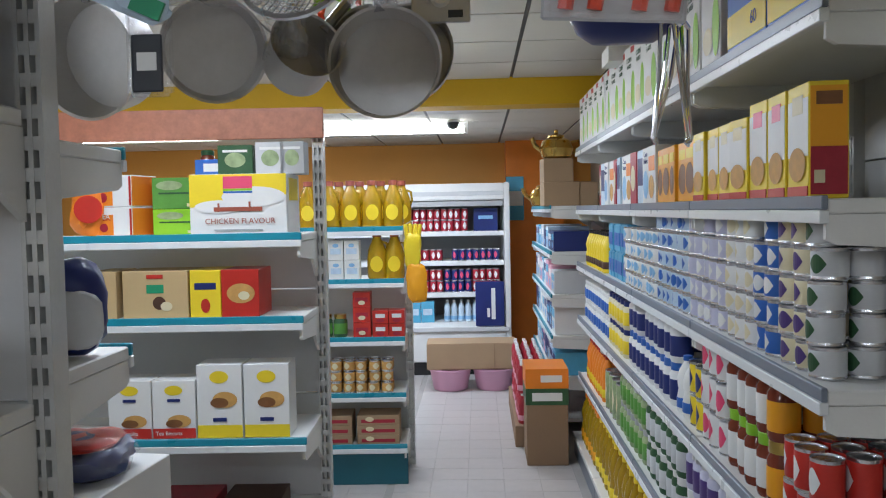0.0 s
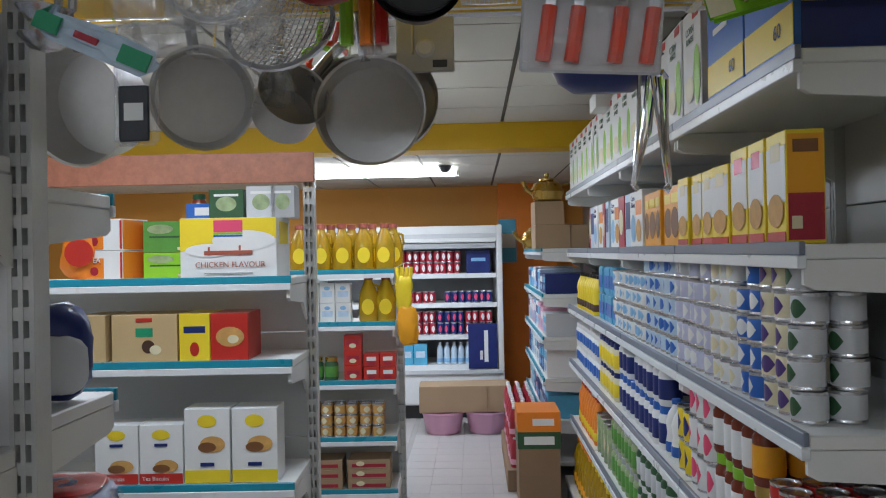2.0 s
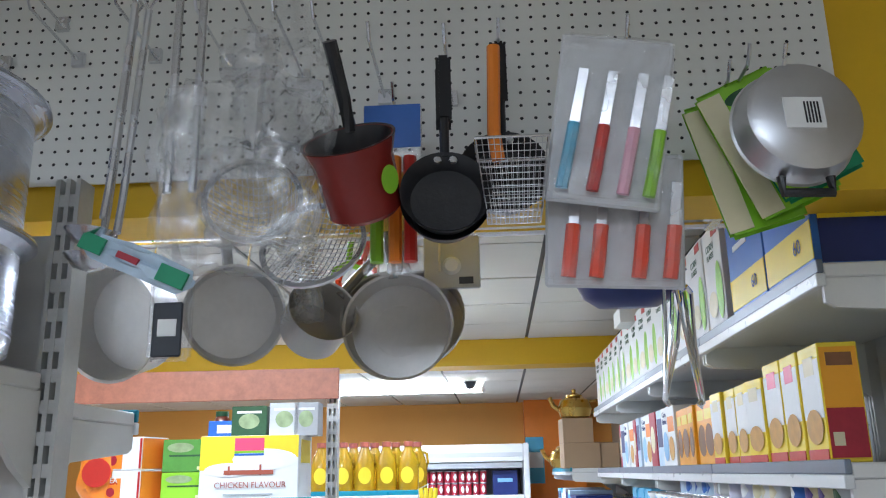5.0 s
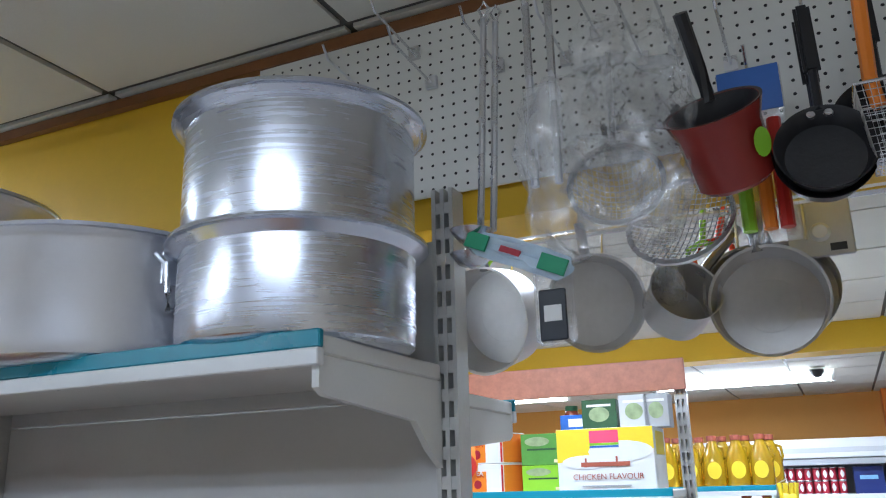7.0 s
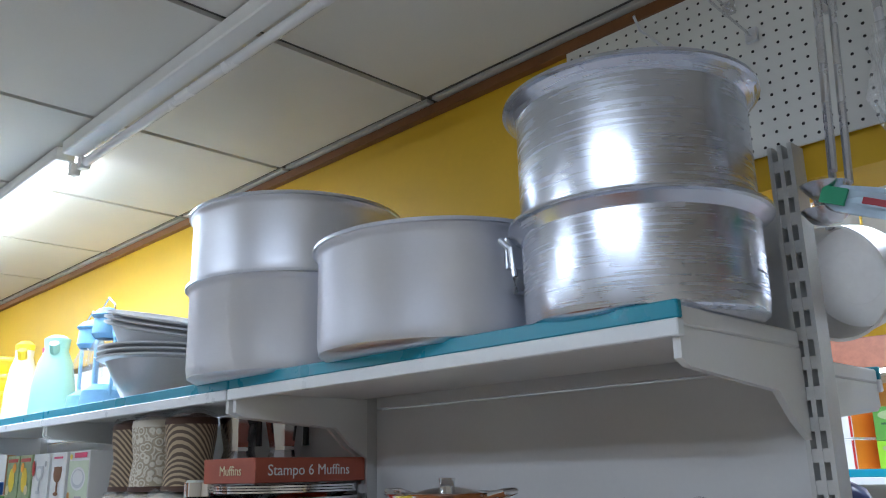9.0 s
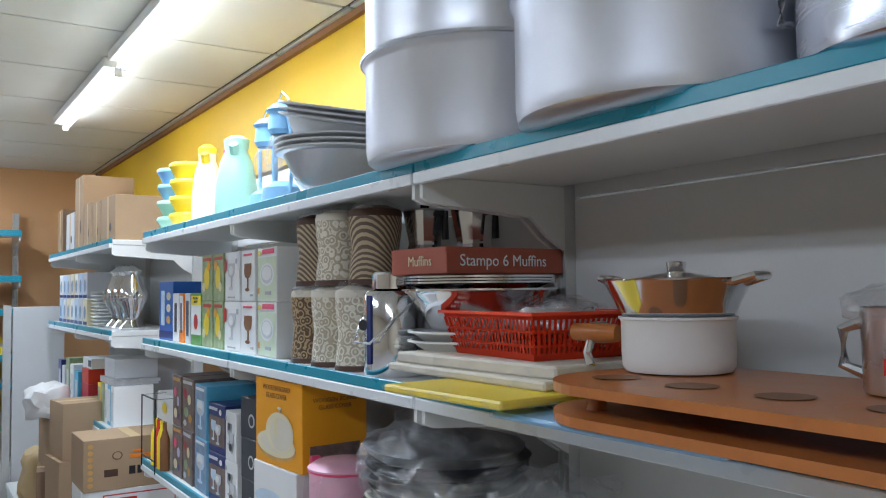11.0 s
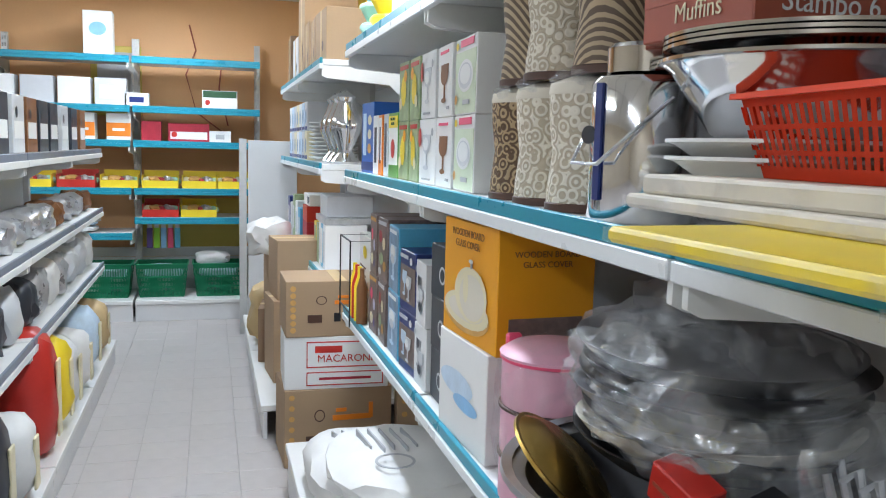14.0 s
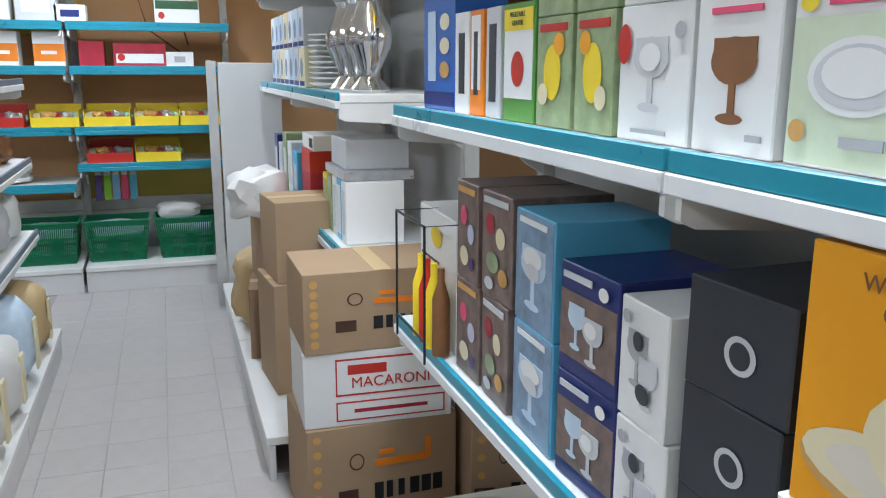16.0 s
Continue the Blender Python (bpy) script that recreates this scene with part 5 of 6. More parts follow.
for x, y in ((-.40, .42), (-.25, .46)):
    o = thing("steel_mug", lathe([(0, 0), (.058, 0), (.06, .005), (.062, .1), (.064, .104), (.058, .1), (.055, .01), (0, .01)], 30), "steel", pose(x, y, ZT), "steel cooking mug in clear film", "mug", "steel mugs", True)
    part("emblem", moved(ellipse(.014, .012, 0, 3), pose(0, -.0635, .035)), "red", o)
    for sg in (-1, 1):
        part("handle", wire([(sg * .06, -.01, .085), (sg * .085, -.015, .075), (sg * .085, -.015, .03), (sg * .06, -.01, .02)], .008, 8), "steel", o, smooth=True)
    part("film_cap", blob(.15, .15, .045, .02, int(-x * 100)), "plastic", o, smooth=True, at=pose(0, 0, .085))

def goblet(x, z, w, h, m_):
    """Prints that together draw a footed glass."""
    return [("e", x, z + .28 * h, w, .5 * h, m_), ("r", x, z + .42 * h, w * .92, .2 * h, m_), ("r", x, z - .12 * h, w * .14, .4 * h, m_), ("e", x, z - .32 * h, w * .6, .12 * h, m_)]


# boxed goods on the middle shelf, left of the jars
x = -2.245
box_list = (
    (.175, .17, "white", "boxed glass dish with a pale green picture", [("r", .5, .42, .96, .8, "palegreen"), ("e", .52, .5, .72, .42, "white"), ("e", .52, .5, .62, .34, "lightgrey"), ("e", .52, .52, .5, .26, "white"), ("r", .58, .92, .6, .09, "hotpink"), ("e", .14, .9, .14, .1, "yellow"), ("e", .12, .2, .13, .13, "biscuit"), ("r", .6, .16, .3, .06, "grey")], 2),
    (.14, .17, "white", "white goblet box with a dark brown glass picture", goblet(.5, .42, .56, .6, "brown") + [("r", .5, .9, .6, .04, "hotpink"), ("r", .8, .12, .18, .04, "grey")], 2),
    (.155, .17, "white", "white glassware box with a grey picture", goblet(.48, .45, .5, .6, "lightgrey") + [("e", .48, .62, .3, .2, "white"), ("e", .1, .72, .2, .3, "red"), ("e", .88, .8, .14, .12, "grey"), ("r", .5, .08, .5, .03, "grey")], 2),
    (.12, .17, "photo_green", "juice extractor box with yellow lemons", [("e", .5, .5, .5, .5, "yellow"), ("r", .5, .9, .8, .07, "red"), ("e", .3, .75, .3, .2, "amber"), ("e", .75, .3, .3, .2, "cream")], 2),
    (.12, .17, "photo_green", "juice extractor box with yellow lemons", [("e", .5, .5, .5, .5, "yellow"), ("r", .5, .9, .8, .07, "red"), ("e", .7, .75, .3, .2, "amber"), ("e", .25, .3, .3, .2, "cream")], 2),
    (.13, .2, "green", "green vegetable grater box", [("r", .5, .5, .9, .6, "white"), ("e", .5, .45, .4, .3, "red"), ("r", .5, .86, .9, .18, "yellow")], 1),
    (.075, .2, "lightgrey", "tall grey bottle opener box", [("r", .5, .5, .5, .7, "charcoal")], 1),
    (.075, .2, "orange", "tall orange and white utensil box", [("r", .5, .6, .7, .7, "white"), ("r", .5, .5, .3, .6, "charcoal")], 1),
    (.075, .2, "white", "tall white utensil box", [("r", .5, .5, .4, .6, "charcoal")], 1),
    (.2, .25, "blue", "blue biscuit press box with round pictures", [("e", .7, .75, .3, .14, "cream"), ("e", .7, .55, .3, .14, "cream"), ("e", .7, .35, .3, .14, "biscuit"), ("r", .5, .1, .95, .12, "navy"), ("r", .3, .55, .25, .6, "paleblue")], 1),
)
for w, hh, body, lab, pr, rows in box_list:
    for k in range(rows):
        b = printed_box("kitchenware_box", w, .12, hh, body, pose(x - w / 2, .41, Z1 + k * (hh + .001), 0, 0, random.uniform(-3, 3)), lab + (", stacked" if k else ""), "box", pr, group="boxed kitchenware")
        if body == "green" and k == 0:
            lettering("VEGETABLE", .012, "darkgreen", b, on_front(0, hh * .9, -.062))
            lettering("GRATER", .012, "darkgreen", b, on_front(0, hh * .83, -.062))
    x -= w + .012
while x > -3.6:
    printed_box("kitchenware_box", .08, .12, .22, "white", pose(x - .04, .42, Z1), "white boxed kitchen tool", "box", [("e", .5, .5, .6, .5, "photo_blue")], group="boxed kitchenware")
    x -= .09

# ---- lower shelf ----
Z2 = N2 + 0.001
o = thing("washing_bowl", lathe([(0, 0), (.17, 0), (.185, .01), (.235, .215), (.26, .227), (.26, .233), (.23, .223), (.175, .02), (0, .015)], 44), "dark_alu", pose(-1.47, .40, Z2) @ Matrix.Scale(.9, 4), "large grey metal bowl filled with lids and bags", "bowl", "", True)
part("rim", lathe([(.25, .225), (.268, .23), (.266, .239), (.25, .235)], 44), "alu", o, smooth=True)
for k in range(7):
    thing("frying_pan", lathe([(0, 0), (.15, 0), (.178, .02), (.19, .035), (.185, .035), (.15, .008), (0, .008)], 36), ("nonstick", "foam", "nonstick", "dark_alu", "nonstick", "nonstick", "dark_alu")[k], pose(-1.52 + .012 * (k % 3), .47, Z2 + .215 + .021 * k, 0, (3, -4, 5, -2, 3, 0, 2)[k], 0), "dark wrapped pan in a stacked pile", "pan", "stacked pans", True)
o = thing("film_bag", blob(.38, .34, .19, .05, 41, 4), "plastic", pose(-1.50, .46, Z2 + .215), "crumpled clear film around the pan stack", "plastic film", "", True)
part("film_fold", blob(.24, .2, .12, .05, 45, 4, freq=6), "clear", o, smooth=True, at=pose(.03, -.09, .07, 14, 0, 0))
part("film_neck", blob(.12, .1, .09, .03, 46, 3, freq=7), "plastic", o, smooth=True, at=pose(-.06, -.02, .15))
o = thing("film_bag", blob(.28, .28, .28, .06, 43, 4), "plastic", pose(-1.24, .55, Z2 + .06), "clear film bag of small kitchen tools", "plastic film", "", True)
for k in range(6):
    part("tool_loop", wire([(-.08 + .03 * k, -.03, .12), (-.09 + .03 * k, -.05, .2), (-.07 + .03 * k, -.05, .22), (-.06 + .03 * k, -.03, .13)], .006, 6), "lightgrey", o, smooth=True)
o = thing("pot_lid", lathe([(0, .012), (.06, .01), (.085, 0), (.09, .002), (.07, .016), (0, .02)], 32), "brass", pose(-1.56, .27, Z2 + .195, -35, 24, 0), "round golden lid leaning in the bowl", "lid", "", True)
part("rim", lathe([(.084, -.002), (.093, -.001), (.093, .004), (.085, .004)], 32), "brass", o, smooth=True)
b = printed_box("small_packet", .075, .045, .055, "red", pose(-1.36, .33, Z2 + .215, 12, 20, 15), "small red packet in the bowl", "packet", [("r", .5, .5, .8, .1, "brick")])
b = printed_box("small_packet", .045, .04, .04, "black", pose(-1.29, .40, Z2 + .215, 12, 14, 15), "small black packet in the bowl", "packet", [])


def tiffin(x, y, z):
    e = holder("tiffin_carrier", pose(x, y, z), "pink three-tier food carrier with red clips in film", "food carrier")
    for k in range(3):
        part("tier", lathe([(0, .088 * k), (.092, .088 * k), (.095, .005 + .088 * k), (.095, .082 + .088 * k), (.09, .086 + .088 * k), (0, .086 + .088 * k)], 32), "pink", e, smooth=True)
        part("seal_ring", lathe([(.095, .083 + .088 * k), (.099, .084 + .088 * k), (.099, .089 + .088 * k), (.094, .09 + .088 * k)], 32), "darkbrown" if k < 2 else "hotpink", e, smooth=True)
        part("clip", box(-.1, -.085, -.06, -.03, .055 + .088 * k, .11 + .088 * k, .004), "hotpink", e)
    part("lid", lathe([(.098, .262), (.1, .27), (.08, .283), (0, .288)], 32), "pink", e, smooth=True)
    part("film_wrap", blob(.205, .205, .30, .008, 51), "clear", e, smooth=True)


tiffin(-1.885, .395, Z2)
b = printed_box("white_carton", .29, .22, .225, "white", pose(-2.195, .425, Z2, 0, 0, 3), "white carton with a pale blue picture", "carton", [("e", .4, .55, .7, .25, "paleblue"), ("e", .6, .4, .5, .15, "sky")])
b = printed_box("cake_cover_box", .30, .21, .25, "amber", pose(-2.18, .425, Z2 + .226, 0, 0, 4), "amber box of a wooden board with glass cover", "box", [("e", .46, .23, .86, .34, "biscuit"), ("e", .46, .255, .84, .30, "cream"), ("e", .46, .26, .66, .2, "foam"), ("e", .55, .40, .6, .46, "cream"), ("e", .58, .38, .46, .38, "foam"), ("e", .47, .45, .1, .26, "cream"), ("r", .56, .65, .03, .06, "grey"), ("e", .56, .68, .08, .035, "lightgrey"), ("WOODEN BOARD", .5, .9, 0, .085, "brown"), ("GLASS COVER", .5, .81, 0, .085, "brown")])
part("side_picture", box(.1495, .1515, -.08, .08, .01, .075), "photo", b)
lettering("WOODEN BOARD", .017, "brown", b, on_right(0, .2, .150))
lettering("GLASS COVER", .017, "brown", b, on_right(0, .18, .150))
for k in range(3):
    b = printed_box("black_box", .165, .18, .13, "charcoal", pose(-2.455, .43, Z2 + .131 * k, 0, 0, 2 * k - 1), "black gift box with a round badge", "box", [("e", .55, .45, .3, .34, "lightgrey"), ("e", .55, .45, .2, .24, "charcoal")], group="black boxes")
for x, w, hh, n, body, pr, lab in (
    (-2.61, .12, .165, 2, "white", goblet(.4, .5, .45, .5, "grey") + goblet(.66, .35, .4, .45, "lightgrey") + [("e", .45, .7, .2, .16, "charcoal"), ("e", .6, .3, .3, .16, "charcoal"), ("e", .2, .86, .16, .11, "grey")], "white glassware box with a grey picture"),
    (-2.765, .165, .17, 2, "navy", [("r", .5, .45, .96, .6, "photo")] + goblet(.32, .42, .3, .45, "paleblue") + goblet(.62, .36, .34, .45, "lightgrey") + [("e", .6, .5, .2, .14, "white"), ("e", .8, .86, .16, .12, "white"), ("r", .35, .9, .5, .06, "lightgrey")], "dark blue glass set box"),
    (-2.945, .165, .195, 2, "cyan", [("r", .5, .5, .96, .96, "photo_blue")] + goblet(.5, .4, .66, .6, "paleblue") + [("e", .5, .62, .5, .18, "white"), ("e", .5, .5, .4, .14, "lightgrey"), ("r", .5, .92, .7, .05, "white")], "blue cake dome box"),
    (-3.115, .14, .2, 2, "photo", [("e", .3, .7, .3, .2, "crimson"), ("e", .65, .6, .3, .2, "cream"), ("e", .4, .35, .4, .2, "photo_green"), ("e", .75, .25, .3, .16, "biscuit"), ("e", .3, .14, .3, .12, "lightgrey"), ("r", .5, .92, .8, .06, "lightgrey")], "dark patterned tea set box"),
    (-3.265, .13, .2, 2, "photo", [("e", .35, .66, .3, .2, "hotpink"), ("e", .7, .5, .3, .2, "lilac"), ("e", .4, .25, .4, .2, "cream"), ("e", .75, .2, .2, .14, "purple"), ("r", .5, .92, .8, .06, "biscuit")], "dark patterned tea set box"),
):
    for k in range(n):
        printed_box("glassware_box", w, .2, hh, body, pose(x, .43, Z2 + (hh + .001) * k, 0, 0, random.uniform(-3, 3)), lab + " in a stack", "box", pr, group="glassware boxes")
b = printed_box("appliance_carton", .3, .3, .30, "white", pose(-3.52, .50, Z2, 0, 0, -2), "white appliance carton with brown stripes and open top", "carton", [("r", .3, .6, .5, .02, "darkbrown"), ("r", .3, .5, .5, .02, "darkbrown"), ("e", .5, .8, .3, .16, "yellow"), ("e", .5, .3, .3, .3, "amber")])
e = holder("wire_rack", pose(-3.46, .315, Z2), "thin black wire rack with small bottles", "wire rack")
for sx in (-.11, .11):
    part("wire_side", wire([(sx, -.05, 0), (sx, -.05, .3), (sx, .05, .3), (sx, .05, 0)], .003), "black", e)
for z in (.05, .3):
    part("wire_bar", wire([(-.11, -.05, z), (.11, -.05, z)], .003), "black", e)
for k, c in enumerate(("yellow", "red", "yellow", "brown")):
    part("sauce_bottle", lathe([(0, .004), (.02, .004), (.02, .13), (.008, .17), (.008, .2), (0, .2)], 12), c, e, smooth=True, at=pose(-.08 + .05 * k, 0, 0))

# sacks on the low base shelf
for k, (x, y, z, w, d, hh) in enumerate(((-3.2, .36, .201, .62, .5, .16), (-2.9, .37, .36, .55, .46, .1), (-2.25, .37, .201, .6, .46, .14), (-1.6, .37, .201, .55, .46, .12))):
    o = thing("paper_sack", blob(w, d, hh, .035, 60 + k), "sack", pose(x, y, z, 0, 0, (5, -6, 3, 0)[k]), "white printed paper sack on the low shelf", "sack", "paper sacks", True)
    for j in range(5):
        part("print_line", moved(box(-.1, .06 + .02 * (j % 2), -.003, .002, -.02, .002), pose(-.05, -.12 + .035 * j, hh + .010, 0, 0, 12)), "grey", o)
    part("print_ring", moved(lathe([(.05, 0), (.058, 0), (.058, .002), (.05, .002)], 26), pose(.14, -.05, hh + .013)), "grey", o)


# ---- second run with cartons ----
ZS = 0.776
for x, w, hh, body, lab, pr in ((-4.45, .075, .21, "white", "white boxed set with blue edge", [("r", .5, .5, .6, .7, "lightgrey")]), (-4.53, .07, .21, "cyan", "white boxed set with blue edge", [("r", .5, .5, .8, .8, "white")]), (-4.61, .07, .21, "white", "white boxed set", [("r", .5, .5, .6, .7, "lightgrey")]), (-4.70, .08, .2, "photo_green", "patterned cutlery box", []), (-4.79, .08, .2, "yellow", "yellow patterned box", [("r", .5, .5, .8, .8, "photo_green")])):
    printed_box("boxed_set", w, .2, hh, body, pose(x, .42, ZS), lab + " standing on the shelf", "box", pr, group="boxed sets")
printed_box("foil_tray", .34, .24, .03, "foil", pose(-4.6, .44, ZS + .212), "wrapped stack of foil trays", "trays")
printed_box("metal_tray", .26, .22, .10, "lightgrey", pose(-4.62, .45, ZS + .243), "stack of grey metal trays", "trays")
for k in range(3):
    printed_box("red_box", .2, .2, .085, "crimson" if k % 2 else "red", pose(-5.1, .4, ZS + .086 * k), "red box in a stack", "box", group="red boxes")
printed_box("white_box", .26, .22, .06, "white", pose(-5.1, .42, ZS + .26), "white flat box on red boxes", "box", [("r", .8, .5, .3, .6, "charcoal")])
for k in range(5):
    printed_box("boxed_set", .12, .2, .22 + .03 * (k % 3), ("cyan", "white", "photo_green", "lightgrey", "navy")[k], pose(-5.4 - .16 * k, .4, ZS), "boxed houseware standing on the shelf", "box", [("r", .5, .5, .6, .5, "lightgrey")], group="boxed sets")
ZM = 1.276
for k in range(3):
    o = thing("steel_urn", lathe([(0, 0), (.06, 0), (.07, .01), (.035, .05), (.035, .07), (.075, .15), (.08, .19), (.05, .25), (.035, .29), (.05, .31), (.02, .33), (0, .35)], 22), "chrome", pose(-4.47 - .17 * k, .42, ZM), "ornate polished steel urn on the shelf", "urn", "steel urns", True)
    part("handle", wire([(.075, 0, .18), (.12, 0, .2), (.11, 0, .1), (.05, 0, .07)], .006, 8), "chrome", o, smooth=True)
for k in range(10):
    thing("plate", lathe([(0, 0), (.08, 0), (.13, .02), (.13, .024), (.08, .006), (0, .005)], 26), "white", pose(-5.0, .44, ZM + .02 * k + .0), "white plate in a tall stack", "plate", "stacked plates", True)
for k in range(7):
    for j in range(2):
        printed_box("boxed_glassware", .13, .16, .16, ("cream", "lightgrey", "paleblue", "white")[(k + j) % 4], pose(-5.25 - .15 * k, .4, ZM + .161 * j), "pale box of glassware in a stack", "box", [("e", .5, .5, .5, .5, "photo_blue"), ("r", .5, .1, .9, .12, "navy")], group="glassware boxes")
for x, w, hh, m_ in ((-4.55, .3, .24, "cardboard"), (-4.85, .26, .24, "cardboard"), (-5.13, .26, .26, "cardboard"), (-5.42, .24, .45, "cardboard"), (-5.75, .28, .25, "lightgrey"), (-6.15, .3, .3, "cardboard_dark")):
    b = printed_box("cardboard_box", w, .3, hh, m_, pose(x, .46, 1.746, 0, 0, random.uniform(-4, 4)), "brown cardboard box on the top shelf", "carton", [("r", .5, .5, .12, .98, "tan"), ("e", .7, .3, .16, .2, "darkbrown")], group="brown cartons")

def big_carton(x, y, z, w, d, h, label, rz=0, m_="cardboard", brand=True):
    b = printed_box("cardboard_carton", w, d, h, m_, pose(x, y, z, 0, 0, rz), label, "carton", [("e", .32, .66, .1, .16, "darkbrown"), ("e", .32, .66, .08, .13, m_), ("r", .62, .62, .36, .07, "orange"), ("r", .8, .70, .04, .2, "orange"), ("r", .52, .72, .1, .05, "orange")] if brand else [], group="brown cartons")
    if brand:
        for k, lw in enumerate((.028, .02, .02, .03, .03, .03)):
            part("letter_block", box(-.03 + .037 * k, -.03 + .037 * k + lw, -d / 2 - .0012, -d / 2, h * .27, h * .43), "black", b)
        for k in range(7):
            part("print_ring", moved(ellipse(.012, .012), pose(-w / 2 + .03, -d / 2 - .0012, .03 + k * (h - .06) / 6)), "biscuit", b)
        part("code_patch", box(-.14, -.08, -d / 2 - .0012, -d / 2, h * .26, h * .4), "darkbrown", b)
    part("tape", box(-.025, .025, -d / 2, d / 2, h, h + .0012), "tan", b)
    return b


FY = .16
big_carton(-4.12, .32, .001, .46, .32, .335, "brown pasta carton at the bottom of a stack", 92)
b = printed_box("macaroni_carton", .44, .32, .225, "white", pose(-4.12, .32, .337, 0, 0, 88), "white macaroni carton with a red border", "carton", [("r", .58, .66, .74, .5, "red"), ("r", .58, .66, .72, .45, "white"), ("r", .42, .76, .26, .13, "red"), ("MACARONI", .58, .58, 0, .2, "red"), ("r", .58, .2, .74, .26, "red"), ("r", .58, .2, .72, .22, "white"), ("r", .58, .2, .5, .05, "crimson")])
big_carton(-4.12, .33, .563, .46, .32, .235, "brown pasta carton on top of a stack", 90)
big_carton(-3.93, .72, .001, .3, .3, .40, "brown pasta carton half hidden under the shelf", 80)
big_carton(-4.85, FY + .08, .161, .3, .3, .42, "tall plain brown carton on the base", 5, brand=False)
big_carton(-4.86, FY + .1, .582, .28, .3, .3, "tall brown carton in white wrap on another", 5, "cardboard", False)
big_carton(-5.25, FY + .06, .161, .3, .3, .3, "brown carton with dented corners", -8, "cardboard_dark", False)
big_carton(-5.3, FY + .1, .462, .3, .3, .28, "brown carton standing on a stack", 4, "cardboard", False)
o = thing("plastic_sack", blob(.3, .24, .2, .05, 71), "sack", pose(-5.25, .12, .743), "crumpled white plastic sack on cartons", "sack", "", True)
o = thing("plastic_sack", blob(.26, .26, .35, .05, 73), "tan", pose(-5.65, .16, .161), "crumpled tan sack on the low shelf", "sack", "", True)

# ---- shelving on the end wall, facing +x; front edge x = -7.14 ----
XE = -7.18
for y, c in ((-.14, "crate"), (-.56, "crate"), (-.97, "crate")):
    e = plastic_basket(XE - .14, y, .161, .38, .26, .26, c, "green plastic crate with bagged goods on the low shelf", 90)
    thing("goods_bag", blob(.2, .3, .1, .03, int(-y * 50)), "paleblue", pose(XE - .14, y, .30), "pale blue and white bag in the green crate", "bag", "bags in crates", True)
thing("sugar_sack", blob(.28, .34, .12, .02, 81), "sack", pose(XE - .16, -1.4, .161), "white sack on the low shelf", "sack", "white sacks", True)
thing("detergent_bag", blob(.2, .26, .1, .02, 82), "sack", pose(XE - .16, -.18, .405), "white and blue bag on crates", "bag", "", True)
for y in (-1.15, -1.42, -1.72, -2.0):
    for k in range(3):
        thing("sugar_sack", blob(.24, .25, .05, .012, 90 + k), ("sack", "paleblue", "sack")[k], pose(XE - .16, y, .661 + .048 * k), "white sugar bag in a pile", "bag", "sugar bags", True)
for lv, ys in ((1.001, ((-.02, "yellow"), (-.27, "yellow"), (-.56, "yellow"), (-.85, "yellow"), (-1.15, "red"), (-1.45, "yellow"))), (.781, ((-.28, "yellow"), (-.56, "red")))):
    for y, c in ys:
        e = holder("open_bin", pose(XE - .12, y, lv, 0, 0, 90), c + " open plastic bin of small packets", "bin", "plastic bins")
        w, d, hh = .26, .24, .1
        part("bin_base", box(-w / 2, w / 2, -d / 2, d / 2, 0, .004), c, e)
        part("bin_front", box(-w / 2, w / 2, -d / 2, -d / 2 + .004, .004, hh * .6), c, e)
        part("bin_back", box(-w / 2, w / 2, d / 2 - .004, d / 2, .004, hh * 1.3), c, e)
        for sg in (-1, 1):
            part("bin_side", box(sg * w / 2 - .004, sg * w / 2, -d / 2 + .004, d / 2 - .004, .004, hh), c, e)
        for j in range(5):
            thing("packet", blob(.07, .1, .05, .014, j + int(-y * 30)), ("cream", "biscuit", "crimson", "foil", "mint")[j], pose(XE - .12 + .02 * (j % 2), y - .09 + .045 * j, lv + .03 + .01 * (j % 2), 0, 20, 40 * j), "small foil packet in the bin", "packet", "small packets", True)
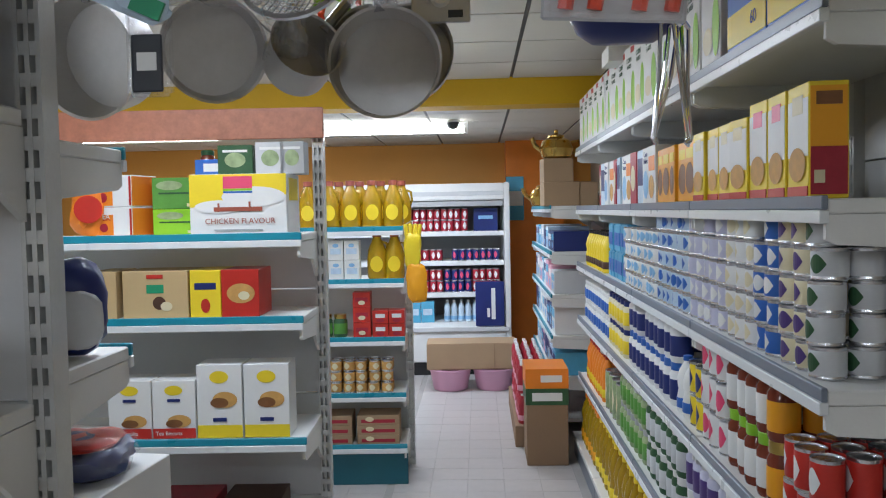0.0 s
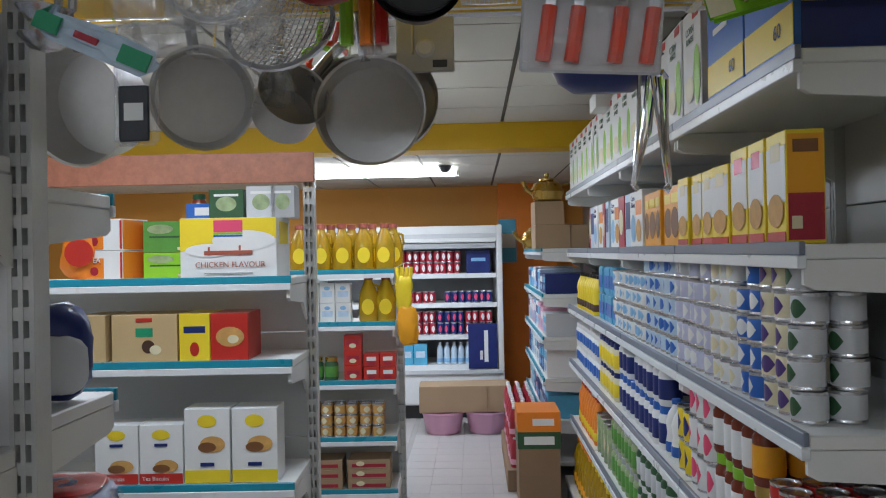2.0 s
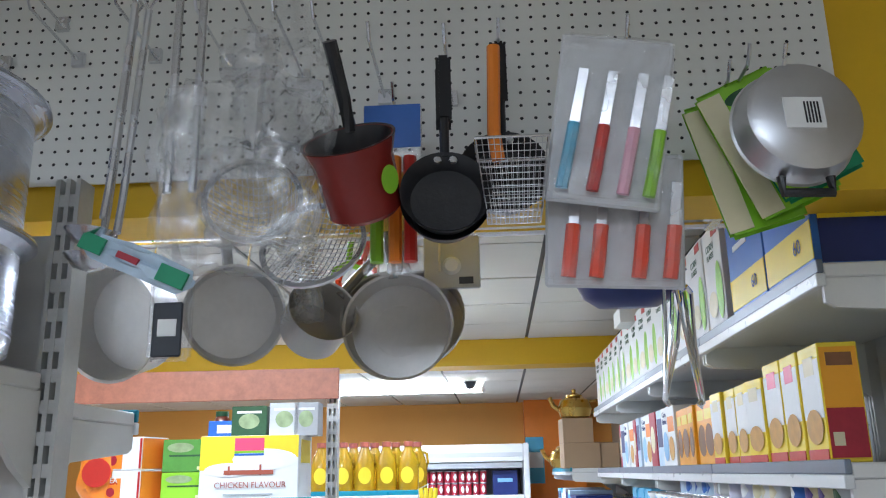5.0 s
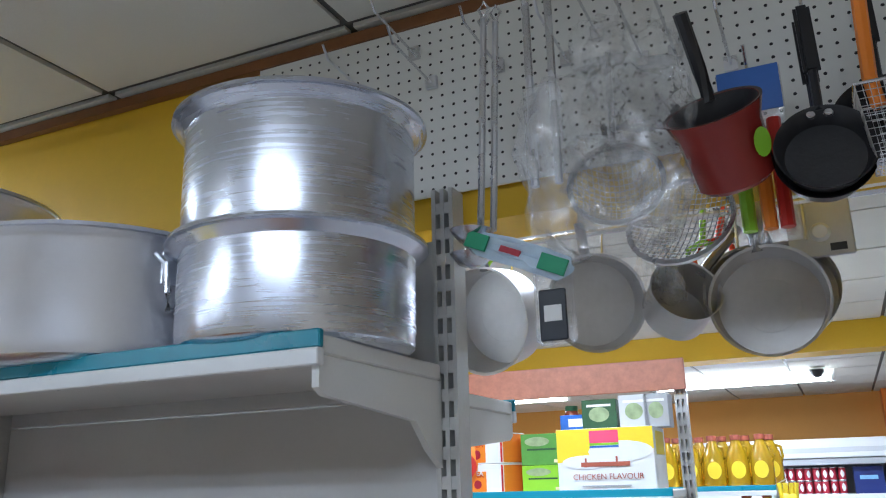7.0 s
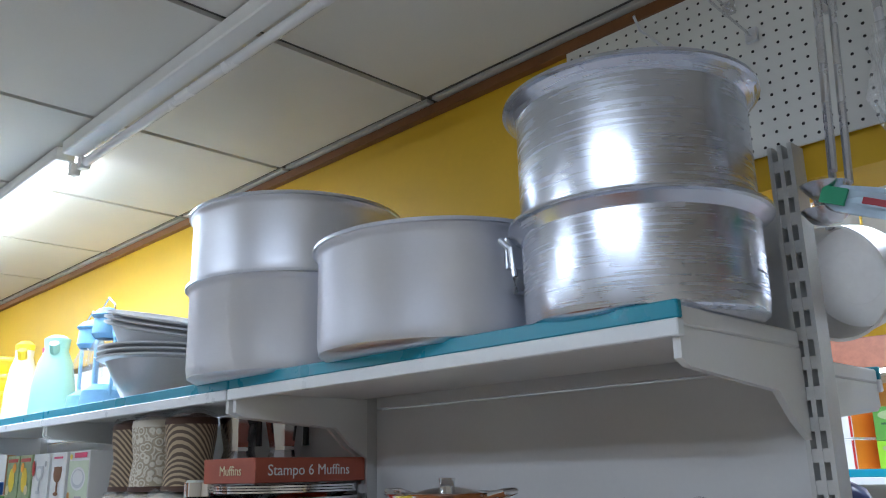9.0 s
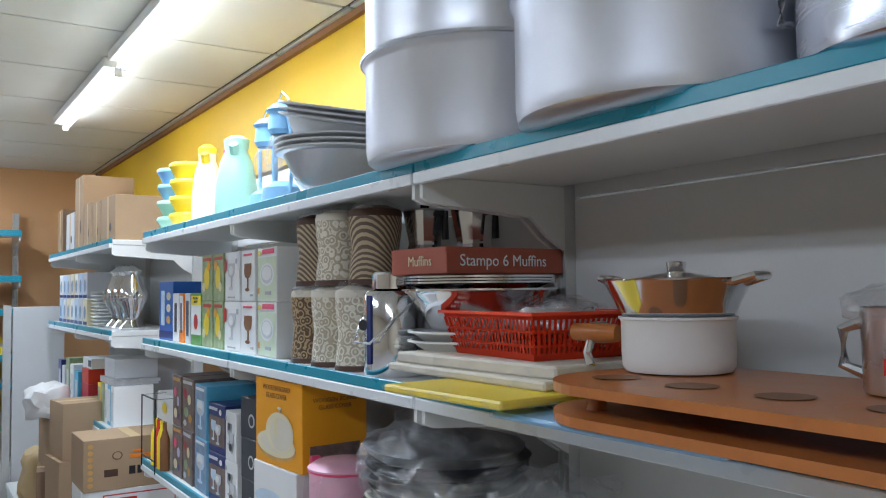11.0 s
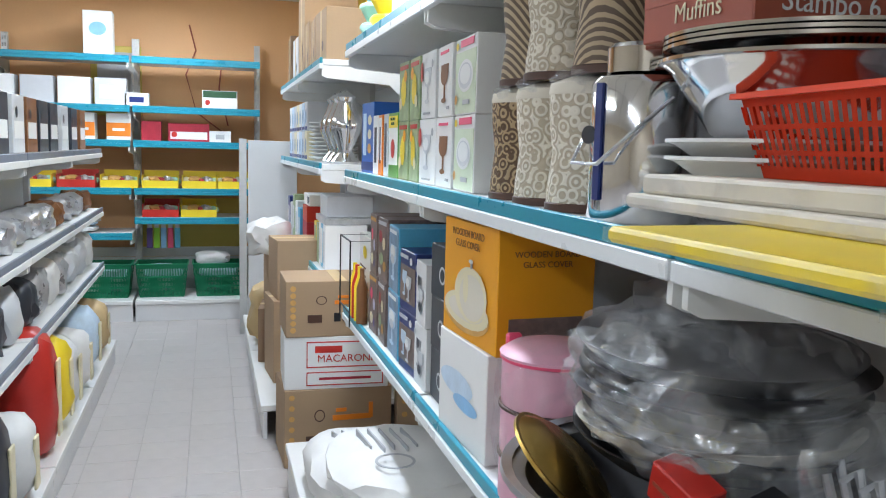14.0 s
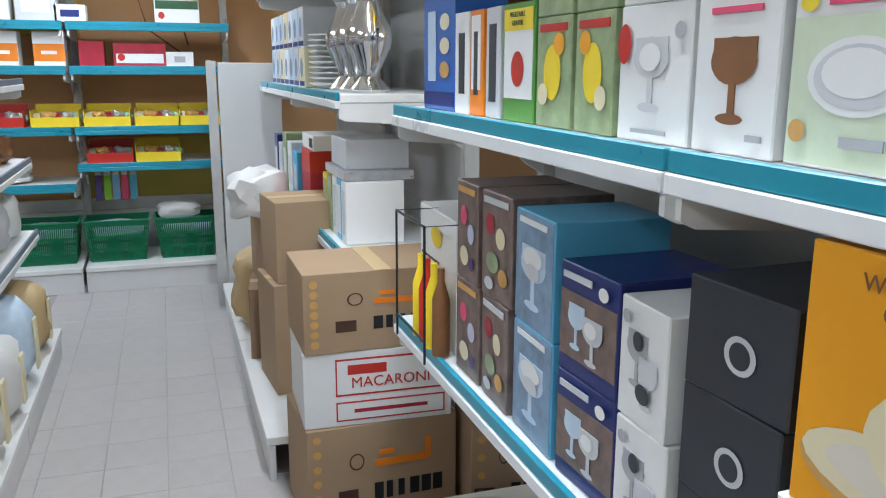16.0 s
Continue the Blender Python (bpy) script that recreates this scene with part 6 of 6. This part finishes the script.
for lv, y, w, hh, c, lab, pr in (
    (1.356, -.35, .3, .14, "crimson", "dark red and white sweet carton", [("r", .5, .35, .9, .4, "white"), ("e", .15, .4, .14, .3, "red")]),
    (1.356, -.62, .14, .15, "crimson", "dark red sweet carton", []),
    (1.356, -.12, .16, .09, "white", "white switch box carton", [("r", .5, .5, .4, .4, "grey")]),
    (1.356, -.85, .17, .2, "white", "white and orange tin box", [("r", .5, .4, .99, .5, "orange"), ("r", .5, .4, .5, .1, "white")]),
    (1.356, -1.1, .17, .2, "white", "white and orange tin box", [("r", .5, .4, .99, .5, "orange"), ("r", .5, .4, .5, .1, "white")]),
    (1.356, -1.34, .17, .2, "white", "white and orange tin box", [("r", .5, .4, .99, .5, "orange")]),
    (1.356, -1.6, .17, .2, "white", "white and orange tin box", [("r", .5, .4, .99, .5, "orange")]),
    (1.611, -.12, .26, .14, "white", "white and green sweet carton", [("r", .5, .3, .95, .4, "white"), ("e", .15, .35, .14, .3, "red"), ("r", .5, .8, .95, .35, "darkgreen")]),
    (1.611, -.72, .17, .1, "white", "white packet with blue print", [("r", .5, .5, .6, .4, "navy")]),
    (1.611, -.9, .22, .2, "lightgrey", "white appliance box", [("r", .5, .5, .7, .5, "white")]),
    (1.611, -1.15, .22, .2, "white", "white plastic tub box", []), (1.611, -1.4, .22, .2, "lightgrey", "white box", []), (1.611, -1.65, .2, .2, "white", "white box", []),
    (1.971, -.98, .2, .32, "white", "white carton on the top shelf", [("e", .5, .6, .6, .3, "sky")]),
):
    printed_box("grocery_box", w, .16, hh, c, pose(XE - .1, y, lv, 0, 0, 90), lab + " on the wall shelf", "box", pr, group="boxes on the wall shelf")
for k, c in enumerate(("cyan", "hotpink", "sky", "lime", "purple")):
    o = thing("cutlery_pack", box(-.022, .022, -.006, .006, 0, .16, .003), c, pose(XE - .22, -.45 - .052 * k, .52, -6, 0, 90), "hanging pack with a coloured handle", "packet", "hanging packs")
    part("blade", box(-.016, .016, -.005, .005, .16, .19), "lightgrey", o)
tagged(part("hardboard_panel", box(-7.70, -7.68, -.75, .1, .4, .9, .003), "yellowpanel"), "yellow backing board behind the shelf", "board")
o = tagged(part("picture_frame", box(-7.745, -7.72, -1.1, -.72, 1.55, 2.1, .004), "yellowpanel"), "gilt framed pale notice on the wall", "picture")
part("picture_sheet", box(-7.72, -7.716, -1.05, -.77, 1.6, 2.05), "lightgrey", o)
o = tagged(part("wall_cable", wire([(-7.74, -.35, 2.3), (-7.735, -.3, 2.1), (-7.74, -.38, 1.9), (-7.735, -.3, 1.6), (-7.74, -.1, 1.45)], .006), "brick"), "loose brown cable on the wall", "cable")
tagged(part("wall_cable", wire([(-7.74, -.1, 2.0), (-7.735, -.12, 1.8), (-7.74, -.05, 1.5)], .006), "brick"), "loose brown cable on the wall", "cable")

# ---- aisle shelving across: sacks and packets, front edge y = -0.82 ----
YF = -.92
for x in (-3.0, -3.22, -3.5, -3.78, -4.05, -4.3, -4.55, -4.8, -5.1, -5.4, -5.7):
    thing("snack_packet", blob(.22, .16, .2, .03, int(-x * 10)), random.choice(("foil", "sack", "charcoal", "lightgrey")), pose(x, YF - .02, .621), "shiny grey snack packet on the shelf", "packet", "packets on the aisle shelf", True)
    thing("snack_packet", blob(.2, .16, .12, .03, int(-x * 13)), random.choice(("foil", "foil", "foil", "brown")), pose(x + .05, YF - .02, .951), "shiny foil packet on the shelf", "packet", "packets on the aisle shelf", True)
    b = printed_box("tin_pack", .2, .15, .22, random.choice(("charcoal", "lightgrey", "brown")), pose(x, YF - .05, 1.301, 0, 0, 180), "shrink-wrapped tin pack on the aisle shelf", "packet", [("r", .5, .4, .8, .3, "white"), ("e", .3, .7, .2, .2, "black")], group="tin packs")
for x, c, hh, w in ((-3.15, "charcoal", .42, .3), (-3.5, "sack", .3, .3), (-3.95, "red", .5, .28), (-4.25, "yellow", .4, .22), (-4.5, "sack", .34, .3), (-4.85, "sack", .3, .3), (-5.2, "paleblue", .34, .3), (-5.6, "tan", .3, .3)):
    o = thing("rice_sack", blob(w, .24, hh, .025, int(-x * 17)), c, pose(x, YF + .03, .141), {"red": "red dog-food style sack with a cream strip", "yellow": "yellow plastic sack", "sack": "white plastic sack", "charcoal": "dark grey sack", "paleblue": "pale blue plastic sack", "tan": "tan paper sack"}[c] + " on the low shelf", "sack", "sacks", True)
    part("sack_strip", box(-.03, .03, .118, .128, hh * .15, hh * .75, .003), "cream", o)

# ---- pegboard and hanging kitchenware ----
mark = made()
PY = .822


def pegboard(x0, x1, z0, z1):
    bm = bmesh.new()
    add_box(bm, x0, x1, PY, PY + .006, z0, z1)
    ob = tagged(part("pegboard", bm, "pegboard"), "white perforated pegboard under the ceiling", "pegboard", kind="structure")
    hb = bmesh.new()
    st = .0262
    for i in range(int((x1 - x0) / st)):
        for j in range(int((z1 - z0) / st)):
            cx, cz = x0 + .015 + i * st, z0 + .015 + j * st
            vs = [hb.verts.new((cx + .0035 * math.cos(a * math.pi / 3), PY - .0006, cz + .0035 * math.sin(a * math.pi / 3))) for a in range(6)]
            hb.faces.new(vs)
    ho = part("peg_holes", hb, "black", ob)
    tagged(ho, kind="stuff")


pegboard(-.72, 1.18, 2.105, CEIL - .005)


def hook(x, z, y_end, drop=.0):
    o = tagged(part("peg_hook", merge(wire([(x, PY, z), (x, y_end + .02, z + .01), (x, y_end, z + .035)], .003), box(x - .012, x + .012, PY - .012, PY - .001, z - .012, z + .016)), "steel"), "steel pegboard hook with a black foot", "hook", "peg hooks")
    return o


for x, z in ((-.47, 2.36), (-.32, 2.36), (-.165, 2.36), (-.02, 2.34), (-.36, 2.44)):
    hook(x, z, .62)
HY = .60
for x, z, y in ((.045, 2.38, .57), (.13, 2.30, .57), (.19, 2.30, .6), (.285, 2.25, .6), (.315, 2.18, .68), (.41, 2.24, .6), (.50, 2.28, .66), (.665, 2.20, .6), (.70, 2.215, .56), (.86, 2.15, .6), (.88, 2.155, .56), (.91, 2.12, .5)):
    hook(x, z, y)


def ladle(x, y, ztop, length, r=.04, tilt=0, m_="steel"):
    o = thing("ladle", merge(wire([(0, 0, 0), (.0, 0, -.02), (0, 0, -length * .8), (.004, -.012, -length * .93)], .0065, 8), moved(lathe([(0, -.025), (r * .6, -.018), (r, 0), (r * .94, 0), (r * .55, -.014), (0, -.021)], 22), pose(0, -r, -length))), m_, pose(x, y, ztop, 0, tilt, 0), "long steel ladle hanging from a hook", "ladle", "ladles", True)
    part("hook_eye", wire([(0, 0, 0), (.01, 0, .02), (0, 0, .035), (-.01, 0, .02), (0, 0, 0)], .003), m_, o)


for dx, dy, ln in ((-.11, 0, .41), (-.095, .02, .43), (-.125, .035, .44)):
    ladle(dx, HY + dy, 2.34, ln, .038, 3)


def film_bag(x, y, z, w, d, h, seed, m_="plastic", label="crumpled clear plastic bag around hanging utensils"):
    o = thing("plastic_bag", blob(w, d, h, .05, seed, 4, freq=4), m_, pose(x, y, z), label, "plastic bag", "", True)
    part("bag_neck", blob(w * .35, d * .5, .09, .02, seed + 1), m_, o, smooth=True, at=pose(0, 0, h * .97))
    part("bag_fold", blob(w * .6, d * .6, h * .5, .04, seed + 2, 4, freq=5), m_, o, smooth=True, at=pose(w * .1, -d * .25, h * .1))
    return o


o = thing("whisk_pack", box(-.032, .032, -.01, .01, -.46, -.02, .006), "plastic", pose(.0, HY - .03, 2.19), "slim packet of utensils with a dark label in film", "packet")
part("pack_label", box(-.022, .022, -.0125, -.0105, -.455, -.375, .002), "charcoal", o)
part("code_patch", box(-.014, .014, -.014, -.0126, -.425, -.40), "white", o)
for dx in (-.02, .02):
    part("handle", wire([(dx, 0, .2), (dx, 0, -.2)], .007, 8), "steel", o, smooth=True)
film_bag(.10, HY - .03, 1.86, .27, .12, .32, 101)
film_bag(.15, HY + .02, 2.04, .16, .10, .22, 103, "clear")
o = thing("packet", blob(.18, .02, .042, .016, 105), "paleblue", pose(-.055, HY - .05, 1.855, 0, 24, 0), "green and white card strip in clear film", "packet", "", True)
part("card_print", box(-.092, -.055, -.016, -.010, .008, .034), "crate", o)
part("card_print", box(.04, .085, -.016, -.010, .008, .034), "crate", o)
part("card_print", box(-.03, .005, -.016, -.010, .016, .026), "crimson", o)


def sieve(x, y, z, r, m_, label, tilt=(70, 0, 10), depth=.07):
    e = holder("wire_strainer", pose(x, y, z, *tilt), label, "strainer", "strainers")
    part("rim", lathe([(r - .004, -.002), (r + .004, -.003), (r + .005, .004), (r - .003, .004)], 32), "steel", e, smooth=True)
    bm = bmesh.new()
    n = 9
    for i in range(-n, n + 1):
        u = i / n * r * .98
        half = math.sqrt(max(r * r - u * u, 0))
        if half < .01:
            continue
        pts = [(u, half * t, -depth * (1 - ((u * u + (half * t) ** 2) / (r * r)))) for t in (-1, -.66, -.33, 0, .33, .66, 1)]
        bm = merge(bm, wire(pts, .0009, 3), wire([(q, p, s) for p, q, s in pts], .0009, 3))
    part("wire_mesh", bm, "mesh", e)
    part("handle", wire([(0, r, 0), (0, r + .12, .01), (0, r + .2, .01)], .006, 8), "steel", e, smooth=True)
    return e


sieve(.185, HY + .08, 1.93, .085, "mesh", "round steel wire strainer hanging by its handle", (64, 12, -12), .02)
sieve(.10, HY + .02, 1.99, .075, "mesh", "round steel wire strainer in film", (75, 0, 8))


def milk_pan(x, y, z):
    o = thing("milk_pan", lathe([(0, 0), (.05, 0), (.058, .008), (.062, .09), (.072, .12), (.066, .12), (.057, .09), (.05, .012), (0, .01)], 32), "red_enamel", pose(x, y, z, 40, -10, 0), "dark red enamel milk pan with a black inside", "pan", "", True)
    part("lining", lathe([(0, .0115), (.049, .013), (.0555, .09), (.0655, .1195), (.072, .121)], 32), "nonstick", o, smooth=True)
    part("sticker", moved(ellipse(.018, .022), pose(.05, -.042, .06, 0, 0, 48)), "lime", o)
    part("handle", wire([(0, .068, .11), (0, .09, .16), (0, .09, .25)], .011, 8), "black", o, smooth=True)


milk_pan(.285, HY, 1.955)
o = thing("peeler_pack", box(-.05, .05, -.005, .005, 0, .30, .004), "plastic", pose(.315, HY + .09, 1.875), "clear blister pack of peelers with a blue card top", "packet")
part("card", box(-.048, .048, -.007, -.0052, .22, .298), "blue", o)
for dx, c in ((-.025, "lime"), (.005, "orange"), (.03, "red")):
    part("peeler_handle", wire([(dx, -.012, .02), (dx, -.012, .2)], .011, 8), c, o, smooth=True)


def fry_pan(x, y, z, r, m_, label, tilt=(78, 0, 4), handle="black"):
    o = thing("frying_pan", lathe([(0, 0), (r * .78, 0), (r * .84, .004), (r, .036), (r * 1.02, .038), (r * .97, .036), (r * .8, .008), (0, .006)], 40), m_, pose(x, y, z, *tilt), label, "pan", "hanging pans", True)
    part("handle", merge(wire([(0, r * .95, .03), (0, r + .06, .042)], .007, 8), moved(cbox(.024, .13, .014, .005), pose(0, r + .12, .036))), handle, o, smooth=True)
    part("handle_rivets", merge(*[moved(lathe([(0, .004), (.006, .004), (.007, 0)], 8), pose(dx, r * .86, .03)) for dx in (-.012, .012)]), "steel", o)
    return o


fry_pan(.408, HY, 1.965, .068, "nonstick", "small black non-stick frying pan hanging up")
fry_pan(.405, HY + .03, 1.96, .068, "nonstick", "small black non-stick frying pan behind another")
fry_pan(.50, HY + .10, 2.03, .075, "nonstick", "black saucepan hanging behind a basket", (80, 0, 0))


def fry_basket(x, y, z):
    e = holder("fry_basket", pose(x, y, z), "small square wire frying basket with an orange handle", "wire basket")
    w, d, hh = .055, .05, .11
    bm = bmesh.new()
    for i in range(13):
        t = -1 + 2 * i / 12
        bm = merge(bm, wire([(t * w, -d, hh), (t * w * .75, -d * .75, 0), (t * w * .75, d * .75, 0), (t * w, d, hh)], .0008, 3), wire([(-w, t * d, hh), (-w * .75, t * d * .75, 0), (w * .75, t * d * .75, 0), (w, t * d, hh)], .0008, 3))
    for j in range(11):
        f = .75 + .25 * j / 10
        z0 = hh * j / 10
        bm = merge(bm, wire([(-w * f, -d * f, z0), (w * f, -d * f, z0), (w * f, d * f, z0), (-w * f, d * f, z0), (-w * f, -d * f, z0)], .0008, 3))
    part("wire_mesh", bm, "mesh", e)
    part("rim", wire([(-w, -d, hh), (w, -d, hh), (w, d, hh), (-w, d, hh), (-w, -d, hh)], .0025, 6), "steel", e)
    part("handle", wire([(-.02, d, hh), (-.026, d, hh + .05), (-.022, d - .01, hh + .2)], .011, 8), "orange", e, smooth=True)


fry_basket(.512, HY, 1.94)


def knife_pack(x, z, w, h, knives, rz, y, label, card="lightgrey"):
    o = thing("knife_set", box(-w / 2, w / 2, -.004, .004, -h, 0, .004), card, pose(x, y, z, 6, rz, 0), label, "knife set", "knife packs")
    for k, (c, fx, flip) in enumerate(knives):
        px = (fx - .5) * w
        hz = -h * .93 if not flip else -h * .93
        part("knife_handle", wire([(px, -.016, -h * .93), (px + .003, -.018, -h * .8), (px + .008, -.016, -h * .55)], .0115 if flip else .0095, 8), c, o, smooth=True)
        part("blade", moved(box(-.008, .008, -.001, .001, 0, h * .34, .0005), pose(px + .008, -.014, -h * .56, 0, 4, 0)), "steel", o)
    part("blister", box(-w / 2 + .004, w / 2 - .004, -.03, -.0045, -h + .004, -.006, .008), "clear", o)
    return o


knife_pack(.675, 2.05, .215, .215, [("basket", .16, 1), ("basket", .36, 1), ("basket", .66, 1), ("basket", .88, 1)], 3, HY + .04, "blister pack of knives with orange handles")
knife_pack(.685, 2.215, .175, .27, [("cyan", .14, 0), ("red", .40, 0), ("pink", .66, 0), ("lime", .88, 0)], 9, HY - .03, "blister pack of knives with coloured handles")
for k, (x, z, w, h, rz, c) in enumerate(((.855, 2.15, .13, .23, -16, "lime"), (.87, 2.165, .14, .23, -24, "lime"), (.915, 2.13, .14, .17, -26, "crate"))):
    o = thing("chopping_board", box(-w / 2, w / 2, -.006, .006, -h, 0, .006), c, pose(x, HY + .07 - .03 * k, z, 4, rz, 0), "bright green chopping board hanging at a slant", "board", "chopping boards")
    part("board_card", box(-w / 2, -w / 2 + .04, -.0085, -.0065, -h + .01, -.01), "lime" if k == 2 else "cream", o)
    part("grip_hole", moved(ellipse(.03, .012), pose(0, -.0075, -.03)), "darkgreen", o)
o = thing("cake_pan", lathe([(0, 0), (.062, 0), (.07, .006), (.075, .04), (.078, .042), (.072, .04), (.066, .008), (0, .006)], 40), "alu", pose(.905, HY - .06, 2.10, 90, 0, 6), "shiny aluminium pan hanging with its base outward", "pan", "", True)
o.matrix_basis = pose(.93, HY - .09, 2.05, -94, 0, 6) @ Matrix.Scale(1.2, 4)
part("price_label", box(-.028, .02, -.02, .02, -.0015, .0005), "white", o)
part("price_print", merge(*[box(-.004 + .004 * k, -.002 + .004 * k, -.014, .014, -.0022, -.0014) for k in range(5)]), "black", o)
part("handle", wire([(-.03, .07, .03), (-.03, .09, .03), (.03, .09, .03), (.03, .07, .03)], .006, 8), "black", o, smooth=True)

settle(mark, pose(.065, 0, 0))


# behind the beam: large dull pans
def hung_pan(x, y, z, r, depth, tilt, m_="dull_alu", label="dull grey aluminium pan hanging from the beam"):
    o = thing("hanging_pan", lathe([(0, 0), (r * .86, 0), (r * .93, .006), (r, depth), (r * 1.03, depth + .003), (r * .98, depth), (r * .9, .012), (0, .008)], 44), m_, pose(x, y, z, *tilt), label, "pan", "hanging grey pans", True)
    part("inner_ring", lathe([(r * .48, .0088), (r * .5, .0105), (r * .52, .0088)], 40), m_, o, smooth=True)
    part("handle", merge(wire([(0, r * .95, depth * .8), (0, r + .05, depth + .01), (0, r + .13, depth + .015)], .011, 8)), "dark_alu", o, smooth=True)
    return o


hung_pan(.35, 1.06, 1.845, .108, .05, (84, -6, 0), label="dull grey pan hanging up, seen into its base")
hung_pan(.32, 1.12, 1.87, .10, .05, (80, 8, 6))
hung_pan(.385, 1.16, 1.88, .10, .05, (84, -14, -6))
hung_pan(.16, 1.07, 1.85, .07, .09, (60, 40, 10), label="deep grey pan hanging on its side")
hung_pan(-.01, 1.08, 1.895, .10, .08, (100, -10, 20), label="deep grey pan hanging with its inside showing")
hung_pan(-.21, 1.08, 1.89, .115, .10, (104, 10, -10), label="wide deep grey pan hanging with its inside showing")
film_bag(.155, 1.0, 1.86, .08, .06, .2, 111)
o = thing("metal_plate", box(-.06, .06, -.004, .004, -.10, .02, .003), "lightgrey", pose(.455, 1.10, 2.04, 0, 0, 0), "square grey metal grater plate hanging up", "plate")
part("plate_boss", moved(lathe([(0, .008), (.014, .008), (.02, 0)], 20), pose(0, -.004, -.05, 90, 0, 0)), "white", o, smooth=True)
part("plate_label", box(.015, .045, -.0055, -.0042, -.09, -.075), "charcoal", o)
o = thing("enamel_bowl", lathe([(0, 0), (.06, 0), (.09, .02), (.115, .07), (.12, .072), (.11, .068), (.085, .025), (0, .01)], 40), "navy", pose(.74, 1.08, 2.0, 75, 0, 10), "dark blue enamel bowl hanging up", "bowl", "", True)
o.matrix_basis = pose(.815, 1.08, 1.885, 8, 0, 0)
for k in range(3):
    x = .885 + .02 * k
    o = thing("kitchen_tongs", merge(wire([(-.012, 0, 0), (-.02, 0, -.1), (-.035 - .006 * k, 0, -.215), (-.028 - .006 * k, 0, -.225)], .004, 6), wire([(.012, 0, 0), (.02, 0, -.1), (.03 + .004 * k, 0, -.215), (.024 + .004 * k, 0, -.225)], .004, 6), wire([(-.012, 0, 0), (0, 0, .012), (.012, 0, 0)], .005, 6)), "chrome", pose(x, 1.0 + .02 * k, 1.905, 0, 4 * k - 2, 12 * k), "thin steel tongs hanging open", "tongs", "tongs", True)
for k, (x, c) in enumerate(((.225, "lime"), (.235, "basket"), (-.385, "orange"), (-.37, "lime"), (-.42, "orange"))):
    o = thing("plastic_scoop", wire([(.0, 0, 0), (.03, 0, .02), (.045, 0, .06), (.03, 0, .1), (0, 0, .115), (-.03, 0, .1), (-.045, 0, .06), (-.03, 0, .02), (0, 0, 0)], .007, 8), c, pose(x, 1.14 + .015 * k, 1.9 + .01 * k, 0, 10 * k, 15 * k), "bright plastic strainer ring hanging up", "strainer", "plastic strainers", True)
    part("handle", wire([(0, 0, .115), (.01, 0, .2), (.02, 0, .23)], .007, 8), c, o, smooth=True)
thing("colander", lathe([(0, 0), (.05, 0), (.09, .04), (.1, .08), (.105, .08), (.095, .075), (.085, .04), (0, .008)], 30), "orange", pose(-.42, 1.2, 1.88, 80, 0, 20), "orange plastic colander hanging up", "colander", "", True)

# rail that carries the pans behind the beam
rl = tagged(part("hanging_rail", wire([(-.6, 1.1, 2.06), (1.1, 1.1, 2.06)], .008, 8), "steel"), "steel rail under the beam carrying pans", "rail")
for x in (-.5, .3, 1.0):
    part("rail_bracket", box(x - .01, x + .01, .985, 1.11, 2.05, 2.075), "steel", rl)
for x in (-.4, -.19, .02, .16, .3, .325, .43, .745, .82):
    part("rail_hook", wire([(x, 1.1, 2.06), (x, 1.085, 2.02), (x, 1.08, 1.975)], .003), "steel", rl)

# ---- floor tiles last ----
fl = bpy.data.objects["floor"]
g = .2062
tm = mesh_of(box(-g / 2, g / 2, -g / 2, g / 2, -.004, 0, .0015), "tile")
st = .208


def tile_patch(x0, x1, y0, y1, limit):
    n = 0
    for i in range(int((x1 - x0) / st)):
        for j in range(int((y1 - y0) / st)):
            if n >= limit:
                return
            part("floor_tile", tm, None, fl, at=pose(x0 + (i + .5) * st, y0 + (j + .5) * st, random.uniform(-.0006, .0006)))
            n += 1


tile_patch(-7.30, -3.35, -.92, .12, 120)
tile_patch(.02, 1.1, 2.9, 7.4, 120)
rest = bmesh.new()
for i in range(int((1.72 + 7.75) / st)):
    for j in range(int((8.3 + 4.2) / st)):
        x, y = -7.72 + (i + .5) * st, -4.2 + (j + .5) * st
        if (-7.45 < x < -2.3 and -1.08 < y < .27) or (-.12 < x < 1.2 and 2.75 < y < 7.5):
            continue
        add_box(rest, x - g / 2, x + g / 2, y - g / 2, y + g / 2, -.004, 0)
tagged(part("floor_tiles_rest", rest, "tile", fl), kind="stuff")
